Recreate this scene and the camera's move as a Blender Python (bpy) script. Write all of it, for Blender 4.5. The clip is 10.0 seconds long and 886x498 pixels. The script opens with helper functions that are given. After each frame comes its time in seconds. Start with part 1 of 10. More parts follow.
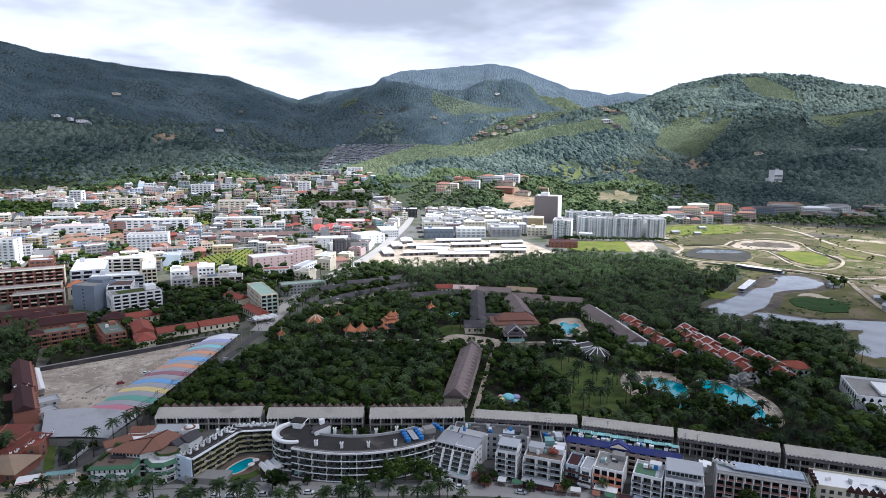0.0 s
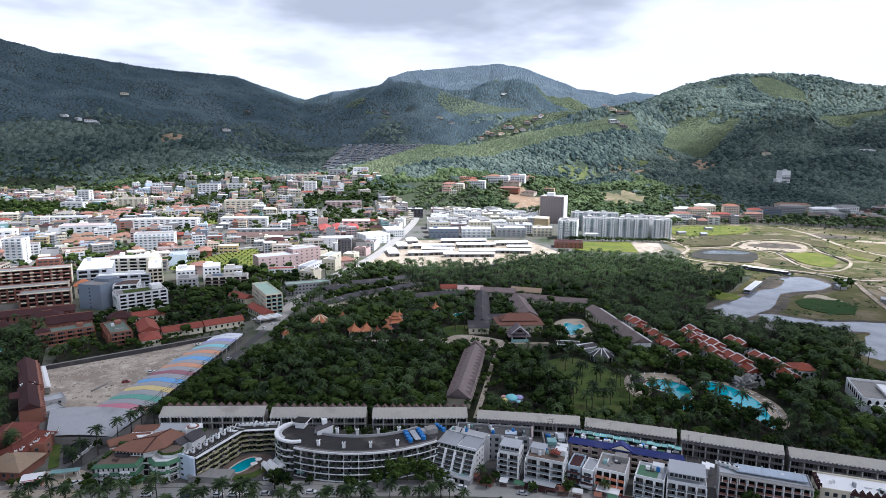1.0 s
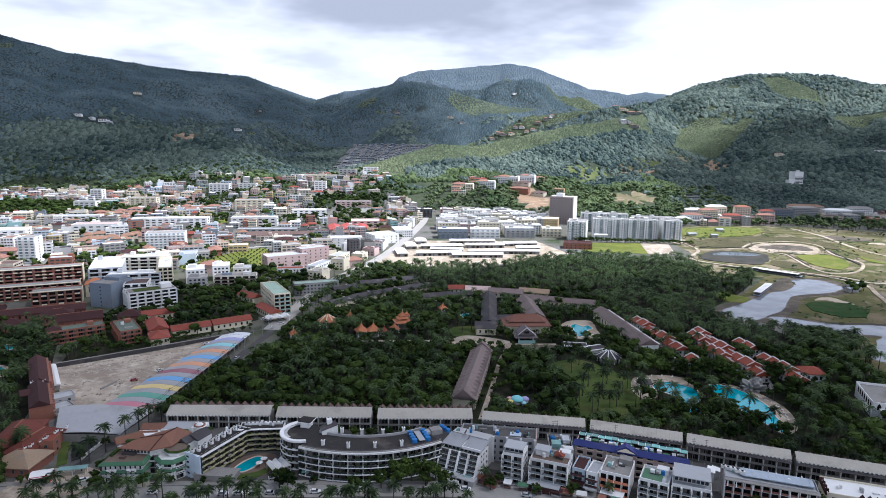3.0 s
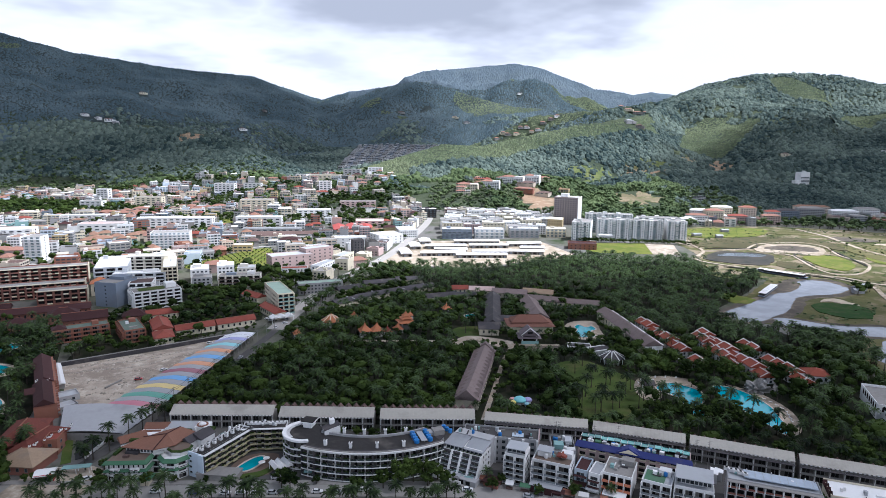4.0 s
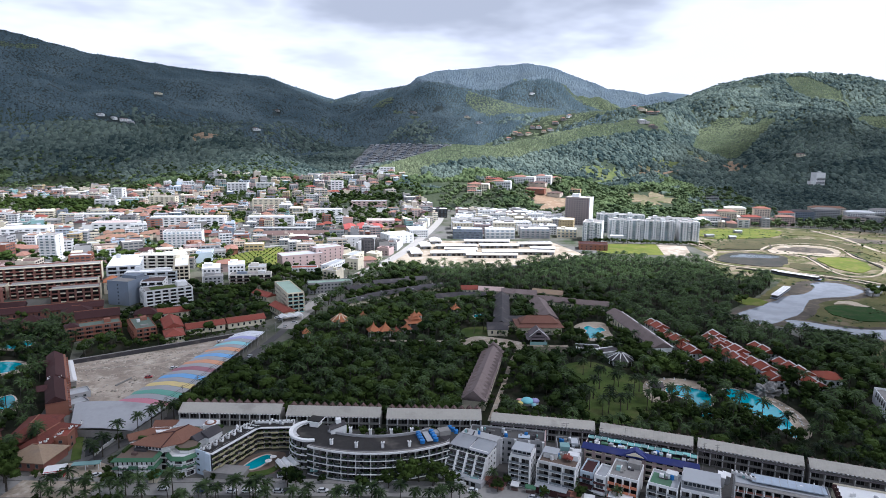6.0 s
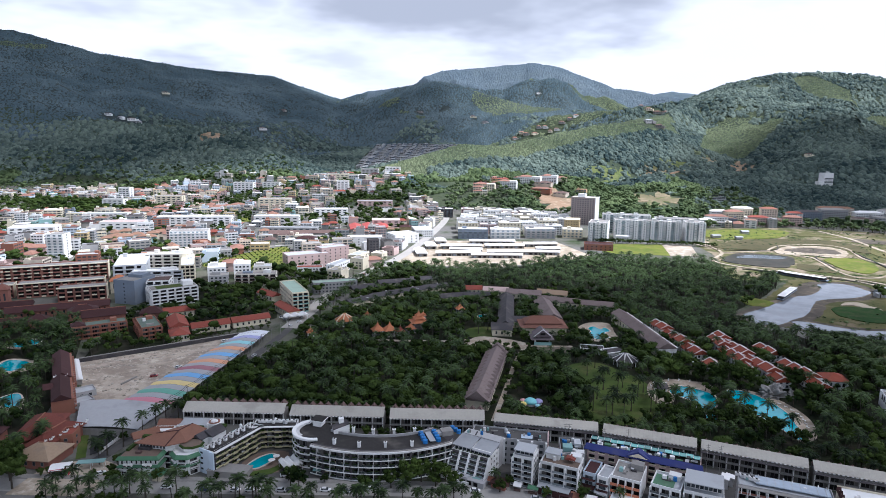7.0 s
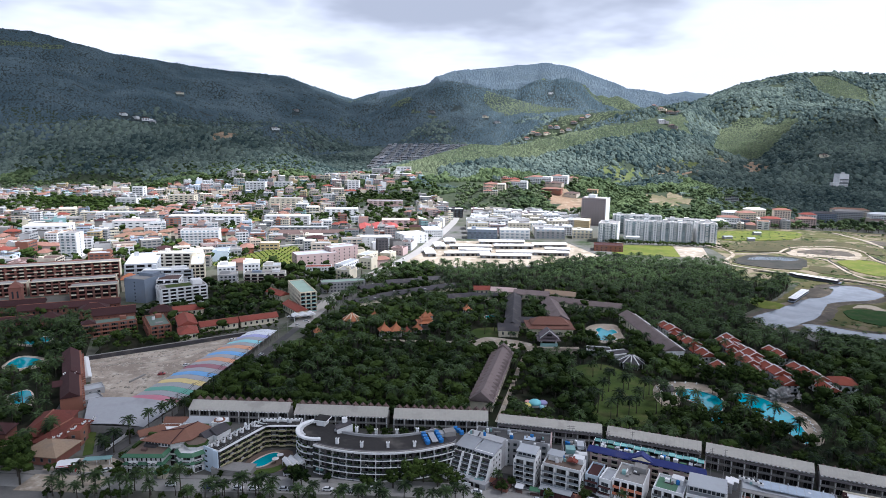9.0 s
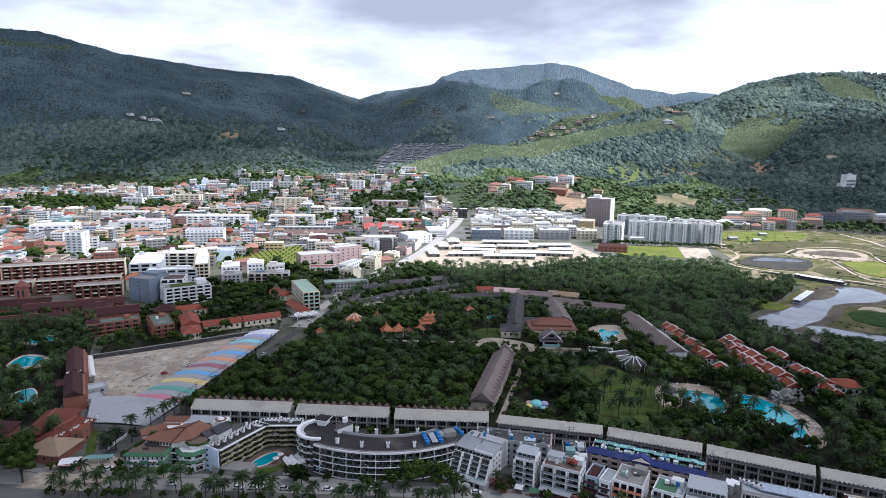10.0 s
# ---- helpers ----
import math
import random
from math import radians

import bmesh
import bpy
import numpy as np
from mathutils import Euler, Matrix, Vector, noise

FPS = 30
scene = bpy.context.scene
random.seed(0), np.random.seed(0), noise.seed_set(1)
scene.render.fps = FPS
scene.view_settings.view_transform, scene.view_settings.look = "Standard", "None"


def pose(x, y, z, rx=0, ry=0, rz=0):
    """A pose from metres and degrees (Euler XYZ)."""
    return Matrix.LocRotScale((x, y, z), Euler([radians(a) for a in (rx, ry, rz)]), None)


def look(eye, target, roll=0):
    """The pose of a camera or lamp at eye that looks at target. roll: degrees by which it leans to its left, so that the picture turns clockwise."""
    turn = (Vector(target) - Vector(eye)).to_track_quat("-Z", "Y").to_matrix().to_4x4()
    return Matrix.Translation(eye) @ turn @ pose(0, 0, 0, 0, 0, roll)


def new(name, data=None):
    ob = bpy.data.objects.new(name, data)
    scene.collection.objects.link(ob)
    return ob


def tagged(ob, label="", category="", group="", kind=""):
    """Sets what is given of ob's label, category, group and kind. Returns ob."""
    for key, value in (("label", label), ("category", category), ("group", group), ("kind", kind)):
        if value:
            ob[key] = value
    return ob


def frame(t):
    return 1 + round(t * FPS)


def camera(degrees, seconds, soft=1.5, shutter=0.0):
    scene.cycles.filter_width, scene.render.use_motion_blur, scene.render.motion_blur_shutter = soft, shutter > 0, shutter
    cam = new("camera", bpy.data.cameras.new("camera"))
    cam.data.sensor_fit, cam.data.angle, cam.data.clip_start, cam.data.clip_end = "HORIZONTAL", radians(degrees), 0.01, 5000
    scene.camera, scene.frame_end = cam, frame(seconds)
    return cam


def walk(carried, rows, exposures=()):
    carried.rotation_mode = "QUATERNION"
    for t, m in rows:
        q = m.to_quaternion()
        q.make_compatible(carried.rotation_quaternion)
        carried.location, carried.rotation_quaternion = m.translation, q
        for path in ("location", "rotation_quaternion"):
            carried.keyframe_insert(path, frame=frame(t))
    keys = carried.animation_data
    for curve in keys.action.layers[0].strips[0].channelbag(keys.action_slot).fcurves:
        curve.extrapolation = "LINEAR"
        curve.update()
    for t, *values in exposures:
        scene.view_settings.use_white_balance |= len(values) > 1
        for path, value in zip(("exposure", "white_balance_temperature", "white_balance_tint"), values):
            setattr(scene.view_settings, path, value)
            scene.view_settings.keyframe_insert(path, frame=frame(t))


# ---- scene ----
from math import sin, cos, tan, pi, hypot, atan2, exp

EXPOSURE, KELVIN, TINT = 0.55, 5500, 15
cam = camera(70.49, 10.0, soft=0.7)
PATH = [
    (0, (2.164, 0.285, 138.714), (6.538, 98.672, 121.370), 0.428),
    (0.5, (3.026, 0.212, 138.838), (6.895, 98.620, 121.491), 0.450),
    (1, (3.762, 0.126, 138.996), (7.117, 98.551, 121.639), 0.476),
    (1.5, (4.381, 0.050, 139.162), (7.267, 98.488, 121.793), 0.504),
    (2, (4.915, -0.004, 139.321), (7.385, 98.444, 121.942), 0.532),
    (2.5, (5.402, -0.032, 139.464), (7.495, 98.423, 122.078), 0.560),
    (3, (5.878, -0.037, 139.588), (7.604, 98.424, 122.197), 0.585),
    (3.5, (6.369, -0.026, 139.696), (7.716, 98.440, 122.301), 0.605),
    (4, (6.887, -0.007, 139.792), (7.826, 98.463, 122.391), 0.622),
    (4.5, (7.437, 0.013, 139.882), (7.931, 98.484, 122.473), 0.635),
    (5, (8.013, 0.026, 139.971), (8.033, 98.497, 122.550), 0.647),
    (5.5, (8.613, 0.029, 140.065), (8.135, 98.495, 122.627), 0.658),
    (6, (9.232, 0.020, 140.168), (8.249, 98.479, 122.708), 0.669),
    (6.5, (9.877, 0.002, 140.282), (8.393, 98.450, 122.796), 0.683),
    (7, (10.561, -0.021, 140.407), (8.588, 98.414, 122.895), 0.698),
    (7.5, (11.308, -0.044, 140.542), (8.859, 98.375, 123.006), 0.715),
    (8, (12.144, -0.064, 140.683), (9.227, 98.340, 123.128), 0.733),
    (8.5, (13.091, -0.078, 140.827), (9.705, 98.308, 123.261), 0.750),
    (9, (14.151, -0.096, 140.972), (10.290, 98.273, 123.403), 0.768),
    (9.5, (15.280, -0.136, 141.118), (10.948, 98.214, 123.552), 0.788),
    (10, (16.363, -0.235, 141.272), (11.609, 98.095, 123.706), 0.817),
]
walk(cam, [(t, look(eye, target, roll)) for t, eye, target, roll in PATH], [(0, EXPOSURE, KELVIN, TINT), (10, EXPOSURE, KELVIN, TINT)])

# ---- world, sun, clouds ----
SUN_AZ = radians(98)      # clockwise from the way the camera looks
SUN_EL = radians(60)
SUN_DIR = Vector((sin(SUN_AZ) * cos(SUN_EL), cos(SUN_AZ) * cos(SUN_EL), sin(SUN_EL)))


class Nodes:
    """A node tree with short calls."""

    def __init__(self, tree):
        self.tree = tree

    def add(self, kind, values=None):
        n = self.tree.nodes.new(kind)
        for k, v in (values or {}).items():
            if isinstance(v, bpy.types.NodeSocket):
                self.tree.links.new(v, n.inputs[k])
            else:
                n.inputs[k].default_value = v
        return n

    def math(self, op, a, b=0.0, c=0.0, clamp=False):
        n = self.add("ShaderNodeMath", {0: a, 1: b, 2: c})
        n.operation, n.use_clamp = op, clamp
        return n.outputs[0]

    def mix(self, fac, a, b, mode="MIX"):
        n = self.tree.nodes.new("ShaderNodeMix")
        n.data_type, n.blend_type, n.clamp_factor = "RGBA", mode, True
        for i, v in ((0, fac), (6, a), (7, b)):
            if isinstance(v, bpy.types.NodeSocket):
                self.tree.links.new(v, n.inputs[i])
            else:
                n.inputs[i].default_value = v if i == 0 else (*v, 1)[:4]
        return n.outputs[2]

    def ramp(self, fac, lo, hi, a=0.0, b=1.0):
        n = self.add("ShaderNodeMapRange", {0: fac, 1: lo, 2: hi, 3: a, 4: b})
        n.interpolation_type = "SMOOTHSTEP"
        return n.outputs[0]

    def noise(self, vec, scale, detail=3.0, rough=0.55, out=0):
        return self.add("ShaderNodeTexNoise", {"Vector": vec, "Scale": scale, "Detail": detail, "Roughness": rough}).outputs[out]


world = bpy.data.worlds.new("sky")
scene.world = world
world.use_nodes = True
W = Nodes(world.node_tree)
back = next(n for n in world.node_tree.nodes if n.type == "BACKGROUND")
sky = W.add("ShaderNodeTexSky")
sky.sky_type = "NISHITA"
sky.sun_disc, sky.sun_elevation, sky.sun_rotation, sky.dust_density = False, SUN_EL, SUN_AZ, 2.0
way = W.add("ShaderNodeTexCoord").outputs["Generated"]
sep = W.add("ShaderNodeSeparateXYZ", {0: way})
up = W.math("ADD", W.math("MAXIMUM", sep.outputs[2], 0.0), 0.16)
flat = W.add("ShaderNodeCombineXYZ", {0: W.math("DIVIDE", sep.outputs[0], up), 1: W.math("DIVIDE", sep.outputs[1], up), 2: 0.7}).outputs[0]
n1 = W.noise(flat, 0.55, 6.0, 0.58)
n2 = W.noise(flat, 1.1, 4.0, 0.5)
cover = W.math("MAXIMUM", W.ramp(n1, 0.42, 0.60), W.ramp(sep.outputs[2], 0.40, 0.20))
# the broad grey cloud base that hangs over the hills
dx = W.math("DIVIDE", W.math("SUBTRACT", sep.outputs[0], 0.06), 0.46)
dz = W.math("DIVIDE", W.math("SUBTRACT", sep.outputs[2], 0.225), 0.095)
ell = W.math("ADD", W.math("MULTIPLY", dx, dx), W.math("MULTIPLY", dz, dz))
ell = W.math("ADD", ell, W.math("ADD", W.math("MULTIPLY", W.math("SUBTRACT", n2, 0.5), 2.4), W.math("MULTIPLY", W.math("SUBTRACT", n1, 0.5), 2.0)))
base = W.ramp(ell, 1.35, 0.15)
base = W.math("MULTIPLY", base, W.math("GREATER_THAN", sep.outputs[1], 0.0))
dull = W.math("MAXIMUM", base, W.math("MULTIPLY", W.ramp(n2, 0.46, 0.66), W.ramp(sep.outputs[0], 0.10, -0.35, 0.05, 0.75)))
cloud = W.mix(dull, (1.36, 1.37, 1.38), (0.66, 0.685, 0.73))
air = W.mix(1.0, sky.outputs[0], (0.112, 0.098, 0.082), "MULTIPLY")
W.tree.links.new(W.mix(cover, air, cloud), back.inputs[0])
back.inputs[1].default_value = 0.56

lamp = bpy.data.lights.new("sun", "SUN")
lamp.energy, lamp.angle, lamp.color = 5.0, radians(0.6), (1.0, 0.955, 0.88)
sun = new("sun", lamp)
sun.matrix_world = look((0, 0, 0), -SUN_DIR)
sun.location = SUN_DIR * 900
tagged(sun, kind="structure")


def cloud_mat(name, clear, a, b):
    """Thin cloud: part of the light goes straight through, the rest is spread."""
    m = bpy.data.materials.new(name)
    m.use_nodes = True
    t = Nodes(m.node_tree)
    t.tree.nodes.remove(t.tree.nodes["Principled BSDF"])
    out = next(n for n in t.tree.nodes if n.type == "OUTPUT_MATERIAL")
    spread = t.add("ShaderNodeMixShader", {0: 0.5, 1: t.add("ShaderNodeBsdfDiffuse", {0: (0.9, 0.9, 0.92, 1)}).outputs[0], 2: t.add("ShaderNodeBsdfTranslucent", {0: (0.9, 0.9, 0.92, 1)}).outputs[0]})
    gap = t.noise(t.add("ShaderNodeNewGeometry").outputs["Position"], 0.006, 4.0, 0.6)
    fac = t.ramp(gap, 0.25, 0.6, 1.0 - clear * 1.5, 1.0 - clear * 0.7)
    place = t.add("ShaderNodeSeparateXYZ", {0: t.add("ShaderNodeTexCoord").outputs["Object"]})
    px, py = t.math("DIVIDE", place.outputs[0], a), t.math("DIVIDE", place.outputs[1], b)
    rim = t.math("SQRT", t.math("ADD", t.math("MULTIPLY", px, px), t.math("MULTIPLY", py, py)))
    rim = t.math("ADD", rim, t.math("MULTIPLY", t.math("SUBTRACT", gap, 0.5), 0.5))
    fac = t.math("MULTIPLY", fac, t.ramp(rim, 1.0, 0.72))
    mixed = t.add("ShaderNodeMixShader", {0: fac, 1: t.add("ShaderNodeBsdfTransparent").outputs[0], 2: spread.outputs[0]})
    t.tree.links.new(mixed.outputs[0], out.inputs[0])
    return m


def cloud_bank(x, y, z, a, b, thick, seed, material, label):
    """A flat-based cumulus bank with a billowing top and a ragged rim, standing so that it shades the ground round (x, y)."""
    x, y = x + SUN_DIR.x / SUN_DIR.z * z, y + SUN_DIR.y / SUN_DIR.z * z
    rings, n = 14, 72
    v = []
    for side in (0, 1):
        for i in range(rings + 1):
            u = i / rings
            for k in range(n):
                t = 2 * pi * k / n
                rag = 1 + 0.13 * noise.fractal(Vector((cos(t) * 2.2 + seed, sin(t) * 2.2, seed)), 1.0, 2.0, 4)
                px, py = a * u * rag * cos(t), b * u * rag * sin(t)
                puff = noise.fractal(Vector((px / 190, py / 190, seed)), 1.0, 2.0, 3)
                edge = (1 - u ** 3)
                pz = (thick * edge * (0.8 + 0.5 * puff)) if side else (-0.10 * thick * edge * (1 + puff))
                v.append((px, py, pz))
    m = (rings + 1) * n
    f = []
    for side in (0, 1):
        for i in range(rings):
            for k in range(n):
                p, q = side * m + i * n + k, side * m + i * n + (k + 1) % n
                r, s = q + n, p + n
                f.append((p, q, r, s) if side else (p, s, r, q))
    me = bpy.data.meshes.new("cloud")
    me.from_pydata(v, [], f)
    me.materials.append(material)
    me.polygons.foreach_set("use_smooth", [True] * len(me.polygons))
    ob = new("cloud", me)
    ob.location = (x, y, z)
    return tagged(ob, label, "cloud", "cumulus clouds")


cloud_bank(67, 87, 3000, 1330, 600, 150, 3.0, cloud_mat("resort_cloud", 0.38, 1330, 600), "broad flat-based grey cloud drifting over the resort")
cloud_bank(-1450, 2869, 1500, 1650, 1540, 240, 8.0, cloud_mat("western_cloud", 0.24, 1650, 1540), "broad grey cloud hanging over the western hills")
cloud_bank(1581, 1485, 1200, 1180, 1060, 160, 5.0, cloud_mat("eastern_cloud", 0.17, 1180, 1060), "grey cloud over the eastern hill")

# ---- materials ----
MATS = {}


def mat(name, color, rough=0.8, var=0.12, scale=0.6, stain=0.25, tint=0.0, bump=0.0, metal=0.0, dirt=(0.18, 0.16, 0.14), isle=0.0, spec=0.18):
    """A weathered surface: fine grain, broad stains, a tint that differs from object to object or island to island."""
    if name in MATS:
        return MATS[name]
    m = bpy.data.materials.new(name)
    m.use_nodes = True
    N = Nodes(m.node_tree)
    b = m.node_tree.nodes["Principled BSDF"]
    pos = N.add("ShaderNodeNewGeometry").outputs["Position"]
    grain = N.noise(pos, scale, 4.0, 0.65)
    broad = N.noise(pos, scale * 0.12, 3.0, 0.6)
    k = N.math("ADD", 1.0 - var, N.math("MULTIPLY", grain, 2 * var))
    if tint:
        k = N.math("MULTIPLY", k, N.math("ADD", 1.0 - tint, N.math("MULTIPLY", N.add("ShaderNodeObjectInfo").outputs["Random"], 2 * tint)))
    if isle:
        k = N.math("MULTIPLY", k, N.math("ADD", 1.0 - isle, N.math("MULTIPLY", N.add("ShaderNodeNewGeometry").outputs["Random Per Island"], 2 * isle)))
    kk = N.add("ShaderNodeCombineXYZ", {0: k, 1: k, 2: k}).outputs[0]
    col = N.mix(1.0, color, kk, "MULTIPLY")
    if stain:
        col = N.mix(N.math("MULTIPLY", N.ramp(broad, 0.5, 0.72), stain), col, dirt)
    N.tree.links.new(col, b.inputs["Base Color"])
    b.inputs["Roughness"].default_value = rough
    b.inputs["Metallic"].default_value = metal
    b.inputs["Specular IOR Level"].default_value = spec
    if bump:
        N.tree.links.new(N.add("ShaderNodeBump", {"Strength": 0.6, "Distance": bump, "Height": grain}).outputs[0], b.inputs["Normal"])
    MATS[name] = m
    return m


def leaf_mat(name, dark, light, scale=0.02, isle=0.42, grain=1.1, rough=0.8, spec=0.05, bias=1.0):
    """Foliage: colour by clump and by patch of wood."""
    m = bpy.data.materials.new(name)
    m.use_nodes = True
    N = Nodes(m.node_tree)
    b = m.node_tree.nodes["Principled BSDF"]
    geo = N.add("ShaderNodeNewGeometry")
    patch = N.noise(geo.outputs["Position"], scale, 3.0, 0.6)
    fine = N.noise(geo.outputs["Position"], grain, 2.0, 0.6)
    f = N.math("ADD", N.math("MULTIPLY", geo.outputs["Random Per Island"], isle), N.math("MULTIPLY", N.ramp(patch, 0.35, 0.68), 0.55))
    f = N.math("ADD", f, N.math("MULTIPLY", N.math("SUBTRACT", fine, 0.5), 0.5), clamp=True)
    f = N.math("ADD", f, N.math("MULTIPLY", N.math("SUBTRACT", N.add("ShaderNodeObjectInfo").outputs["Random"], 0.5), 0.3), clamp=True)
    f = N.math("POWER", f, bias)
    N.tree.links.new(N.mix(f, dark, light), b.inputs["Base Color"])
    b.inputs["Roughness"].default_value = rough
    b.inputs["Specular IOR Level"].default_value = spec
    MATS[name] = m
    return m


def glass_mat(name, color=(0.02, 0.03, 0.04), rough=0.12):
    m = bpy.data.materials.new(name)
    m.use_nodes = True
    N = Nodes(m.node_tree)
    b = m.node_tree.nodes["Principled BSDF"]
    r = N.add("ShaderNodeObjectInfo").outputs["Random"]
    N.tree.links.new(N.mix(r, color, tuple(min(1, c * 3.2 + 0.02) for c in color)), b.inputs["Base Color"])
    b.inputs["Roughness"].default_value = rough
    MATS[name] = m
    return m


def water_mat(name, color, ripple=0.02, scale=0.35, rough=0.06):
    m = bpy.data.materials.new(name)
    m.use_nodes = True
    N = Nodes(m.node_tree)
    b = m.node_tree.nodes["Principled BSDF"]
    pos = N.add("ShaderNodeNewGeometry").outputs["Position"]
    patch = N.noise(pos, 0.05, 3.0, 0.6)
    N.tree.links.new(N.mix(N.ramp(patch, 0.35, 0.65), color, tuple(c * 0.72 for c in color)), b.inputs["Base Color"])
    b.inputs["Roughness"].default_value = rough
    b.inputs["IOR"].default_value = 1.33
    N.tree.links.new(N.add("ShaderNodeBump", {"Strength": 0.25, "Distance": ripple, "Height": N.noise(pos, scale * 4, 2.0)}).outputs[0], b.inputs["Normal"])
    MATS[name] = m
    return m


def ground_mat(name, cols, scales=(0.004, 0.03, 0.4), rough=0.95, edges=((0.4, 0.6), (0.48, 0.66)), bump=0.0):
    """Three ground colours in broad and small patches, with fine grain."""
    m = bpy.data.materials.new(name)
    m.use_nodes = True
    N = Nodes(m.node_tree)
    b = m.node_tree.nodes["Principled BSDF"]
    pos = N.add("ShaderNodeNewGeometry").outputs["Position"]
    c = N.mix(N.ramp(N.noise(pos, scales[0], 5.0, 0.65), *edges[0]), cols[0], cols[1])
    c = N.mix(N.ramp(N.noise(pos, scales[1], 5.0, 0.65), *edges[1]), c, cols[2])
    g = N.math("ADD", 0.72, N.math("MULTIPLY", N.noise(pos, scales[2], 4.0, 0.7), 0.56))
    c = N.mix(1.0, c, N.add("ShaderNodeCombineXYZ", {0: g, 1: g, 2: g}).outputs[0], "MULTIPLY")
    N.tree.links.new(c, b.inputs["Base Color"])
    b.inputs["Roughness"].default_value = rough
    b.inputs["Specular IOR Level"].default_value = 0.15
    if bump:
        N.tree.links.new(N.add("ShaderNodeBump", {"Strength": 0.8, "Distance": bump, "Height": N.noise(pos, scales[2], 4.0, 0.7)}).outputs[0], b.inputs["Normal"])
    MATS[name] = m
    return m


white = mat("white_paint", (0.71, 0.71, 0.70), 0.7, 0.12, 0.7, 0.5, 0.14, dirt=(0.42, 0.40, 0.36))
cream = mat("cream_paint", (0.66, 0.60, 0.46), 0.75, 0.08, 0.5, 0.30, 0.12)
grey = mat("grey_render", (0.35, 0.35, 0.35), 0.8, 0.10, 0.5, 0.35, 0.18)
concrete = mat("concrete", (0.26, 0.25, 0.235), 0.9, 0.25, 0.7, 0.6, 0.10)
dark_roof = mat("dark_flat_roof", (0.034, 0.032, 0.031), 0.92, 0.40, 0.7, 0.75, 0.10, dirt=(0.12, 0.108, 0.095))
white_roof = mat("white_sheet_roof", (0.74, 0.74, 0.73), 0.5, 0.06, 0.8, 0.22, 0.08, dirt=(0.5, 0.48, 0.44))
grey_roof = mat("grey_sheet_roof", (0.37, 0.385, 0.40), 0.55, 0.08, 0.6, 0.3, 0.15)
worn_red = mat("worn_red_tile", (0.150, 0.048, 0.036), 0.85, 0.28, 1.2, 0.5, 0.12, dirt=(0.075, 0.035, 0.03))
red_tile = mat("red_roof_tile", (0.225, 0.062, 0.044), 0.8, 0.22, 1.2, 0.35, 0.18, dirt=(0.12, 0.05, 0.04))
maroon_tile = mat("maroon_roof_tile", (0.052, 0.023, 0.023), 0.8, 0.2, 1.2, 0.4, 0.15, dirt=(0.07, 0.04, 0.04))
orange_tile = mat("orange_roof_tile", (0.40, 0.155, 0.075), 0.75, 0.2, 1.2, 0.3, 0.12, dirt=(0.2, 0.09, 0.06))
brown_tile = mat("brown_roof_tile", (0.12, 0.080, 0.070), 0.85, 0.25, 1.2, 0.4, 0.12, dirt=(0.10, 0.08, 0.075))
slate_tile = mat("slate_roof_tile", (0.060, 0.056, 0.060), 0.8, 0.25, 1.2, 0.35, 0.15)
pink = mat("pink_render", (0.46, 0.345, 0.32), 0.8, 0.08, 0.5, 0.3, 0.12)
terracotta = mat("terracotta_render", (0.26, 0.115, 0.078), 0.85, 0.1, 0.5, 0.35, 0.1)
brick_render = mat("brick_render", (0.235, 0.105, 0.08), 0.85, 0.15, 0.6, 0.3, 0.12)
blue_grey = mat("blue_grey_render", (0.19, 0.225, 0.275), 0.7, 0.08, 0.4, 0.25, 0.08)
pale_blue = mat("pale_blue_render", (0.52, 0.60, 0.68), 0.7, 0.08, 0.4, 0.2, 0.1)
teal = mat("teal_render", (0.22, 0.37, 0.36), 0.7, 0.1, 0.4, 0.2, 0.1)
yellow = mat("ochre_render", (0.46, 0.36, 0.20), 0.8, 0.1, 0.4, 0.2, 0.1)
green_trim = mat("green_roof_trim", (0.070, 0.165, 0.095), 0.7, 0.15, 0.6, 0.25)
glass = glass_mat("window_glass", (0.014, 0.018, 0.022), 0.25)
# Glass of distant windows: the sky's reflection is put into a paler base colour.
sky_pale_glass = glass_mat("sky_pale_glass", (0.085, 0.105, 0.115), 0.2)
# Near-black for panes and gaps: the unlit depth behind is put into colour.
shade_black = mat("deep_shade", (0.009, 0.009, 0.010), 0.9, 0.2, 0.6, 0.0, 0.3)
# Fronds biased towards near black: contrast of lit fronds and shaded gaps is coloured in.
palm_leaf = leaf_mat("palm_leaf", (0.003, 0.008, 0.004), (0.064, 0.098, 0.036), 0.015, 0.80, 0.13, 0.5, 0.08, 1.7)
palm_bsdf = palm_leaf.node_tree.nodes["Principled BSDF"]
palm_bsdf.inputs["Roughness"].default_value = 0.5
palm_bsdf.inputs["Specular IOR Level"].default_value = 0.04
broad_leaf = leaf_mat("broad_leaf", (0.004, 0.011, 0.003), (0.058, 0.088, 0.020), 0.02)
# Hill, ridge and far leaves grow bluer with distance: haze put into colour.
hazed_hill_leaf = leaf_mat("hazed_hill_leaf", (0.024, 0.042, 0.042), (0.146, 0.184, 0.150), 0.0040, 0.62, 0.10)
hazed_ridge_leaf = leaf_mat("hazed_ridge_leaf", (0.052, 0.080, 0.094), (0.122, 0.162, 0.178), 0.0030, 0.26, 0.08)
hazed_far_leaf = leaf_mat("hazed_far_leaf", (0.085, 0.115, 0.142), (0.118, 0.150, 0.172), 0.0030, 0.12, 0.08)
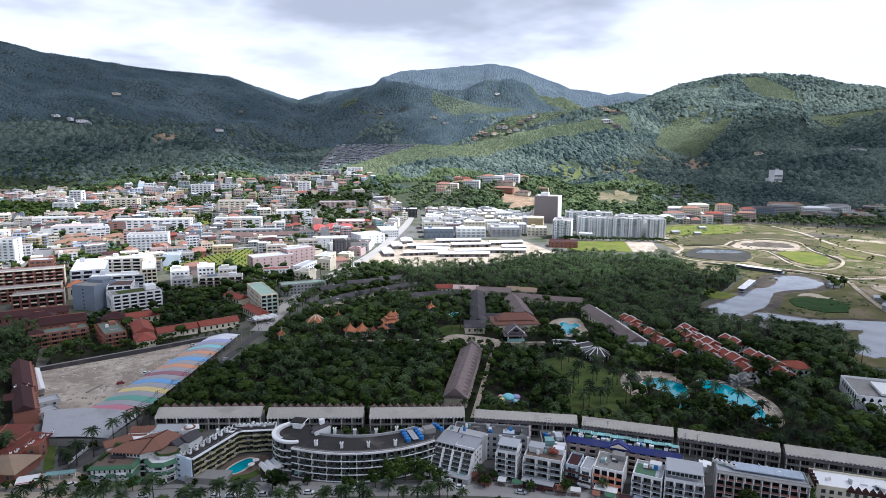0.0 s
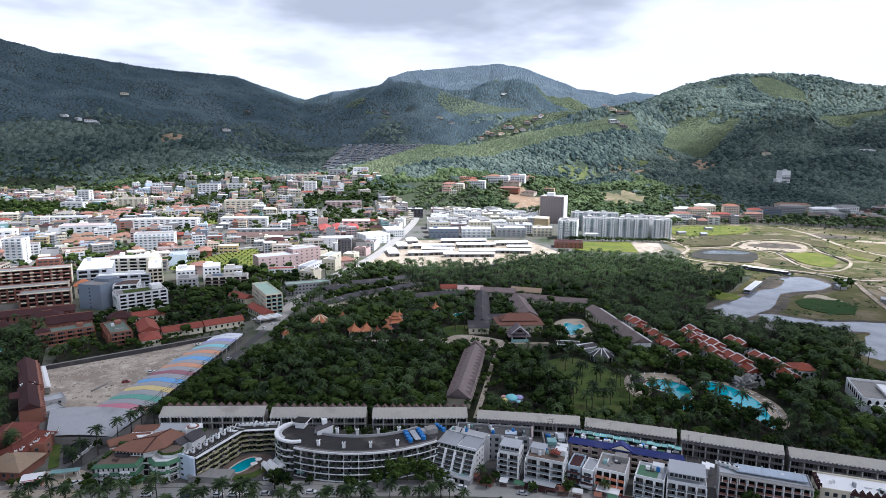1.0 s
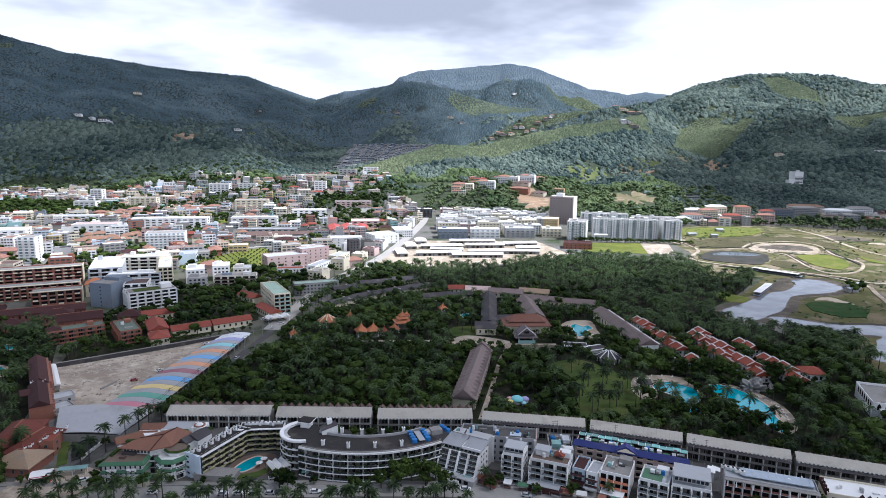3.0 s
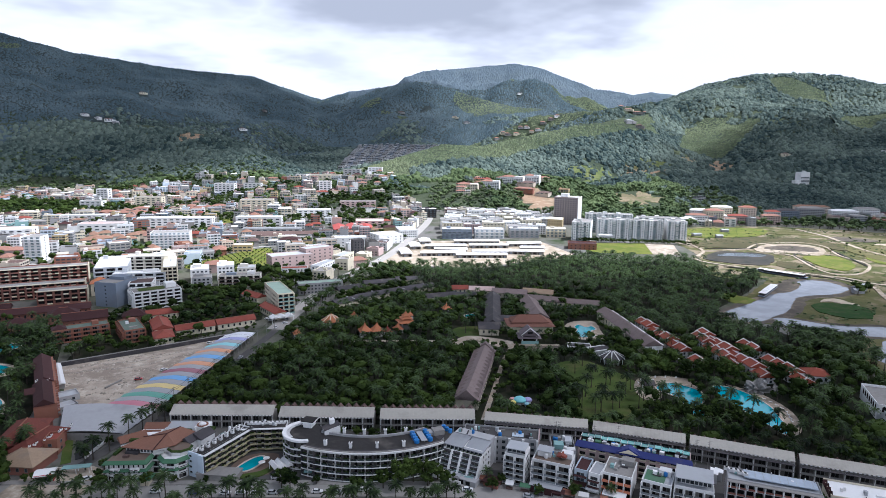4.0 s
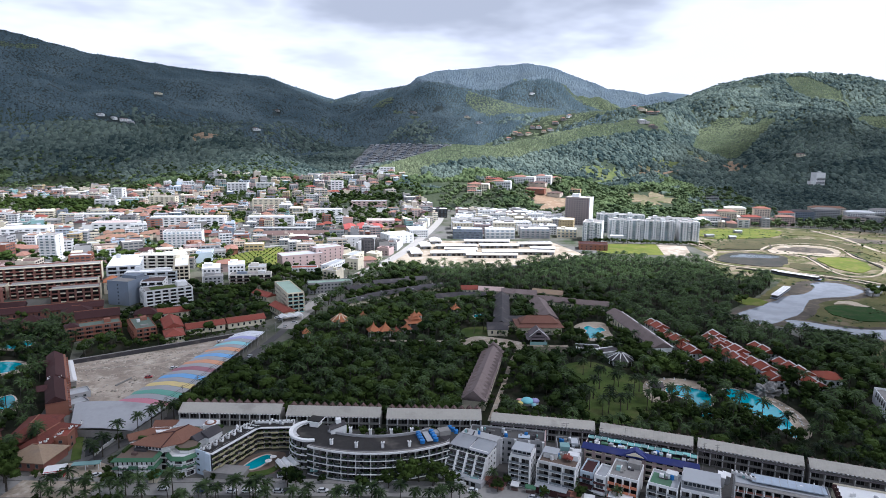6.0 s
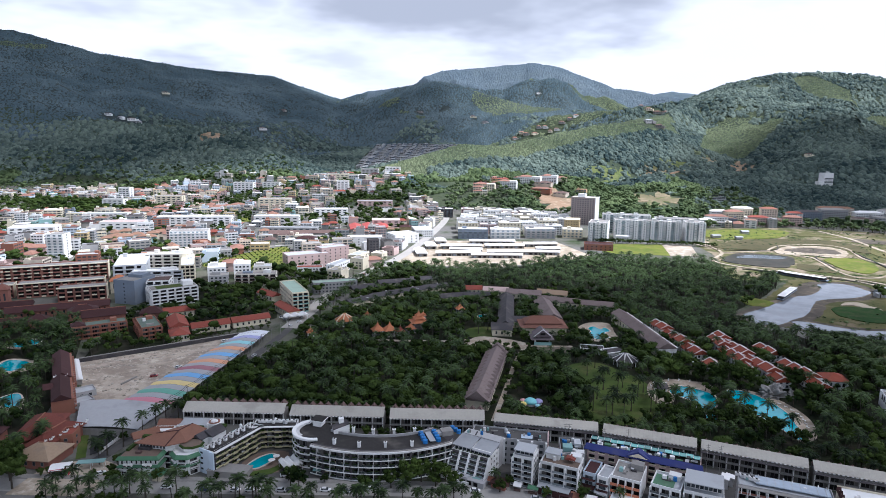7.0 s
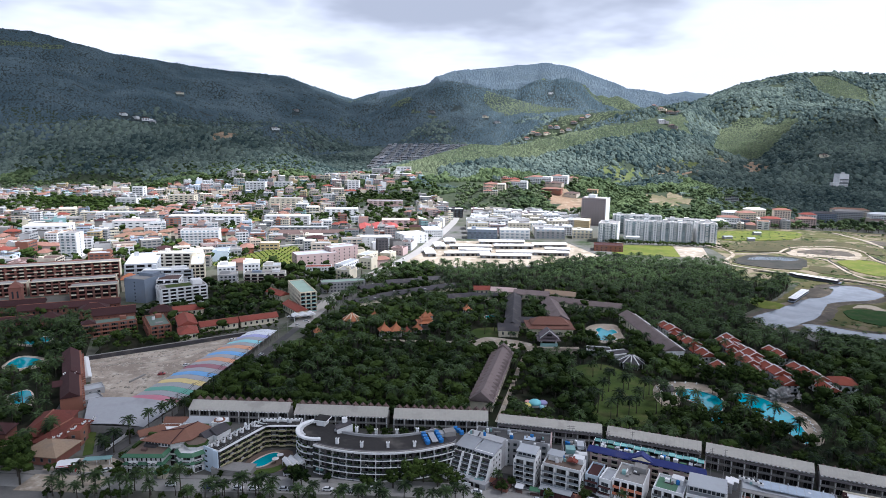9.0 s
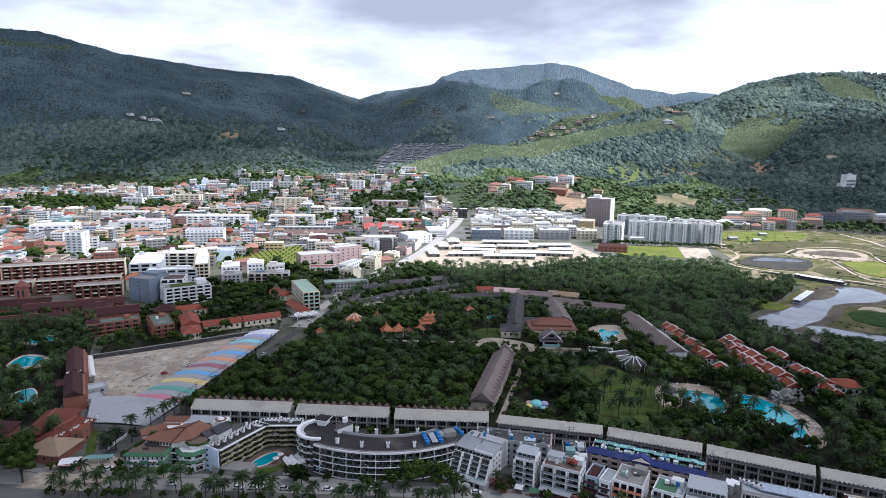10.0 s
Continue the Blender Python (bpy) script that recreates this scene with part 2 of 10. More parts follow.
olive_leaf = leaf_mat("olive_leaf", (0.072, 0.098, 0.056), (0.178, 0.206, 0.116), 0.004, 0.40, 0.10)
foot_leaf = leaf_mat("foot_leaf", (0.018, 0.034, 0.016), (0.112, 0.150, 0.066), 0.01, 0.6, 0.3)
bark = mat("palm_bark", (0.060, 0.052, 0.042), 0.95, 0.25, 3.0, 0.2, 0.15)
pool_water = water_mat("pool_water", (0.015, 0.33, 0.40))
# Pale grey base carries part of the bright sky mirrored in the water.
pond_water = water_mat("pond_water", (0.20, 0.22, 0.25), 0.01, 0.08, 0.04)
asphalt = mat("asphalt", (0.075, 0.073, 0.072), 0.9, 0.2, 0.4, 0.35, dirt=(0.16, 0.15, 0.135))
sand = ground_mat("sandy_ground", [(0.42, 0.355, 0.28), (0.27, 0.225, 0.17), (0.52, 0.46, 0.38)], (0.03, 0.11, 0.7))
lawn = ground_mat("lawn", [(0.050, 0.080, 0.017), (0.074, 0.108, 0.023), (0.095, 0.105, 0.034)], (0.02, 0.07, 1.0))
mud = ground_mat("mud", [(0.11, 0.095, 0.075), (0.075, 0.066, 0.055), (0.17, 0.14, 0.105)], (0.02, 0.07, 0.6))
meadow = ground_mat("meadow", [(0.060, 0.072, 0.022), (0.110, 0.106, 0.042), (0.24, 0.195, 0.135)], (0.010, 0.035, 0.5), edges=((0.4, 0.6), (0.46, 0.60)))
town_ground = ground_mat("plain_ground", [(0.15, 0.145, 0.135), (0.10, 0.10, 0.075), (0.040, 0.060, 0.024)], (0.006, 0.02, 0.3))

# ---- helpers for meshes ----
def mesh_ob(name, verts, faces, material, parent=None, label="", smooth=False):
    """One mesh object from vertices and faces."""
    me = bpy.data.meshes.new(name)
    me.from_pydata(verts, [], faces)
    me.materials.append(material)
    if smooth:
        me.polygons.foreach_set("use_smooth", [True] * len(me.polygons))
    me.update()
    ob = new(name, me)
    if parent is not None:
        ob.parent = parent
    if label:
        ob["label"] = label
    return ob


def part(name, bm, material, parent, label="", smooth=False):
    """A bmesh as one mesh object under a thing or a part."""
    me = bpy.data.meshes.new(name)
    bm.to_mesh(me)
    bm.free()
    me.materials.append(material)
    if smooth:
        me.polygons.foreach_set("use_smooth", [True] * len(me.polygons))
    ob = new(name, me)
    ob.parent = parent
    if label:
        ob["label"] = label
    return ob


def tri_stuff(name, V, Fc, material, label, category, smooth=False):
    """Very many small pieces as one object of kind stuff. V: n x 3, Fc: m x 3."""
    me = bpy.data.meshes.new(name)
    me.vertices.add(len(V))
    me.vertices.foreach_set("co", np.asarray(V, np.float32).ravel())
    me.loops.add(len(Fc) * 3)
    me.loops.foreach_set("vertex_index", np.asarray(Fc, np.int32).ravel())
    me.polygons.add(len(Fc))
    me.polygons.foreach_set("loop_start", np.arange(0, len(Fc) * 3, 3, dtype=np.int32))
    me.update(calc_edges=True)
    me.validate()
    me.polygons.foreach_set("use_smooth", [smooth] * len(me.polygons))
    me.materials.append(material)
    return tagged(new(name, me), label, category, kind="stuff")


# ---- the land: a plain and the hills round it ----
RIDGES = [
    # crest points (x, y, height), reach to either side
    ([(-4200, 2700, 560), (-2752, 2922, 654), (-2137, 3124, 628), (-1846, 3314, 549), (-1493, 3716, 514), (-1173, 4124, 515), (-947, 4313, 433), (-775, 4407, 385)], 1750),
    ([(-500, 4407, 300), (-311, 4450, 420), (-237, 4491, 552), (-82, 4551, 606), (235, 4557, 633), (552, 4564, 664), (751, 4558, 627), (950, 4545, 547), (1082, 4588, 498), (1297, 4638, 480)], 1900),
    ([(-775, 4407, 385), (-560, 4150, 430), (-320, 3950, 446), (-120, 3700, 462), (10, 3620, 440), (210, 3560, 370), (420, 3450, 310), (690, 3250, 285)], 1050),
    ([(1300, 4840, 440), (1397, 4836, 458), (1608, 4845, 503), (1820, 4840, 472), (2400, 4860, 430)], 700),
    ([(1364, 3706, 387), (1441, 3512, 436), (1450, 2974, 438), (1645, 2956, 448), (1793, 2905, 440), (1895, 2795, 393), (1995, 2690, 369), (2279, 2585, 342), (3600, 2300, 300)], 1500),
    ([(-141, 1660, 57), (-70, 1738, 93), (23, 1825, 122), (141, 1896, 119), (305, 1984, 155), (467, 2075, 190), (647, 2150, 214), (760, 2330, 235), (1025, 2776, 306), (1364, 3300, 390)], 520),
    ([(250, 2700, 150), (389, 2740, 236), (520, 2680, 250), (662, 2580, 262), (900, 2700, 300), (1025, 2776, 306)], 480),
    ([(-1700, 1950, 150), (-1150, 2060, 185), (-785, 2090, 160), (-620, 1990, 115), (-520, 1830, 75)], 470),
    ([(-900, 2500, 150), (-805, 2640, 185), (-640, 2900, 210), (-520, 3200, 250)], 420),
    ([(520, 1560, 55), (725, 1650, 92), (880, 1590, 84), (1050, 1640, 98), (1300, 1800, 115), (1700, 1900, 120)], 360),
    ([(60, 1380, 42), (160, 1395, 52), (280, 1420, 50)], 230),
]


def fbm(x, y, s, seed=0.0, octaves=4):
    return noise.fractal(Vector((x / s + seed, y / s - seed, seed * 1.7)), 1.0, 2.0, octaves)


def height(x, y):
    """Height of the ground."""
    top = 0.0
    for pts, reach in RIDGES:
        best, hb = 1e9, 0.0
        for (x0, y0, z0), (x1, y1, z1) in zip(pts, pts[1:]):
            dx, dy = x1 - x0, y1 - y0
            u = min(1.0, max(0.0, ((x - x0) * dx + (y - y0) * dy) / (dx * dx + dy * dy)))
            d = hypot(x - x0 - u * dx, y - y0 - u * dy)
            if d < best:
                best, hb = d, z0 + u * (z1 - z0)
        if best < reach:
            u = best / reach
            h = hb * (1 - u) ** 1.25
            h *= 1 + 0.32 * fbm(x, y, 420, pts[0][0] * 0.01) * min(1, u * 3.2) * (1 - u * 0.4)
            top = max(top, h)
    rise = max(0.0, y - 1430) * 0.075 * (1 / (1 + exp((abs(x + 100) - 900) / 250)))
    top = max(top, rise)
    if y < 1150:
        top *= max(0.0, (y - 1000) / 150)
    return top + (fbm(x, y, 90, 3.0, 3) * 5 if top > 20 else 0.0)


NX, NY, STEP = 416, 282, 20.0
X0, Y0 = -4160.0, -640.0
HT = np.array([[height(X0 + i * STEP, Y0 + j * STEP) for i in range(NX + 1)] for j in range(NY + 1)])


def ground_z(x, y):
    """Height of the ground sheet at a place."""
    u, v = (x - X0) / STEP, (y - Y0) / STEP
    i, j = min(NX - 1, max(0, int(u))), min(NY - 1, max(0, int(v)))
    u, v = u - i, v - j
    return float((HT[j, i] * (1 - u) + HT[j, i + 1] * u) * (1 - v) + (HT[j + 1, i] * (1 - u) + HT[j + 1, i + 1] * u) * v)


hill_ground = ground_mat("hill_ground", [(0.036, 0.050, 0.030), (0.056, 0.070, 0.038), (0.030, 0.042, 0.027)], (0.003, 0.02, 0.12), bump=2.0)
gx, gy = np.meshgrid(X0 + np.arange(NX + 1) * STEP, Y0 + np.arange(NY + 1) * STEP)
gv = np.stack([gx.ravel(), gy.ravel(), HT.ravel()], 1)
gi = (np.arange(NY)[:, None] * (NX + 1) + np.arange(NX)[None, :]).ravel()
gq = np.stack([gi, gi + 1, gi + NX + 2, gi + NX + 1], 1)
land = mesh_ob("ground", gv.tolist(), gq.tolist(), town_ground, smooth=True)
land.data.materials.append(hill_ground)
# Bluish ground colours carry the haze on the far slopes and ridges.
land.data.materials.append(ground_mat("hazed_far_ground", [(0.085, 0.115, 0.135), (0.105, 0.135, 0.150), (0.075, 0.102, 0.124)], (0.003, 0.02, 0.12), bump=2.0))
land.data.materials.append(ground_mat("hazed_ridge_ground", [(0.034, 0.048, 0.048), (0.048, 0.062, 0.060), (0.028, 0.040, 0.041)], (0.003, 0.02, 0.12), bump=2.0))
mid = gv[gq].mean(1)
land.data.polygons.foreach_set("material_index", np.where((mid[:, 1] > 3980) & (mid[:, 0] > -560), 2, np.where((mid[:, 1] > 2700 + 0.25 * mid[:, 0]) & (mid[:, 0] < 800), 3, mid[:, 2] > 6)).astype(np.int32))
tagged(land, "flat town plain rising into green forested hills", "ground", kind="structure")

# ---- woods on the hills ----
rng = np.random.default_rng(7)
PHI = (1 + 5 ** 0.5) / 2
ICO_V = np.array([(-1, PHI, 0), (1, PHI, 0), (-1, -PHI, 0), (1, -PHI, 0), (0, -1, PHI), (0, 1, PHI), (0, -1, -PHI), (0, 1, -PHI), (PHI, 0, -1), (PHI, 0, 1), (-PHI, 0, -1), (-PHI, 0, 1)]) / hypot(1, PHI)
ICO_ALL = np.array([(0, 11, 5), (0, 5, 1), (0, 1, 7), (0, 7, 10), (0, 10, 11), (1, 5, 9), (5, 11, 4), (11, 10, 2), (10, 7, 6), (7, 1, 8), (3, 9, 4), (3, 4, 2), (3, 2, 6), (3, 6, 8), (3, 8, 9), (4, 9, 5), (2, 4, 11), (6, 2, 10), (8, 6, 7), (9, 8, 1)])

ICO_F = ICO_ALL[[i for i, f in enumerate(ICO_ALL) if ICO_V[f, 2].mean() > -0.75]]


CAP_F = ICO_ALL[[i for i, f in enumerate(ICO_ALL) if ICO_V[f, 2].mean() > 0.0]]
DOME_F = ICO_ALL[[i for i, f in enumerate(ICO_ALL) if ICO_V[f, 2].mean() > -0.35]]


def clumps(places, sizes, squash=0.8, jitter=0.28, faces=None, slopes=None):
    """Uneven leaf clumps at many places, as joined arrays."""
    n = len(places)
    v = ICO_V[None] * (1 + rng.uniform(-jitter, jitter, (n, 12, 1)))
    a = rng.uniform(0, 2 * pi, n)
    ca, sa = np.cos(a)[:, None], np.sin(a)[:, None]
    x, y = v[..., 0] * ca - v[..., 1] * sa, v[..., 0] * sa + v[..., 1] * ca
    s = np.asarray(sizes)[:, None]
    lean = 0.0 if slopes is None else x * s * np.asarray(slopes)[:, :1] + y * s * np.asarray(slopes)[:, 1:]
    v = np.stack([x * s, y * s, v[..., 2] * s * np.reshape(squash, (-1, 1)) + lean], -1) + np.asarray(places)[:, None, :]
    return v.reshape(-1, 3), ((ICO_F if faces is None else faces)[None] + 12 * np.arange(n)[:, None, None]).reshape(-1, 3)


def tufts(places, sizes, tall, slopes):
    """Small pointed crowns for far woods, as joined arrays."""
    n = len(places)
    a = rng.uniform(0, 2 * pi, (n, 1)) + np.arange(5)[None] * 2 * pi / 5
    s = np.asarray(sizes)[:, None]
    r = s * rng.uniform(0.75, 1.2, (n, 5))
    x, y = r * np.cos(a), r * np.sin(a)
    sl = np.asarray(slopes)
    ring = np.stack([x, y, x * sl[:, :1] + y * sl[:, 1:] - 0.35 * s], -1)
    top = np.stack([rng.uniform(-0.3, 0.3, n) * s[:, 0], rng.uniform(-0.3, 0.3, n) * s[:, 0], s[:, 0] * tall * rng.uniform(0.8, 1.25, n)], -1)[:, None]
    v = np.concatenate([top, ring], 1) + np.asarray(places)[:, None, :]
    f = np.array([(0, 1 + k, 1 + (k + 1) % 5) for k in range(5)])
    return v.reshape(-1, 3), (f[None] + 6 * np.arange(n)[:, None, None]).reshape(-1, 3)


SCARS = [(-785, 2030, 70, 26), (735, 1612, 30, 26), (436, 1336, 50, 84), (214, 1262, 46, 84), (640, 1850, 44, 46), (768, 1915, 30, 36), (-470, 1690, 44, 26), (446, 1680, 80, 120), (558, 1680, 50, 130)]


def clearing(x, y):
    """Bare or grassy slopes with no wood on them."""
    if 1940 < y < 2890 and -315 - 0.05 * (y - 1960) < x < -125 + 0.33 * (y - 1960):
        return True
    island = y > 1480 and fbm(x, y, 12, 17.0, 2) > 0.22
    return fbm(x, y, 260, 9.0, 3) > 0.74 or any(((x - a) / c) ** 2 + ((y - b) / d) ** 2 < 1.0 + 0.8 * fbm(x, y, 40, 3.0, 2) and not island for a, b, c, d in SCARS)


def drape(name, x, y, a, b, material, label, category):
    """A patch of bare ground laid over the slope, with a ragged rim."""
    rings, n = 6, 40
    v = []
    for i in range(rings + 1):
        for k in range(n):
            t = 2 * pi * k / n
            r = i / rings * (1 + 0.95 * fbm(x + a * cos(t), y + b * sin(t), 30, 2.0, 4))
            px, py = x + a * r * cos(t), y + b * r * sin(t)
            v.append((px, py, ground_z(px, py) + (0.9 if i < rings else -1.0)))
    f = [(i * n + k, i * n + (k + 1) % n, (i + 1) * n + (k + 1) % n, (i + 1) * n + k) for i in range(rings) for k in range(n)]
    return tagged(mesh_ob(name, v, f, material), label, category, kind="structure")


OLIVE = [(520, 2660, 260, 110), (1560, 2820, 120, 160), (330, 1470, 110, 60), (310, 3500, 420, 250)]
RUBBER = [(725, 1930), (800, 2110), (950, 2430), (1110, 2530), (1190, 2330), (1040, 2170), (890, 2010)]


def olive_slope(x, y):
    """How likely a slope is planted with pale plantation trees."""
    k = -0.1 if x > -500 else -0.35
    if -160 < x < 760 and -110 < y - 1790 - 0.62 * x < 170:
        k = 1.2
    for a, b, c, d in OLIVE:
        e = ((x - a) / c) ** 2 + ((y - b) / d) ** 2
        if e < 1.0:
            k = max(k, 0.95 * (1 - e) - 0.05)
    return 0.8 if inside((x, y), RUBBER) else k


def slope(p):
    z = ground_z(p[0], p[1])
    return tuple(max(-0.65, min(0.65, (ground_z(p[0] + a, p[1] + b) - z) / 8)) for a, b in ((8, 0), (0, 8)))


def far_range(x, y):
    """The last range, kilometres behind the town."""
    return y > 3980 and x > -560


def hill_woods():
    P, Q = [], []
    bands = [(1050, 1500, 5.6), (1500, 2100, 7.6), (2100, 2900, 8.6), (2900, 3700, 9.4), (3700, 4750, 10.6)]
    for y0, y1, cell in bands:
        for j in range(int((y1 - y0) / cell)):
            yy = y0 + (j + 0.5) * cell
            half = 0.80 * yy + 60
            m = int(2 * half / cell)
            xs = -half + (np.arange(m) + rng.uniform(0, 1, m)) * cell
            ys = yy + rng.uniform(-0.5, 0.5, m) * cell
            r = (0.50 + (0.70 if y1 < 2500 else 0.40) * rng.uniform(0, 1, m) ** 1.6) * cell
            for x, y, s in zip(xs, ys, r):
                z = ground_z(x, y)
                if not (z > 9 or (y > 1130 and x > 230 and z > -1)) or ground_z(x, y + 30) < z - 3:
                    continue
                if clearing(x, y) or in_town(x, y) or built(x, y, 4.0):
                    continue
                if not far_range(x, y) and not (x > 560 and y < 1580) and fbm(x, y, 330, 12.0, 3) + olive_slope(x, y) > 0.42:
                    Q.append((x, y, z + s * 0.12, s * 0.72))
                else:
                    P.append((x, y, z + s * (0.5 * rng.random() - 0.05), s))
    Q += [(p[0] + rng.uniform(-5, 5), p[1] + rng.uniform(-5, 5), p[2], p[3] * 0.8) for p in Q]
    V, Fc = tufts([p[:3] for p in Q], [p[3] for p in Q], 0.5, [slope(p) for p in Q])
    tri_stuff("hill_plantation", V, Fc, olive_leaf, "pale olive-green plantation trees on the slopes", "plantation")
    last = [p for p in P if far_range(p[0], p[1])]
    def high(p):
        """The high western and rear ridges, with a fringe where the two hazed leaf colours mix."""
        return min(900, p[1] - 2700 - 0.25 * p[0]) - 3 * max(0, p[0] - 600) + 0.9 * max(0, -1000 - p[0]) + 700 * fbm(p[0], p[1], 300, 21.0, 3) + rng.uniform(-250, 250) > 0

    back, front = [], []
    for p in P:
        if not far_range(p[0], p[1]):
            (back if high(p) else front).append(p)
    # East of this the cooled hill leaf stands in for haze and cloud shade.
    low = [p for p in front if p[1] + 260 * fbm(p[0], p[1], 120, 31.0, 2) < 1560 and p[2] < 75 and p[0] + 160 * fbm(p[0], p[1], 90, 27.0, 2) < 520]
    front = list(set(front) - set(low))
    front.sort()
    for rows, m, lab in ((low, foot_leaf, "leafy green woods on the lowest slopes"), ([p for p in front if p[1] < 2250], hazed_hill_leaf, "dense green tropical forest covering the hillsides"), ([p for p in front if p[1] >= 2250], hazed_hill_leaf, "dense green forest on the upper slopes"), (back, hazed_ridge_leaf, "dark blue-green forest on the high ridges"), (last, hazed_far_leaf, "hazy blue forest on the last range")):
        if m in (hazed_hill_leaf, foot_leaf):
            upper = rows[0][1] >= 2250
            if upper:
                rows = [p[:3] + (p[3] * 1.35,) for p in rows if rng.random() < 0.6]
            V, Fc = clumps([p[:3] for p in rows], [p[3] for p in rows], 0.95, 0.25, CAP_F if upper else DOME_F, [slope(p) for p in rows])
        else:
            V, Fc = tufts([p[:3] for p in rows], [p[3] for p in rows], 0.45 if m is hazed_far_leaf else 0.55, [slope(p) for p in rows])
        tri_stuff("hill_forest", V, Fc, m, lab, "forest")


def in_town(x, y):
    """Where the town has spread up the foot of the hills."""
    return (y < 1700 and x < 120 and x > -1100 and ground_z(x, y) < 34 and fbm(x, y, 120, 4.0, 2) < 0.25)


# ---- building kit ----
CACHE = {}
FOOT = []      # footprints (x, y, half width, half depth, angle) on which no tree grows
KEEP = []      # outlines of open ground on which no tree grows


def thing(name, x, y, ang=0.0, label="", category="", group="", z=None):
    """An empty at the base of a thing, turned about the vertical."""
    ob = new(name)
    ob.empty_display_size = 0.5
    ob.matrix_basis = pose(x, y, ground_z(x, y) if z is None else z, 0, 0, ang)
    return tagged(ob, label, category, group)


def put(name, me, parent, x=0.0, y=0.0, z=0.0, rz=0.0, label=""):
    ob = new(name, me)
    ob.parent = parent
    ob.matrix_basis = pose(x, y, z, 0, 0, rz)
    if label:
        ob["label"] = label
    return ob


def shape(key, material, verts, faces, smooth=False):
    """A mesh kept for sharing between alike pieces."""
    key = (key, material.name)
    if key not in CACHE:
        me = bpy.data.meshes.new(str(key[0][0]))
        me.from_pydata(verts, [], faces)
        me.materials.append(material)
        if smooth:
            me.polygons.foreach_set("use_smooth", [True] * len(me.polygons))
        me.update()
        CACHE[key] = me
    return CACHE[key]


BOX_F = [(0, 3, 2, 1), (4, 5, 6, 7), (0, 1, 5, 4), (1, 2, 6, 5), (2, 3, 7, 6), (3, 0, 4, 7)]


def box_verts(w, d, h, x=0.0, y=0.0, z=0.0):
    return [(x + a * w / 2, y + b * d / 2, z + c * h) for c in (0, 1) for a, b in ((-1, -1), (1, -1), (1, 1), (-1, 1))]


def box(name, w, d, h, material, parent, x=0.0, y=0.0, z=0.0, rz=0.0, label=""):
    """A block standing on (x, y, z)."""
    w, d, h = round(w, 2), round(d, 2), round(h, 2)
    return put(name, shape(("box", w, d, h), material, box_verts(w, d, h), BOX_F), parent, x, y, z, rz, label)


def boxes(name, rows, material, parent, label=""):
    """Several blocks that are one piece: rows of w, d, h, x, y, z."""
    v, f = [], []
    for r in rows:
        f += [tuple(i + len(v) for i in q) for q in BOX_F]
        v += box_verts(*r)
    ob = mesh_ob(name, v, f, material, parent, label)
    return ob


def gable(name, w, d, z, rise, material, parent, over=0.6, x=0.0, y=0.0, along="x", rz=0.0, thick=0.25, label=""):
    """A pitched roof with its gables closed; the ridge runs along x or y."""
    a, b = w / 2 + over, d / 2 + over
    if along == "x":
        low = [(-a, -b), (a, -b), (a, b), (-a, b)]
        top = [(-a, 0), (a, 0)]
        f = [(0, 1, 5, 4), (2, 3, 4, 5), (0, 4, 3), (1, 2, 5)]
    else:
        low = [(-a, -b), (a, -b), (a, b), (-a, b)]
        top = [(0, -b), (0, b)]
        f = [(1, 2, 5, 4), (3, 0, 4, 5), (0, 1, 4), (2, 3, 5)]
    v = [(p[0], p[1], 0.0) for p in low] + [(p[0], p[1], rise) for p in top]
    n = len(v)
    v += [(p[0], p[1], -thick) for p in low]
    f += [(n + 3, n + 2, n + 1, n)] + [(i, n + i, n + (i + 1) % 4, (i + 1) % 4) for i in range(4)]
    me = shape(("gable", round(w, 1), round(d, 1), round(rise, 1), along, over, thick), material, v, f)
    return put(name, me, parent, x, y, z, rz, label)


def hip(name, w, d, z, rise, material, parent, over=0.8, x=0.0, y=0.0, rz=0.0, ridge=None, thick=0.3, label=""):
    """A hipped roof; ridge: its length, along the longer side."""
    a, b = w / 2 + over, d / 2 + over
    if w >= d:
        r = (w - d) / 2 if ridge is None else ridge / 2
        top = [(-r, 0, rise), (r, 0, rise)]
        f = [(0, 1, 5, 4), (2, 3, 4, 5), (3, 0, 4), (1, 2, 5)]
    else:
        r = (d - w) / 2 if ridge is None else ridge / 2
        top = [(0, -r, rise), (0, r, rise)]
        f = [(0, 1, 4), (1, 2, 5, 4), (2, 3, 5), (3, 0, 4, 5)]
    low = [(-a, -b), (a, -b), (a, b), (-a, b)]
    v = [(p[0], p[1], 0.0) for p in low] + top + [(p[0], p[1], -thick) for p in low]
    f += [(9, 8, 7, 6)] + [(i, 6 + i, 6 + (i + 1) % 4, (i + 1) % 4) for i in range(4)]
    me = shape(("hip", round(w, 1), round(d, 1), round(rise, 1), over, ridge, thick), material, v, f)
    return put(name, me, parent, x, y, z, rz, label)


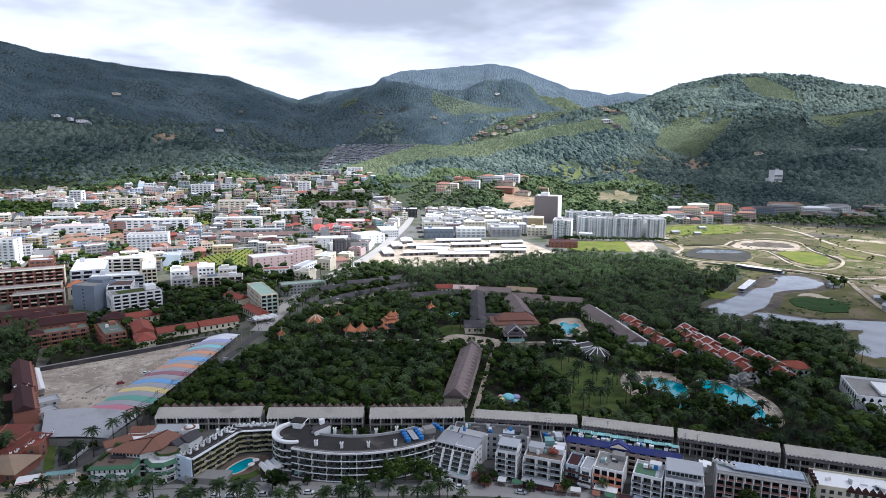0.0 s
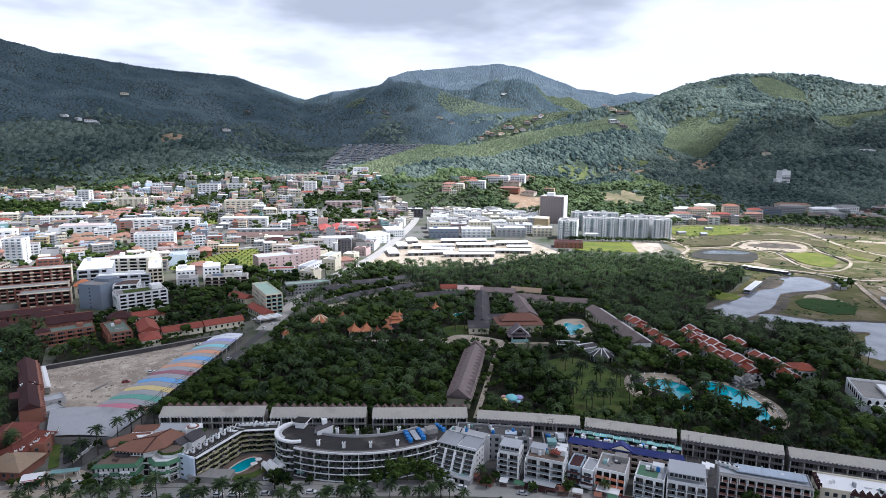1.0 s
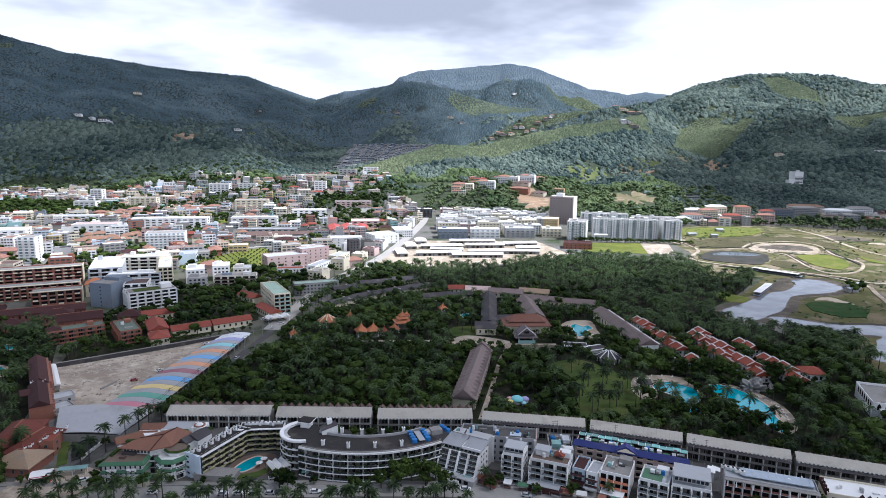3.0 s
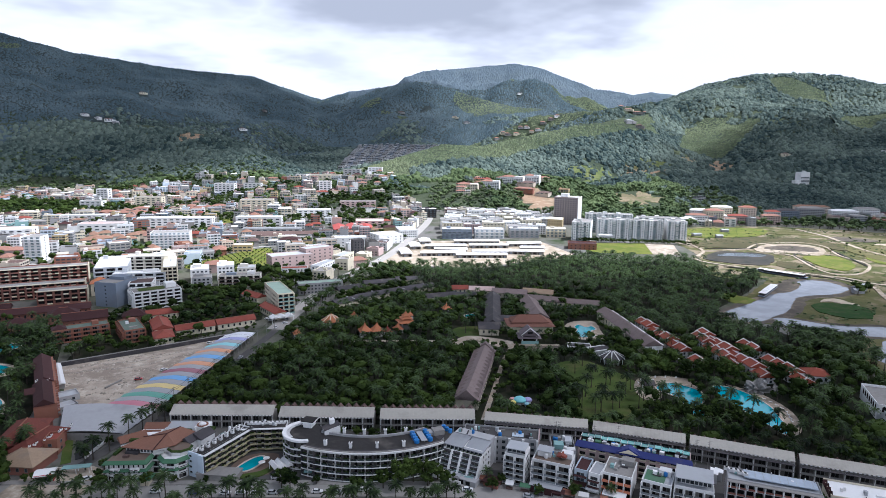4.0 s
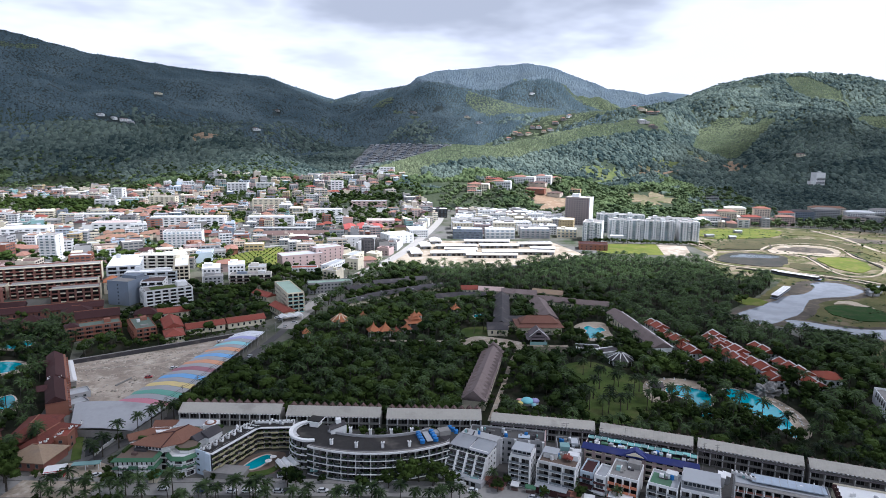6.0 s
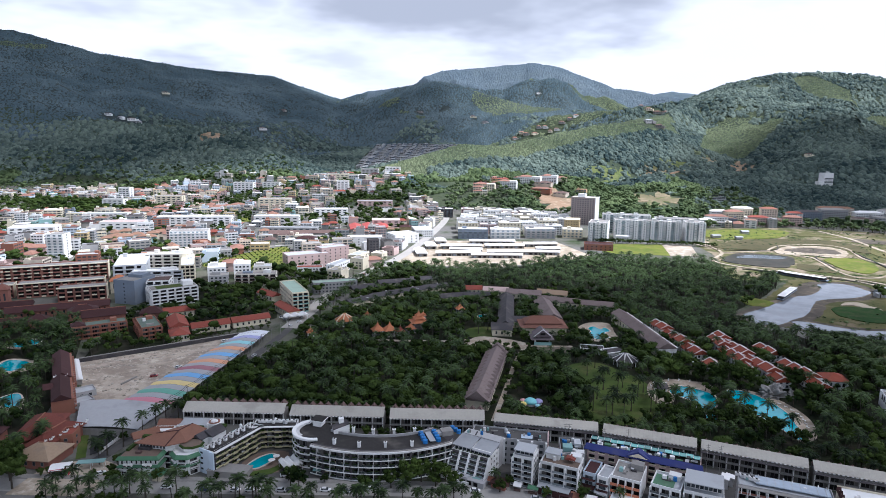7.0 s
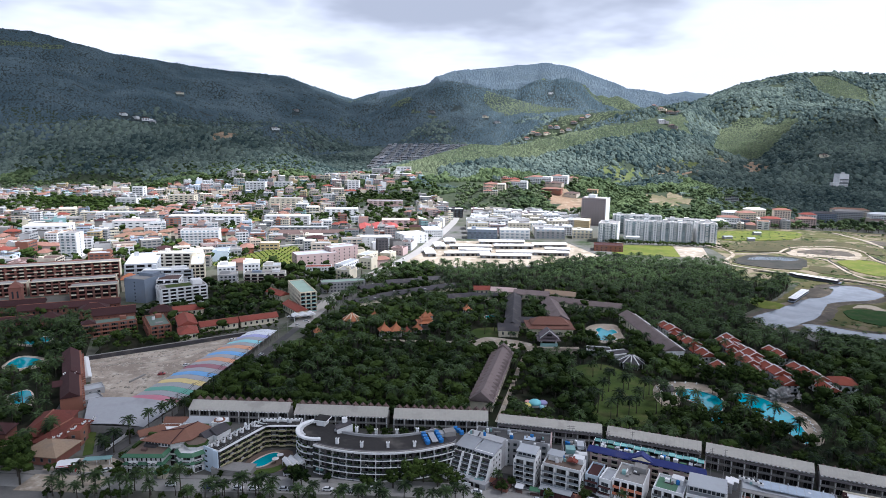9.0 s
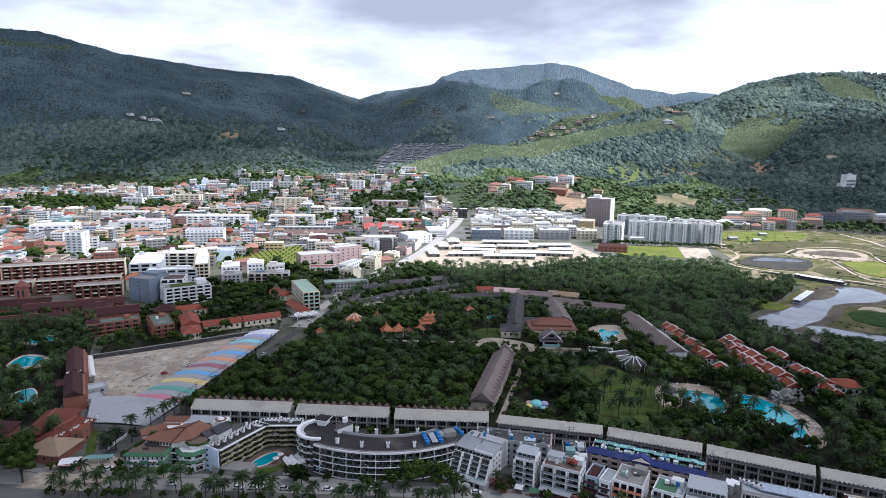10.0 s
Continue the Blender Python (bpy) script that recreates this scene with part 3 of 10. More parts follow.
def shell(w, d, h, wall, roof, parent, lip=0.7, label=""):
    """Four walls with a parapet, and the flat roof set down between them."""
    a, b = w / 2, d / 2
    t = 0.3
    v = [(-a, -b, 0), (a, -b, 0), (a, b, 0), (-a, b, 0), (-a, -b, h), (a, -b, h), (a, b, h), (-a, b, h),
         (-a + t, -b + t, h), (a - t, -b + t, h), (a - t, b - t, h), (-a + t, b - t, h),
         (-a + t, -b + t, h - lip), (a - t, -b + t, h - lip), (a - t, b - t, h - lip), (-a + t, b - t, h - lip)]
    f = []
    for i in range(4):
        j = (i + 1) % 4
        f += [(i, j, 4 + j, 4 + i), (4 + i, 4 + j, 8 + j, 8 + i), (8 + i, 8 + j, 12 + j, 12 + i)]
    mesh_ob("wall", v, f, wall, parent, label)
    mesh_ob("roof", [(-a + t, -b + t, h - lip), (a - t, -b + t, h - lip), (a - t, b - t, h - lip), (-a + t, b - t, h - lip)], [(0, 1, 2, 3)], roof, parent)


def pane(w, h, material=None):
    """A window: glass in a raised frame with mullions, a curtain drawn over part of it."""
    w, h = round(w, 2), round(h, 2)
    key = (("window", w, h), (material or glass).name)
    if key in CACHE:
        return CACHE[key]
    n = max(1, int(w / 1.25))
    xs = [-w / 2]
    for k in range(n):
        xs += [-w / 2 + k * w / n + 0.07, -w / 2 + (k + 1) * w / n - 0.07]
    xs += [w / 2]
    zs = [0.0, 0.09, h - 0.08, h]
    m = len(xs)
    v = [(x, -0.11, z) for z in zs for x in xs]
    f, slots = [], []
    for r in range(3):
        for c in range(m - 1):
            a, b, d, e = r * m + c, r * m + c + 1, (r + 1) * m + c + 1, (r + 1) * m + c
            if r == 1 and c % 2:
                k = len(v)
                v += [(v[q][0], -0.03, v[q][2]) for q in (a, b, d, e)]
                f += [(a, b, k + 1, k), (b, d, k + 2, k + 1), (d, e, k + 3, k + 2), (e, a, k, k + 3), (k, k + 1, k + 2, k + 3)]
                drawn = n > 1 and c == (1 if int(w * 10) % 2 else m - 3)
                slots += [1, 1, 1, 1, 2 if drawn else 0]
            else:
                f.append((a, b, d, e))
                slots.append(1)
    k = len(v)
    v += [(-w / 2, 0.1, 0), (w / 2, 0.1, 0), (w / 2, 0.1, h), (-w / 2, 0.1, h)]
    f += [tuple(range(m - 1, -1, -1)) + (k, k + 1), tuple(range(3 * m, 4 * m)) + (k + 2, k + 3), (0, m, 2 * m, 3 * m, k + 3, k), (4 * m - 1, 3 * m - 1, 2 * m - 1, m - 1, k + 1, k + 2)]
    slots += [1, 1, 1, 1]
    me = bpy.data.meshes.new("window")
    me.from_pydata(v, [], f)
    for m in (material or glass, frame_paint, curtain):
        me.materials.append(m)
    me.polygons.foreach_set("material_index", slots)
    me.update()
    CACHE[key] = me
    return me


frame_paint = mat("window_frame_paint", (0.17, 0.17, 0.165), 0.7, 0.1, 0.8, 0.3, 0.25)
curtain = mat("drawn_curtain", (0.085, 0.08, 0.075), 0.9, 0.15, 0.8, 0.2, 0.5)


def face(side, w, d):
    """Origin and turn of a facade in its thing's own axes: its own x runs along it, -y points outwards."""
    return {"front": (0, -d / 2, 0, w), "right": (w / 2, 0, 90, d), "left": (-w / 2, 0, -90, d), "back": (0, d / 2, 180, w)}[side]


def along(side, w, d, s, out=0.0):
    """The place s along a facade from its middle, moved outwards."""
    x, y, turn, _ = face(side, w, d)
    a = radians(turn)
    return x + s * cos(a) + out * sin(a), y + s * sin(a) - out * cos(a), turn


def windows(parent, w, d, side, cols, floors, z0, storey, ww, wh, material=None, margin=1.0):
    """Rows of single windows on a facade."""
    length = face(side, w, d)[3] - 2 * margin
    me = pane(ww, wh, material)
    if parent.location.y > FAR_ROWS:
        if parent.location.y > 500:
            window_row(parent, side, w, d, cols, length, ww, wh, z0, material, floors, storey)
        else:
            for k in range(floors):
                window_row(parent, side, w, d, cols, length, ww, wh, z0 + k * storey, material)
        return
    for k in range(floors):
        for c in range(cols):
            x, y, turn = along(side, w, d, -length / 2 + (c + 0.5) * length / cols, 0.0)
            put("window", me, parent, x, y, z0 + k * storey, turn)


FAR_ROWS = 430.0     # beyond this the windows of one storey are one piece


def window_row(parent, side, w, d, cols, length, ww, wh, z, material, floors=1, storey=3.0):
    rows = [(ww, 0.12, wh, -length / 2 + (c + 0.5) * length / cols, 0, k * storey) for c in range(cols) for k in range(floors)]
    v, f = [], []
    for r in rows:
        f += [tuple(i + len(v) for i in q) for q in BOX_F]
        v += box_verts(*r)
    x, y, turn = along(side, w, d, 0.0)
    ob = put("glazing", shape(("row", round(length, 1), cols, round(ww, 2), round(wh, 2), floors, round(storey, 2)), material or glass, v, f), parent, x, y, z, turn)
    ob["kind"] = "stuff"


def balconies(parent, w, d, side, cols, floors, z0, storey, slab_mat, rail_mat, deep=1.5, fin=True, rail=0.95, back=None, margin=0.0, fin_mat=None, each=True, glaze=0.72):
    """Open balconies: slabs, rails and fins in front of the glazed wall."""
    length = face(side, w, d)[3] - 2 * margin
    bay = length / cols
    for k in range(floors):
        z = z0 + k * storey
        x, y, turn = along(side, w, d, 0, deep / 2)
        box("balcony_slab", length, deep, 0.25, slab_mat, parent, x, y, z - 0.25, turn)
        if not each:
            x, y, turn = along(side, w, d, 0, deep - 0.06)
            box("balcony_rail", length - 0.3, 0.12, rail, rail_mat, parent, x, y, z, turn)
        for c in range(cols):
            s = -length / 2 + (c + 0.5) * bay
            if each:
                x, y, turn = along(side, w, d, s, deep - 0.06)
                box("balcony_rail", bay - 0.3, 0.12, rail, rail_mat, parent, x, y, z, turn)
            if parent.location.y > FAR_ROWS:
                if c == 0:
                    window_row(parent, side, w, d, cols, length, bay * glaze, storey * (0.76 if glaze > 0.6 else 0.55), z + (0.05 if glaze > 0.6 else 0.9), back)
                continue
            x, y, turn = along(side, w, d, s, 0.0)
            put("window", pane(bay * 0.72, storey * 0.76, back), parent, x, y, z, turn)
    if fin:
        for c in range(cols + 1):
            x, y, turn = along(side, w, d, -length / 2 + c * bay, deep / 2)
            box("fin", 0.25, deep + 0.1, storey * floors, fin_mat or slab_mat, parent, x, y, z0 - 0.2, turn)


def claim(x, y, w, d, ang, room=1.5):
    FOOT.append((x, y, w / 2 + room, d / 2 + room, radians(ang)))


def house(x, y, w, d, ang, h, wall, roof, label, category="building", name="building", group="", floors=None, front=None, sides=None, win=(1.5, 1.4), lip=0.7, z=None):
    """A flat-roofed block with rows of windows on the front and the sides."""
    b = thing(name, x, y, ang, label, category, group, z)
    claim(x, y, w, d, ang)
    shell(w, d, h, wall, roof, b, lip)
    fl = floors or max(1, int((h - 0.8) / 3.0))
    st = (h - lip - 0.4) / fl
    nf = int(w / 3.2) if front is None else front
    ns = int(d / 4.0) if sides is None else sides
    if nf:
        windows(b, w, d, "front", nf, fl, 0.9 if st > 2.6 else 0.6, st, *win)
    if ns:
        windows(b, w, d, "left", ns, fl, 0.9, st, *win)
        windows(b, w, d, "right", ns, fl, 0.9, st, *win)
    return b


def pitched(x, y, w, d, ang, eave, rise, wall, roof, label, category="house", name="house", kind="hip", axis=None, group="", trim=None, over=0.8, wins=True):
    """A low house under a tiled roof."""
    b = thing(name, x, y, ang, label, category, group)
    claim(x, y, w, d, ang, 1.0)
    box("wall", w, d, eave, wall, b)
    if kind == "hip":
        hip("roof", w, d, eave, rise, roof, b, over)
    else:
        gable("roof", w, d, eave, rise, roof, b, over, along=axis or ("x" if w >= d else "y"))
    if trim is not None:
        if w >= d:
            box("roof_ridge", (w - d if kind == "hip" else w + 2 * over), 0.5, 0.35, trim, b, 0, 0, eave + rise - 0.15)
        else:
            box("roof_ridge", 0.5, (d - w if kind == "hip" else d + 2 * over), 0.35, trim, b, 0, 0, eave + rise - 0.15)
    if wins:
        windows(b, w, d, "front", max(1, int(w / 4)), 1, eave * 0.35, 3, 1.3, eave * 0.42)
        windows(b, w, d, "left", max(1, int(d / 5)), 1, eave * 0.35, 3, 1.3, eave * 0.42)
    return b


def cylinder(r, h, n=12, r2=None, dome=0.0):
    r2 = r if r2 is None else r2
    v = [(r * cos(2 * pi * i / n), r * sin(2 * pi * i / n), 0) for i in range(n)] + [(r2 * cos(2 * pi * i / n), r2 * sin(2 * pi * i / n), h) for i in range(n)] + [(0, 0, h + dome)]
    f = [(i, (i + 1) % n, n + (i + 1) % n, n + i) for i in range(n)] + [(n + i, n + (i + 1) % n, 2 * n) for i in range(n)] + [tuple(range(n - 1, -1, -1))]
    return v, f


def sheet(name, pts, z, material, label="", category="", kind="structure", keep=True):
    """A flat patch of ground, with an edge that falls to the land below."""
    n = len(pts)
    if sum(a[0] * b[1] - b[0] * a[1] for a, b in zip(pts, pts[1:] + pts[:1])) < 0:
        pts = pts[::-1]
    v = [(x, y, z) for x, y in pts] + [(x, y, -0.5) for x, y in pts]
    f = [tuple(range(n))] + [(i, n + i, n + (i + 1) % n, (i + 1) % n) for i in range(n)]
    if keep:
        KEEP.append(pts)
    return tagged(mesh_ob(name, v, f, material), label, category, kind=kind)


def smooth_loop(pts, n=6):
    """A rounded outline through the given points."""
    out, m = [], len(pts)
    for i in range(m):
        p0, p1, p2, p3 = (Vector(pts[(i + k - 1) % m]) for k in range(4))
        for k in range(n):
            t = k / n
            q = 0.5 * ((2 * p1) + (p2 - p0) * t + (2 * p0 - 5 * p1 + 4 * p2 - p3) * t * t + (3 * p1 - p0 - 3 * p2 + p3) * t ** 3)
            out.append((q.x, q.y))
    return out


def smooth_line(pts, n=8):
    out, m = [], len(pts)
    for i in range(m - 1):
        p0, p1, p2, p3 = (Vector(pts[min(m - 1, max(0, i + k - 1))]) for k in range(4))
        for k in range(n):
            t = k / n
            q = 0.5 * ((2 * p1) + (p2 - p0) * t + (2 * p0 - 5 * p1 + 4 * p2 - p3) * t * t + (3 * p1 - p0 - 3 * p2 + p3) * t ** 3)
            out.append((q.x, q.y))
    return out + [tuple(pts[-1])]


def ribbon(name, pts, width, z, material, label, category="road", smooth=True, keep=True):
    """A road or path along a line."""
    p = smooth_line(pts) if smooth else pts
    left, right = [], []
    for i, q in enumerate(p):
        a, b = Vector(p[max(0, i - 1)]), Vector(p[min(len(p) - 1, i + 1)])
        t = (b - a).normalized()
        left.append((q[0] - t.y * width / 2, q[1] + t.x * width / 2))
        right.append((q[0] + t.y * width / 2, q[1] - t.x * width / 2))
    v = [(x, y, max(0, ground_z(x, y)) + z) for x, y in left + right] + [(x, y, -0.4) for x, y in left + right]
    n = len(p)
    f = []
    for i in range(n - 1):
        f += [(i, n + i, n + i + 1, i + 1), (i, i + 1, 2 * n + i + 1, 2 * n + i), (n + i + 1, n + i, 3 * n + i, 3 * n + i + 1)]
    if keep:
        KEEP.extend([left[i], left[i + 1], right[i + 1], right[i]] for i in range(n - 1))
    return tagged(mesh_ob(name, v, f, material), label, category, kind="structure")

# ---- the street along the front ----
road_grey = mat("pale_road", (0.30, 0.29, 0.27), 0.9, 0.15, 0.5, 0.4, dirt=(0.17, 0.16, 0.15))
street_pale = mat("pale_street", (0.34, 0.325, 0.30), 0.9, 0.12, 0.4, 0.3, dirt=(0.26, 0.25, 0.23))
ribbon("road", [(-330, 234), (-160, 229), (-60, 231), (20, 231), (70, 222), (140, 200), (240, 165)], 9, 0.12, road_grey, "pale concrete beach road between palms and hotels")
ribbon("pavement", [(-330, 240.5), (-160, 235.5), (-60, 237), (20, 236), (70, 228), (140, 206.5), (240, 171)], 3, 0.28, concrete, "grey concrete pavement beside the beach road", "pavement")
ribbon("side_street", [(-150, 226), (-141, 262), (-129.5, 300), (-120, 369), (-113, 422), (-111, 446)], 5.5, 0.16, asphalt, "narrow grey street beside the striped market roofs", "road")
ribbon("main_street", [(-112, 444), (-108, 482), (-93, 598), (-50, 752), (-14, 1005), (-5, 1150)], 12, 0.2, street_pale, "wide pale street running from the beach into town", "road")
sheet("forecourt", [(-165, 222), (-132, 222), (-132, 246), (-142, 250), (-163, 246)], 0.2, sand, "pale sandy paved forecourt by the beach", "paving")
sheet("hotel_court", [(-92, 233), (-60, 236), (-55, 243), (-58, 262), (-90, 262)], 0.14, asphalt, "dark paved hotel courtyard beside a pool", "paving")


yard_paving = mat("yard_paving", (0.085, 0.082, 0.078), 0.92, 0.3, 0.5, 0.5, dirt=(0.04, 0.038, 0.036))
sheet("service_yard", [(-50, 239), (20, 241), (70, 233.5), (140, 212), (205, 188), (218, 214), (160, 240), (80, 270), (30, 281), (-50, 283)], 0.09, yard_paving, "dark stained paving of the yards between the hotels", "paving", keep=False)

# ---- the long row of arcades with pale sloping roofs ----
arcade_roof = mat("arcade_roof", (0.42, 0.40, 0.35), 0.85, 0.16, 0.9, 0.45, 0.06, dirt=(0.23, 0.215, 0.19))
ROW = [((-122, 286), (-72, 286), 12), ((-69, 284.5), (-23, 284), 12), ((-20, 283), (26, 283), 12), ((30, 280), (78, 272), 12), ((79.5, 271), (118, 258), 10), ((119.5, 257.5), (158, 242), 10), ((159.5, 241), (200, 226), 10)]


def arcade(a, b, peaks):
    w = hypot(b[0] - a[0], b[1] - a[1])
    ang = math.degrees(atan2(b[1] - a[1], b[0] - a[0]))
    r = radians(ang)
    cx, cy = (a[0] + b[0]) / 2 - sin(r) * 4, (a[1] + b[1]) / 2 + cos(r) * 4
    t = thing("shop_arcade", cx, cy, ang, "long low arcade with a pale sloping sheet roof", "arcade", "arcades along the resort wall")
    claim(cx, cy, w, 9, ang, 0.5)
    mesh_ob("wall", box_verts(w, 7.6, 6.6, 0, 0.4), BOX_F, concrete, t)
    east = a[0] > 28
    ye, ze = (-3.4, 7.6) if east else (-4.4, 6.9)
    v = [(-w / 2, ye, ze), (w / 2, ye, ze), (w / 2, 1.6, 9.6), (-w / 2, 1.6, 9.6), (w / 2, 3.6, 8.7), (-w / 2, 3.6, 8.7)]
    v += [(x, y, z - 0.3) for x, y, z in v]
    f = [(0, 1, 2, 3), (3, 2, 4, 5), (6, 7, 1, 0)[::1], (0, 3, 9, 6), (3, 5, 11, 9), (1, 7, 8, 2), (2, 8, 10, 4), (5, 4, 10, 11), (9, 8, 7, 6), (11, 10, 8, 9)]
    mesh_ob("roof", v, f, arcade_roof, t, "pale beige sloping roof")
    boxes("eave_bracing", [(0.8, 0.5, 0.3, -w / 2 + (i + 0.5) * 1.6, ye - 0.15, ze - 0.45) for i in range(int(w / 1.6))], white, t)["kind"] = "stuff"
    for i in range(peaks):
        gable("gable_roof", w / peaks * 0.92, 3.4, 6.9 if east else 8.4, 1.9, brown_tile, t, 0.0, -w / 2 + (i + 0.5) * w / peaks, 3.4, "y")
    run = 1.6 - ye
    seams = [(0.16, hypot(run, 9.6 - ze) - 0.1, 0.06, -w / 2 + (i + 0.5) * 1.9, 0, 0) for i in range(int(w / 1.9))]
    ob = boxes("roof_seaming", seams, arcade_roof, t)
    ob["kind"] = "stuff"
    ob.matrix_basis = Matrix.Translation((0, (1.6 + ye) / 2, (9.6 + ze) / 2 + 0.02)) @ Matrix.Rotation(atan2(9.6 - ze, run), 4, "X")
    if east:
        box("lower_roof", w, 1.6, 0.2, slate_tile, t, 0, -4.4, 6.3)
    n = max(4, int(w / 5))
    for i in range(n + 1):
        box("post", 0.3, 0.3, 6.5, white, t, -w / 2 + 0.4 + i * (w - 0.8) / n, -4.0, 0)
    for i in range(n):
        x = -w / 2 + 0.4 + (i + 0.5) * (w - 0.8) / n
        put("window", pane(w / n - 1.0, 2.2, shade_black), t, x, -3.4, 3.7)
        put("shopfront", pane(w / n - 0.8, 2.6, shade_black), t, x, -3.4, 0.2)
    box("floor_band", w, 1.0, 0.4, concrete, t, 0, -3.9, 3.0)
    return t


for a, b, peaks in ROW:
    arcade(a, b, peaks)


dark_glass = glass_mat("dark_glass", (0.010, 0.012, 0.014), 0.3)
clear_rail = mat("clear_rail", (0.17, 0.19, 0.20), 0.4, 0.2, 0.6, 0.1, 0.4)
rail_glass = mat("rail_glass", (0.035, 0.046, 0.046), 0.5, 0.2, 0.6, 0.1, 0.3)
plant_green = leaf_mat("plant_green", (0.012, 0.028, 0.008), (0.06, 0.09, 0.025), 0.4)
olive_band = mat("olive_yellow_paint", (0.37, 0.34, 0.21), 0.8, 0.12, 0.9, 0.3, 0.1)


# ---- the curved hotel ----
def arc_mesh(r0, r1, z0, z1, a0, a1, n):
    """A curved wall or slab, closed all round; angles from straight towards the sea."""
    v, f = [], []
    for i in range(n + 1):
        a = radians(a0 + (a1 - a0) * i / n)
        for r, z in ((r0, z0), (r1, z0), (r1, z1), (r0, z1)):
            v.append((r * sin(a), -r * cos(a), z))
    for i in range(n):
        for k in range(4):
            f.append((4 * i + k, 4 * i + (k + 1) % 4, 4 * i + 4 + (k + 1) % 4, 4 * i + 4 + k))
    return v, f + [(3, 2, 1, 0), (4 * n, 4 * n + 1, 4 * n + 2, 4 * n + 3)]


def curved_hotel():
    cx, cy, a0, a1 = -23.6, 296.7, -25.0, 34.5
    t = thing("curved_hotel", cx, cy, 0, "curved white hotel with a dark flat roof and rows of balconies", "hotel", z=0)
    for a in range(-26, 36, 3):
        FOOT.append((cx + 52 * sin(radians(a)), cy - 52 * cos(radians(a)), 3.5, 9.5, radians(a)))
    H = 13.2
    v, f = arc_mesh(45.2, 58.4, 0, H - 0.6, a0, a1, 30)
    mesh_ob("wall", v, f, slate_tile, t)
    v, f = arc_mesh(45.6, 58.8, H - 0.6, H - 0.4, a0, a1, 30)
    mesh_ob("roof", v, f, dark_roof, t, "dark weathered flat roof")
    v, f = arc_mesh(59.0, 59.5, H - 0.9, H + 0.35, a0, a1, 30)
    mesh_ob("parapet", v, f, concrete, t, "stained grey parapet")
    v, f = arc_mesh(57.6, 59.0, H - 0.4, H + 0.1, a0, a1, 30)
    mesh_ob("roof_gutter", v, f, slate_tile, t, "dark tiled roof edge")
    v, f = arc_mesh(44.9, 45.5, H - 0.9, H + 0.6, a0, a1, 30)
    mesh_ob("rear_parapet", v, f, grey, t)
    floors, bays = 4, 20
    st = 2.95
    for k in range(floors + 1):
        z = 1.0 + k * st
        v, f = arc_mesh(58.2, 60.4 if k < floors else 60.2, z - 0.30, z + (0.40 if k == floors else 0.0), a0, a1, 30)
        mesh_ob("balcony_slab", v, f, white, t)
    step = (a1 - a0) / bays
    for b in range(bays):
        am = a0 + (b + 0.5) * step
        s, c = sin(radians(am)), cos(radians(am))
        for k in range(floors):
            z = 1.0 + k * st
            put("window", pane(2.75, 2.5, shade_black), t, 58.4 * s, -58.4 * c, z + 0.05, am)
            box("balcony_rail", 2.5, 0.1, 0.8, rail_glass, t, 60.0 * s, -60.0 * c, z, am)
            if (b * 7 + k * 3) % 3 != 1:
                box("planter", 2.2 - (b + k) % 3 * 0.4, 0.5, 0.5, plant_green, t, 59.6 * s, -59.6 * c, z + 0.35, am)
            if (b * 5 + k * 11) % 7 < 3:
                box("sun_bed", 0.7, 1.0, 0.5, cream, t, 59.1 * s + 0.5, -59.1 * c, z, am)
    for b in range(bays + 1):
        am = a0 + b * step
        s, c = sin(radians(am)), cos(radians(am))
        wide = b % 4 == 2
        box("pilaster" if wide else "fin", 0.7 if wide else 0.14, 2.0 if wide else 1.5, H - 0.8, slate_tile if wide else white if b % 2 else dark_glass, t, 59.3 * s, -59.3 * c, 0.3, am)
    # the round end with its white ring
    ex, ey, er = -26.0, -41.2, 8.4
    d = [(ex + er * cos(2 * pi * i / 28), ey + er * sin(2 * pi * i / 28)) for i in range(28)]
    n = 28
    mesh_ob("tower_wall", [(x, y, 0) for x, y in d] + [(x, y, H - 0.5) for x, y in d], [(i, (i + 1) % n, n + (i + 1) % n, n + i) for i in range(n)] + [], slate_tile, t)
    mesh_ob("tower_roof", [(x, y, H - 0.36) for x, y in d], [tuple(range(n))], dark_roof, t, "dark weathered round roof")
    FOOT.append((cx + ex, cy + ey, 11, 11, 0))
    for k in range(1, 5):
        z = 1.0 + (k - 1) * st
        v, f = [], []
        for i in range(29):
            a = radians(85 + 250 * i / 28)
            for r, zz in ((er - 0.2, z - 0.3), (er + 1.5, z - 0.3), (er + 1.5, z + 0.25), (er + 1.3, z + 0.25), (er + 1.3, z), (er - 0.2, z)):
                v.append((ex + r * cos(a), ey + r * sin(a), zz))
        for i in range(28):
            f += [(6 * i + q, 6 * i + (q + 1) % 6, 6 * i + 6 + (q + 1) % 6, 6 * i + 6 + q) for q in range(6)]
        mesh_ob("balcony_ring", v, f, white, t)
        for i in range(10):
            a = radians(100 + 24 * i)
            put("window", pane(2.9, 2.3, shade_black), t, ex + er * cos(a), ey + er * sin(a), z + 0.1, math.degrees(a) + 90)
            box("planter", 2.2, 0.5, 0.45, plant_green, t, ex + (er + 1.0) * cos(a), ey + (er + 1.0) * sin(a), z + 0.1, math.degrees(a) + 90)
    v, f = [], []
    for i in range(41):
        a = radians(98 + 190 * i / 40)
        for r, zz in ((er - 0.2, H + 0.7), (er + 1.4, H + 0.95), (er + 1.6, H + 0.7), (er + 1.5, H - 0.1), (er + 1.1, H - 0.2), (er - 0.2, H + 0.35)):
            v.append((ex + r * cos(a), ey + r * sin(a), zz))
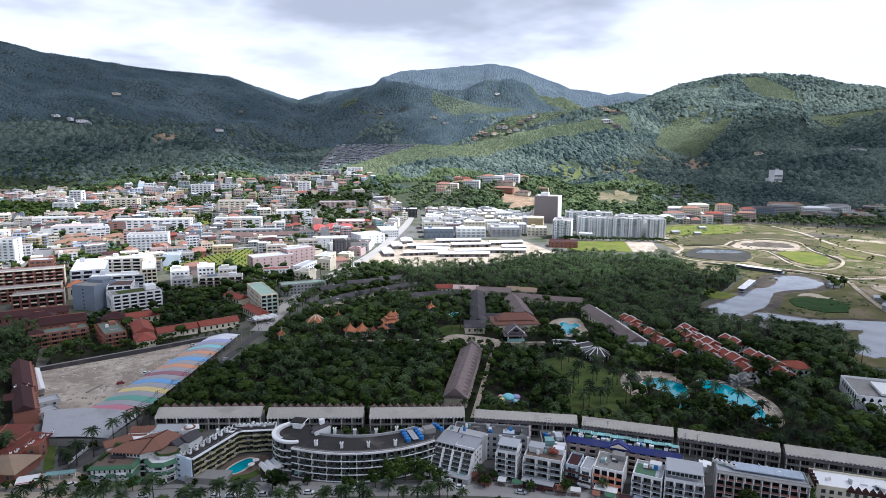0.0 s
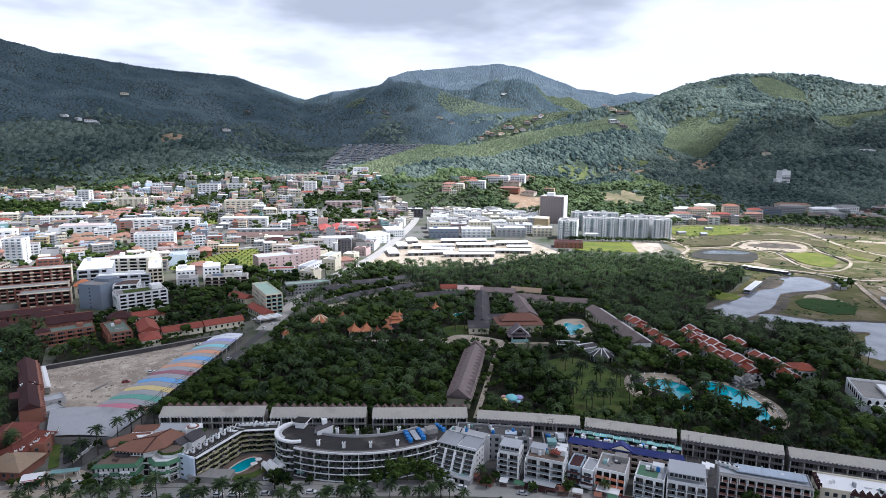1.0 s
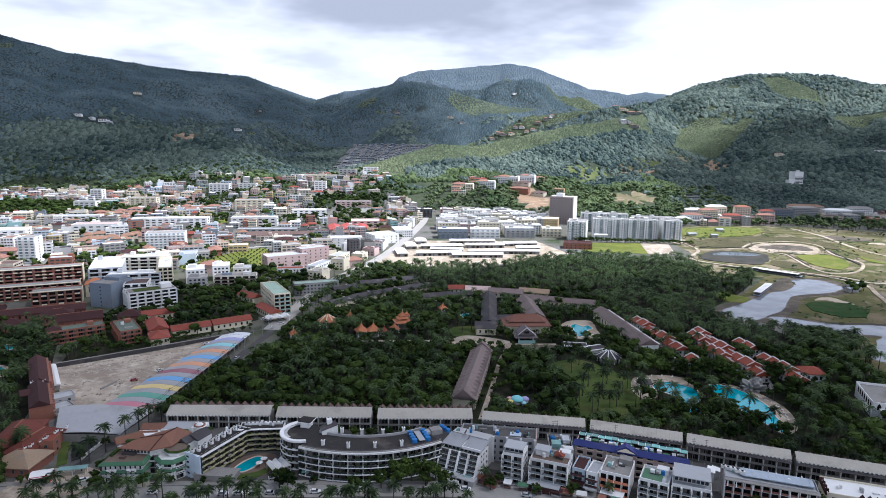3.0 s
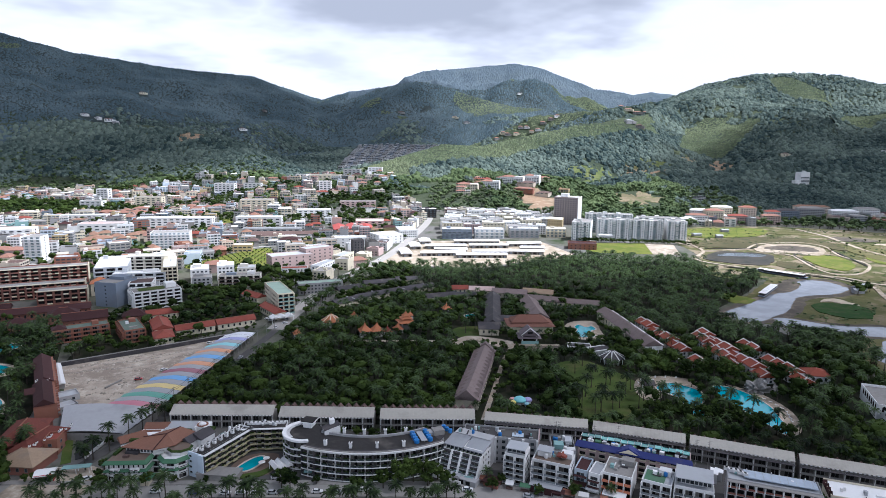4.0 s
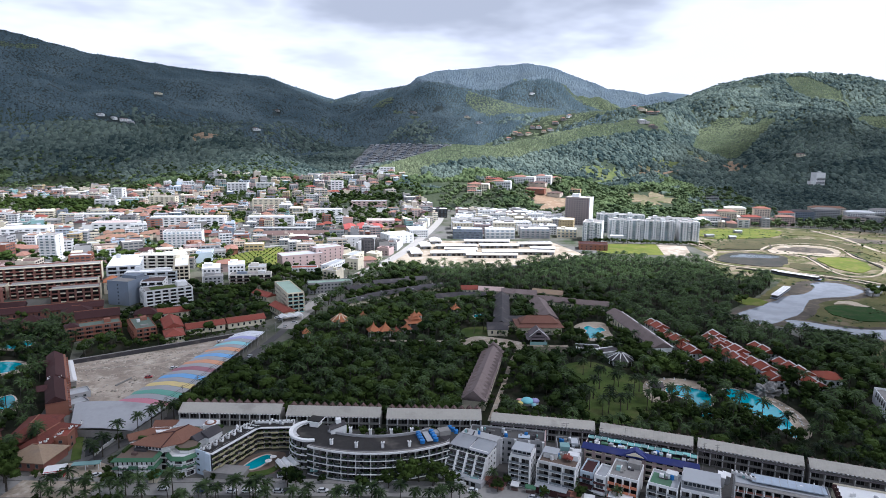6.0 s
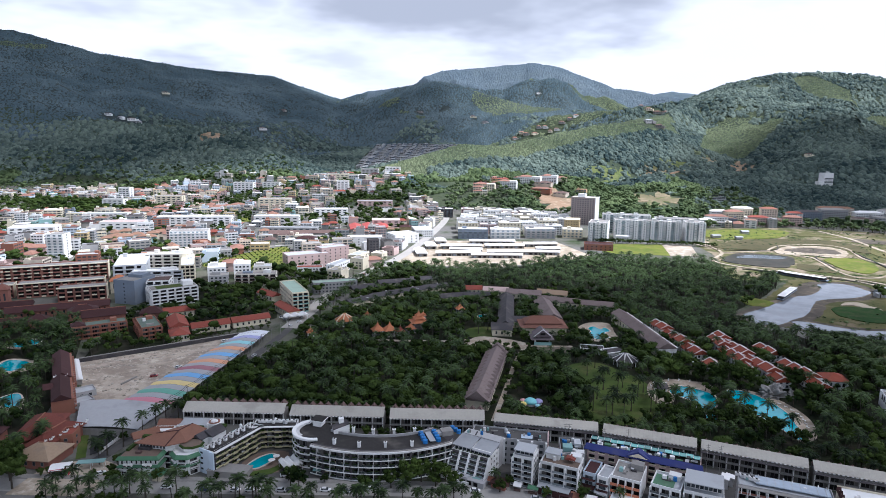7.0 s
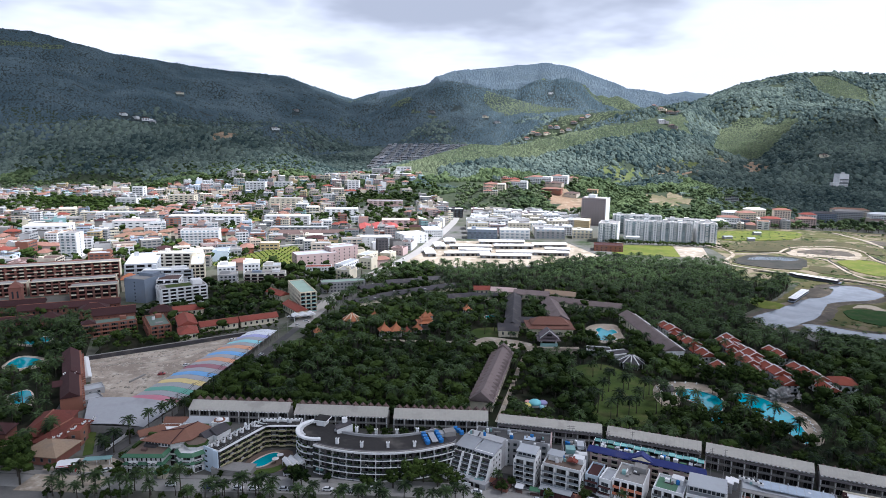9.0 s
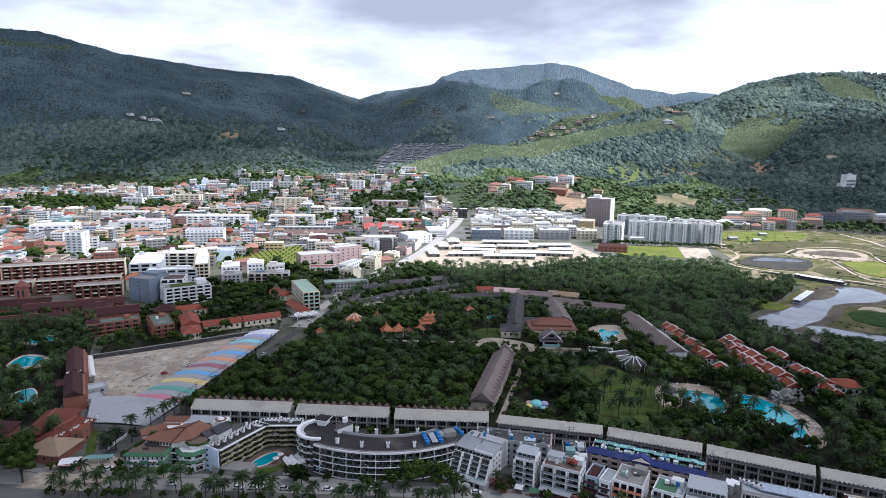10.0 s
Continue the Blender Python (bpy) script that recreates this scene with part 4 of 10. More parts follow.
    for i in range(40):
        f += [(6 * i + q, 6 * i + (q + 1) % 6, 6 * i + 6 + (q + 1) % 6, 6 * i + 6 + q) for q in range(6)]
    mesh_ob("crown_ring", v, f + [(5, 4, 3, 2, 1, 0), (240, 241, 242, 243, 244, 245)], white, t, "white curved canopy ring")
    for i in range(26):
        a = radians(98 + 130 * i / 25)
        box("crown_rib", 0.3, 1.5, 0.3, white, t, ex + (er - 0.9) * cos(a), ey + (er - 0.9) * sin(a), H + 0.3, math.degrees(a) + 90)
    # roof houses and chimneys
    box("roof_house", 4.0, 4.4, 2.8, white, t, -25.8, -34.5, H - 0.5, -14)
    box("roof_slab", 5.8, 5.4, 0.35, dark_roof, t, -25.8, -34.2, H + 2.3, -14)
    box("roof_slab_edge", 6.4, 6.0, 0.22, white, t, -25.8, -34.2, H + 2.05, -14)
    v = [(-3.4, -2.6, 0), (3.4, -2.6, 0), (3.4, 2.6, 0), (-3.4, 2.6, 0), (-3.4, -2.6, 1.6), (3.4, -2.6, 3.4), (3.4, 2.6, 3.4), (-3.4, 2.6, 1.6)]
    put("stair_house", shape(("stair_house",), white, v, BOX_F), t, -15.0, -39.8, H - 0.5, 20)
    v = [(-3.7, -2.2, 1.7), (3.3, -2.2, 3.5), (3.3, 2.8, 3.5), (-3.7, 2.8, 1.7)]
    put("stair_roof", shape(("stair_roof",), slate_tile, v + [(a, b, c + 0.2) for a, b, c in v], BOX_F), t, -15.0, -39.8, H - 0.5, 20)
    box("stair_top", 2.2, 2.2, 2.0, white, t, -15.2, -37.6, H + 2.4, 20)
    for x, y in ((-15.5, -52.2), (-4.7, -54.4), (6.3, -54.1), (17.3, -52.7), (-9.2, -41.0), (-0.4, -42.4), (8.7, -42.2), (17.5, -40.5)):
        stack = box("chimney", 1.15, 1.15, 2.3, white, t, x, y, H - 0.5, x * 0.9)
        box("chimney_cap", 1.5, 1.5, 0.2, white, stack, 0, 0, 2.3)
        box("flue", 0.5, 0.5, 0.3, slate_tile, stack, 0, 0, 2.5)
    box("plant_room", 5.0, 4.0, 2.2, concrete, t, 31.5, -40.5, H - 0.6, 20)
    box("plant_room", 3.0, 3.5, 1.6, grey, t, 28.0, -41.5, H - 0.6, 20)
    return t


curved_hotel()


def tank(x, y, z, r=0.9, h=1.8, material=None, label="blue plastic water tank on a roof"):
    v, f = cylinder(r, h, 12, dome=0.4)
    ob = new("water_tank", shape(("tank", r, h), material or blue_plastic, v, f, False))
    ob.location = (x, y, z)
    return tagged(ob, label, "water tank", "roof tanks")


blue_plastic = mat("blue_plastic", (0.03, 0.16, 0.42), 0.45, 0.1, 0.6, 0.15, 0.12)
for i in range(4):
    tank(-3.2 + i * 0.75, 254.2 - i * 2.4, 12.8, 1.1, 1.5)
    tank(2.4 + i * 0.75, 256.2 - i * 2.4, 12.8, 1.1, 1.5)
for i in range(3):
    tank(10.5 + i * 1.4, 260.5 - i * 1.9, 12.8, 1.0, 1.5)
tray = thing("solar_panel", 1.0, 251.6, -72, "grey sloping solar panel on a hotel roof", "solar panel", z=12.8)
box("panel", 9.0, 2.6, 0.15, grey_roof, tray, 0, 0, 0.7)
boxes("stand", [(0.2, 0.2, 0.7, -4, 0, 0), (0.2, 0.2, 0.7, 4, 0, 0), (0.2, 0.2, 0.7, 0, 0, 0)], concrete, tray)


def ac_unit(x, y, z, ang=0, s=1.0):
    b = thing("ac_unit", x, y, ang, "white rooftop air conditioning unit", "air conditioner", "roof units", z)
    box("casing", 1.9 * s, 1.3 * s, 1.2 * s, white, b)
    v, f = cylinder(0.45 * s, 0.15, 10)
    put("fan_grille", shape(("fan", s), shade_black, v, f), b, 0, 0, 1.2 * s)
    return b


# ---- the yellow and white L-shaped hotel with a small pool ----
def l_wing(x, y, w, d, ang, side, cols, label):
    """One wing: dark open galleries between thin slabs and olive bands, under a white roof edge."""
    t = thing("balcony_hotel", x, y, ang, label, "hotel", "wings of the yellow hotel", 0)
    claim(x, y, w + 2, d + 2, ang)
    shell(w, d, 10.7, white, dark_roof, t, 0.5)
    length = face(side, w, d)[3]
    bay = length / cols
    px, py, turn = along(side, w, d, 0.0, 0.02)
    for k in range(4):
        z = 1.2 + k * 2.4
        px, py, turn = along(side, w, d, 0, 0.9)
        box("balcony_slab", length, 1.8, 0.2, white, t, px, py, z - 0.2, turn)
        for c in range(cols):
            s = -length / 2 + (c + 0.5) * bay
            px, py, turn = along(side, w, d, s, 0.0)
            put("window", pane(bay * 0.92, 2.1, shade_black), t, px, py, z, turn)
            px, py, turn = along(side, w, d, s + bay * 0.08, 1.75 + 0.35 * (c % 2))
            box("balcony_rail", bay * 0.94, 0.5 + 0.5 * (c % 2), 0.45, olive_band, t, px, py, z - 0.15, turn)
            if (c * 3 + k * 5) % 4:
                px, py, turn = along(side, w, d, s - 0.3, 1.3)
                box("planter", bay * 0.5, 0.4, 0.45, plant_green, t, px, py, z + 0.3, turn)
    for c in range(cols + 1):
        px, py, turn = along(side, w, d, -length / 2 + c * bay, 0.8)
        box("fin", 0.22, 1.6, 9.4, slate_tile, t, px, py, 0.6, turn)
    px, py, turn = along(side, w, d, 0.0, 1.0)
    box("roof_edge", length + 0.6, 2.3, 0.3, white, t, px, py, 10.45, turn)
    px, py, turn = along(side, w, d, 0.0, 0.4)
    box("roof_walk", length - 0.4, 0.9, 0.06, dark_roof, t, px, py, 10.76, turn)
    return t


def l_hotel():
    t = l_wing(-85.6, 253.6, 6.6, 28.5, -26.3, "right", 10, "white hotel wing with olive-yellow balcony bands")
    mesh_ob("end_wall", box_verts(5.6, 0.5, 10.9, -1.2, -14.5, 0), BOX_F, pale_blue, t, "pale blue painted end wall")
    mesh_ob("end_bay", box_verts(2.6, 0.9, 10.6, 3.0, -14.6, 0), BOX_F, pale_blue, t)
    for k in range(4):
        box("end_window", 1.2, 0.12, 0.8, glass, t, -2.6, -14.78, 1.6 + 2.4 * k)
    l_wing(-70.6, 268.0, 19.5, 6.4, 4.9, "front", 6, "white hotel rear wing with dark galleries and yellow bands")
    r = radians(-26.3)
    for i in range(15):
        lx, ly = -2.2 + (i % 2) * 1.7, -12.5 + i * 1.75
        ac_unit(-85.6 + lx * cos(r) - ly * sin(r), 253.6 + lx * sin(r) + ly * cos(r), 10.2, -26.3, 0.85)
    for i in range(9):
        ac_unit(-78 + i * 1.9, 268.6 + i * 0.16, 10.2, 5, 0.9)
    low = thing("reception_block", -82.5, 240.6, -6, "low reception block with a stained grey concrete roof", "building", z=0)
    box("wall", 17, 6.4, 2.8, concrete, low)
    box("roof", 17.6, 7.0, 0.25, concrete, low, 0, 0, 2.8)
    claim(-82.5, 240.6, 17, 6, -6)


l_hotel()

pool_deck = mat("pool_deck", (0.155, 0.115, 0.09), 0.85, 0.15, 0.8, 0.3)
sheet("pool_deck", smooth_loop([(-80, 243), (-63, 243), (-63, 260), (-77, 258)], 4), 0.3, pool_deck, "brown paved deck round the hotel pool", "paving")


def pool(pts, z, label, rim=0.9):
    """A swimming pool: raised rim and water."""
    lp = smooth_loop(pts, 6)
    c = Vector((sum(p[0] for p in lp) / len(lp), sum(p[1] for p in lp) / len(lp)))
    n = len(lp)
    t = thing("swimming_pool", c.x, c.y, 0, label, "pool", "pools", 0)
    inner = [(x - c.x, y - c.y) for x, y in lp]
    outer = [((Vector(p)).normalized() * (Vector(p).length + rim)) for p in inner]
    v = [(p[0], p[1], z + 0.14) for p in inner] + [(p[0], p[1], z + 0.14) for p in outer] + [(p[0], p[1], -0.4) for p in outer] + [(p[0], p[1], -0.4) for p in inner]
    f = []
    for i in range(n):
        j = (i + 1) % n
        f += [(i, j, n + j, n + i)[::-1], (n + i, n + j, 2 * n + j, 2 * n + i)[::-1], (3 * n + i, 3 * n + j, j, i)[::-1]]
    mesh_ob("pool_rim", v, f, pool_rim, t)
    w = [(p[0], p[1], z + 0.02) for p in inner]
    if sum(a[0] * b[1] - b[0] * a[1] for a, b in zip(inner, inner[1:] + inner[:1])) < 0:
        w = w[::-1]
    mesh_ob("water", w, [tuple(range(n))], pool_water, t, "clear turquoise water")
    KEEP.append(lp)
    return t


sheet("court_lawn", smooth_loop([(-73, 239.5), (-65, 242), (-60.5, 250.5), (-62.5, 251.5), (-67, 245.5), (-74, 242.5)], 4), 0.42, lawn, "strip of clipped green lawn beside the hotel pool", "lawn")
pool_rim = mat("pool_rim", (0.55, 0.50, 0.43), 0.8, 0.12, 0.9, 0.3)
pool([(-77.5, 246.5), (-73, 245.5), (-69.5, 250), (-68, 256), (-71, 257.5), (-75, 253)], 0.4, "small turquoise kidney-shaped hotel swimming pool")


def parasol(x, y, z=0.3, material=None, r=1.5):
    b = thing("parasol", x, y, 0, "round white sunshade beside a pool", "parasol", "sunshades", z)
    v, f = cylinder(0.06, 2.3, 6)
    put("pole", shape(("pole",), bark, v, f), b)
    v, f = cylinder(r, 0.1, 10, 0.3, 0.45)
    put("canopy", shape(("canopy", r), material or white, v, f), b, 0, 0, 2.2)
    return b


for x, y in ((-66.2, 252.5), (-67.3, 249.0), (-75.5, 242.8)):
    parasol(x, y)
canopy = thing("entrance_canopy", -58.5, 246.5, 35, "folded white entrance canopy over the hotel drive", "canopy", z=0)
for i in range(3):
    gable("canopy_roof", 2.6, 8.0, 3.2, 1.0, white, canopy, 0.0, -2.7 + i * 2.7, 0, "y")
for x in (-3.8, 3.8):
    for y in (-3.5, 3.5):
        box("post", 0.2, 0.2, 3.2, white, canopy, x, y, 0)


# ---- the green-trimmed hotel ----
def prism(name, pts, z0, z1, material, parent, label=""):
    n = len(pts)
    return mesh_ob(name, [(x, y, z) for z in (z0, z1) for x, y in pts], [(i, (i + 1) % n, n + (i + 1) % n, n + i) for i in range(n)] + [tuple(range(n, 2 * n)), tuple(range(n - 1, -1, -1))], material, parent, label)


def skirt(name, pts, z, drop, out, material, parent, label="", closed=True):
    """A sloping eave round an outline given anticlockwise."""
    c = Vector((sum(p[0] for p in pts) / len(pts), sum(p[1] for p in pts) / len(pts)))
    low = [Vector(p) + (Vector(p) - c).normalized() * out for p in pts]
    n = len(pts)
    v = [(p[0], p[1], z) for p in pts] + [(p.x, p.y, z - drop) for p in low] + [(p.x, p.y, z - drop - 0.2) for p in low]
    f = []
    for i in range(n if closed else n - 1):
        j = (i + 1) % n
        f += [(n + i, n + j, j, i), (2 * n + i, 2 * n + j, n + j, n + i), (i, j, 2 * n + j, 2 * n + i)]
    return mesh_ob(name, v, f, material, parent, label)


def green_hotel():
    """Local axes follow the street; the origin lies behind the roof terrace."""
    t = thing("green_hotel", -116, 247, 0, "white hotel with green eaves and reddish brown tiled roofs", "hotel", z=0)
    claim(-113, 249, 34, 26, 0)
    front = [(-11.2, -10.2), (4.4, -9.4), (4.6, 2.0), (-11.0, 2.0)]
    prism("wall", front, 0, 8.4, white, t)
    prism("terrace", [(-10.8, -9.8), (4.0, -9.0), (4.2, 1.6), (-10.6, 1.6)], 8.4, 8.9, pool_deck, t, "pinkish tiled roof terrace")
    skirt("eave", front, 9.2, 1.3, 1.5, green_trim, t, "green tiled eave")
    skirt("eave", front, 5.5, 0.9, 1.3, green_trim, t, "green tiled eave")
    for k, z in enumerate((0.2, 3.0, 5.7)):
        for i in range(8):
            x = -10.2 + i * 1.95
            put("window", pane(1.35, 2.0 if k else 2.4, shade_black), t, x, -10.12 + i * 0.1, z + 0.1)
            if k == 0:
                box("arcade_pier", 0.35, 0.5, 3.6, white, t, x - 0.97, -10.5 + i * 0.1, 0)
                put("arch", shape(("arch",), white, [(-1, -0.2, 0.6), (1, -0.2, 0.6), (1, -0.2, 1.0), (-1, -0.2, 1.0), (-0.55, -0.2, 0.15), (0.55, -0.2, 0.15), (-1, -0.2, -0.5), (1, -0.2, -0.5), (-1, 0.2, 1.0), (1, 0.2, 1.0)], [(0, 1, 2, 3), (0, 6, 4), (1, 5, 7), (0, 4, 5, 1), (3, 2, 9, 8)]), t, x, -10.45 + i * 0.1, 2.6)
            elif i in (1, 2, 5, 6):
                v, f = cylinder(0.95, 0.9, 10)
                bow = put("balcony", shape(("bow_balcony",), white, v, f), t, x, -10.9 + i * 0.1, z - 0.5)
                box("railing_gap", 1.3, 0.1, 0.35, shade_black, bow, 0, -0.94, 0.25)
    box("recess_wall", 5.0, 6.0, 9.6, white, t, 6.6, 0.0, 0)
    for z in (0.4, 3.2, 6.2):
        put("window", pane(3.6, 2.2, shade_black), t, 6.6, -3.0, z)
    # round corner bay with stacked green eaves
    oct8 = [(14.4 + 6.0 * cos(radians(a)), -2.4 + 6.4 * sin(radians(a))) for a in range(-157, 203, 45)]
    prism("bay_wall", oct8, 0, 8.4, white, t)
    skirt("bay_eave", oct8, 9.3, 1.3, 1.4, green_trim, t, "green tiled eave")
    skirt("bay_eave", oct8, 5.5, 0.8, 1.2, green_trim, t, "green tiled eave")
    oct5 = [(15.4 + 4.6 * cos(radians(a)), -0.6 + 4.0 * sin(radians(a))) for a in range(-157, 203, 45)]
    prism("planted_bay", oct5, 8.4, 10.6, white, t)
    skirt("planted_rim", oct5, 11.0, 0.6, 0.7, plant_green, t, "clipped green planting round the roof bay")
    prism("bay_floor", oct5, 10.6, 10.75, pool_deck, t)
    for k, z in enumerate((0.3, 3.1, 5.8)):
        for a in (-135, -90, -45, 0):
            ca, sa = cos(radians(a)), sin(radians(a))
            put("window", pane(2.9, 2.0, shade_black), t, 14.4 + 5.62 * ca, -2.4 + 5.95 * sa, z + 0.1, a + 90)
            if k:
                bow = box("balcony", 3.4, 1.0, 0.8, white, t, 14.4 + 6.1 * ca, -2.4 + 6.4 * sa, z - 0.5, a + 90)
                box("railing_gap", 3.0, 0.1, 0.3, shade_black, bow, 0, -0.5, 0.25)
    # upper storey under the big hipped roof
    up_ = [(-6.8, -1.6), (5.4, -3.4), (12.0, 0.2), (15.8, 11.0), (10.0, 12.8), (3.0, 10.5), (-4.8, 2.8)]
    prism("upper_wall", up_, 8.0, 11.4, white, t)
    for i in range(8):
        put("window", pane(1.1, 1.5), t, -5.8 + i * 1.5, -1.72 - i * 0.221, 9.3, -8.4)
    a, b, c, d, e, f, g, h, i = (-8.2, -2.8, 11.5), (6.0, -4.9, 11.4), (13.4, -0.8, 11.5), (17.2, 11.6, 11.6), (-1.2, 2.4, 13.4), (8.0, 4.4, 14.0), (10.4, 13.0, 13.2), (-5.4, 3.6, 11.4), (3.0, 12.0, 11.5)
    v = [a, b, c, d, e, f, g, h, i] + [(p[0], p[1], p[2] - 0.3) for p in (a, b, c, d, h, i)]
    mesh_ob("roof", v, [(0, 1, 5, 4), (1, 2, 5), (2, 3, 6, 5), (0, 4, 7), (7, 4, 5, 8), (8, 5, 6), (3, 8, 6), (0, 9, 10, 1), (1, 10, 11, 2), (2, 11, 12, 3), (7, 13, 9, 0), (14, 12, 11, 10, 9, 13)], brown_tile_red, t, "reddish brown tiled hip roof")
    for p, q in ((b, f), (f, e), (f, g)):
        dv = Vector(q) - Vector(p)
        m = (Vector(p) + Vector(q)) / 2
        ob = box("roof_ridge", dv.length, 0.35, 0.22, maroon_tile, t, m.x, m.y, m.z, 0)
        ob.matrix_basis = Matrix.Translation(m) @ dv.to_track_quat("X", "Z").to_matrix().to_4x4()
    # smaller roofs behind
    gable("rear_roof", 10, 5, 9.6, 2.0, brown_tile_red, t, 0.6, -9.5, 9.5, "x", 40)
    gable("rear_roof", 9, 5, 9.6, 1.8, brown_tile_red, t, 0.6, -3.5, 21, "x", 4)
    gable("rear_roof", 8, 4, 8.4, 1.6, brown_tile_red, t, 0.5, -4.5, 16, "x", 6)
    box("rear_wall", 9, 12, 9.4, white, t, -4, 18.5, 0)
    box("rear_wall", 8, 8, 8.6, white, t, -8, 8, 0)
    box("flat_wing", 14, 8, 9.8, white, t, 8.0, 21.5, 0)
    box("flat_roof", 13.4, 7.4, 0.2, grey_roof, t, 8.0, 21.5, 9.8)
    v, q = cylinder(2.6, 0.3, 16)
    put("roof_disc", shape(("disc",), brown_tile_red, v, q), t, 16.8, 21.2, 10.2)
    v, q = cylinder(1.7, 0.6, 16, 1.2, 0.2)
    put("skylight", shape(("skylight",), white, v, q), t, 16.8, 21.2, 10.5)
    box("flat_wing", 6, 6, 10.2, white, t, 17, 21.4, 0)
    for x, y, w, dd, z, turn in ((20.4, 10.6, 7.0, 8.0, 10.8, -24), (16.8, 6.0, 5.0, 5.0, 10.6, -24)):
        box("annex_wall", w, dd, z, white, t, x, y, 0, turn)
        gable("annex_roof", w, dd, z, 2.0, slate_tile, t, 0.35, x, y, "y", turn)
    # planting and furniture on the roof terraces
    for x, y, w, dd, z, m in ((-9.6, -2, 1.2, 6.5, 8.9, plant_green), (-4.5, 0.9, 9, 0.8, 8.9, plant_green), (-3.4, -3.0, 5.5, 2.2, 8.9, slate_tile), (-4.5, -6.5, 2.2, 1.6, 8.9, brown_tile), (-6.0, 6.2, 6, 1.6, 9.5, plant_green), (10.8, 17.0, 5, 1.4, 9.0, plant_green), (21.5, 17.5, 3, 5, 9.0, plant_green)):
        box("planting" if m is plant_green else "terrace_shade", w, dd, 1.0, m, t, x, y, z, -6)
    hip("porch_roof", 4, 4, 3.2, 1.8, green_trim, t, 0.8, 5.5, -11.5)
    box("porch_wall", 3.4, 3.4, 3.0, cream, t, 5.5, -11.5, 0)
    return t


brown_tile_red = mat("red_brown_tile", (0.20, 0.10, 0.068), 0.8, 0.2, 1.2, 0.35, 0.06, dirt=(0.14, 0.085, 0.065))
green_hotel()


# ---- hotels east of the curved one ----
def white_hotel(x, y, w, d, ang, floors, cols, h, label, lean=False, cap=grey_roof, cap_h=2.8):
    t = thing("white_hotel", x, y, ang, label, "hotel", "small hotels on the beach road", 0)
    claim(x, y, w, d, ang)
    shell(w, d, h, white, grey_roof, t)
    st = (h - 1.4) / floors
    balconies(t, w, d, "front", cols, floors, 0.8, st, white, clear_rail, 1.6, True, 0.85, shade_black)
    for k in range(floors):
        for c in range(cols):
            box("balcony_plant", 0.8, 0.4, 0.5, plant_green if (c + k) % 3 else cream, t, -w / 2 + (c + 0.3 + (k % 2) * 0.35) * w / cols, -d / 2 - 1.2, 0.9 + k * st)
    windows(t, w, d, "right", 3, floors, 1.2, st, 0.8, 1.1)
    windows(t, w, d, "left", 3, floors, 1.2, st, 0.8, 1.1)
    if cap_h:
        mesh_ob("penthouse", box_verts(w * 0.88, d * 0.6, cap_h - 0.4, 0, d * 0.1, h - 0.7), BOX_F, white, t)
        for i in range(cols * 2):
            put("window", pane(w * 0.88 / cols / 2 - 0.25, cap_h - 1.1), t, -w * 0.44 + (i + 0.5) * w * 0.88 / cols / 2, -d * 0.2, h - 0.4)
        box("roof_canopy", w * 0.96, d * 0.82, 0.3, cap, t, 0, -0.2, h + cap_h - 1.1)
    return t


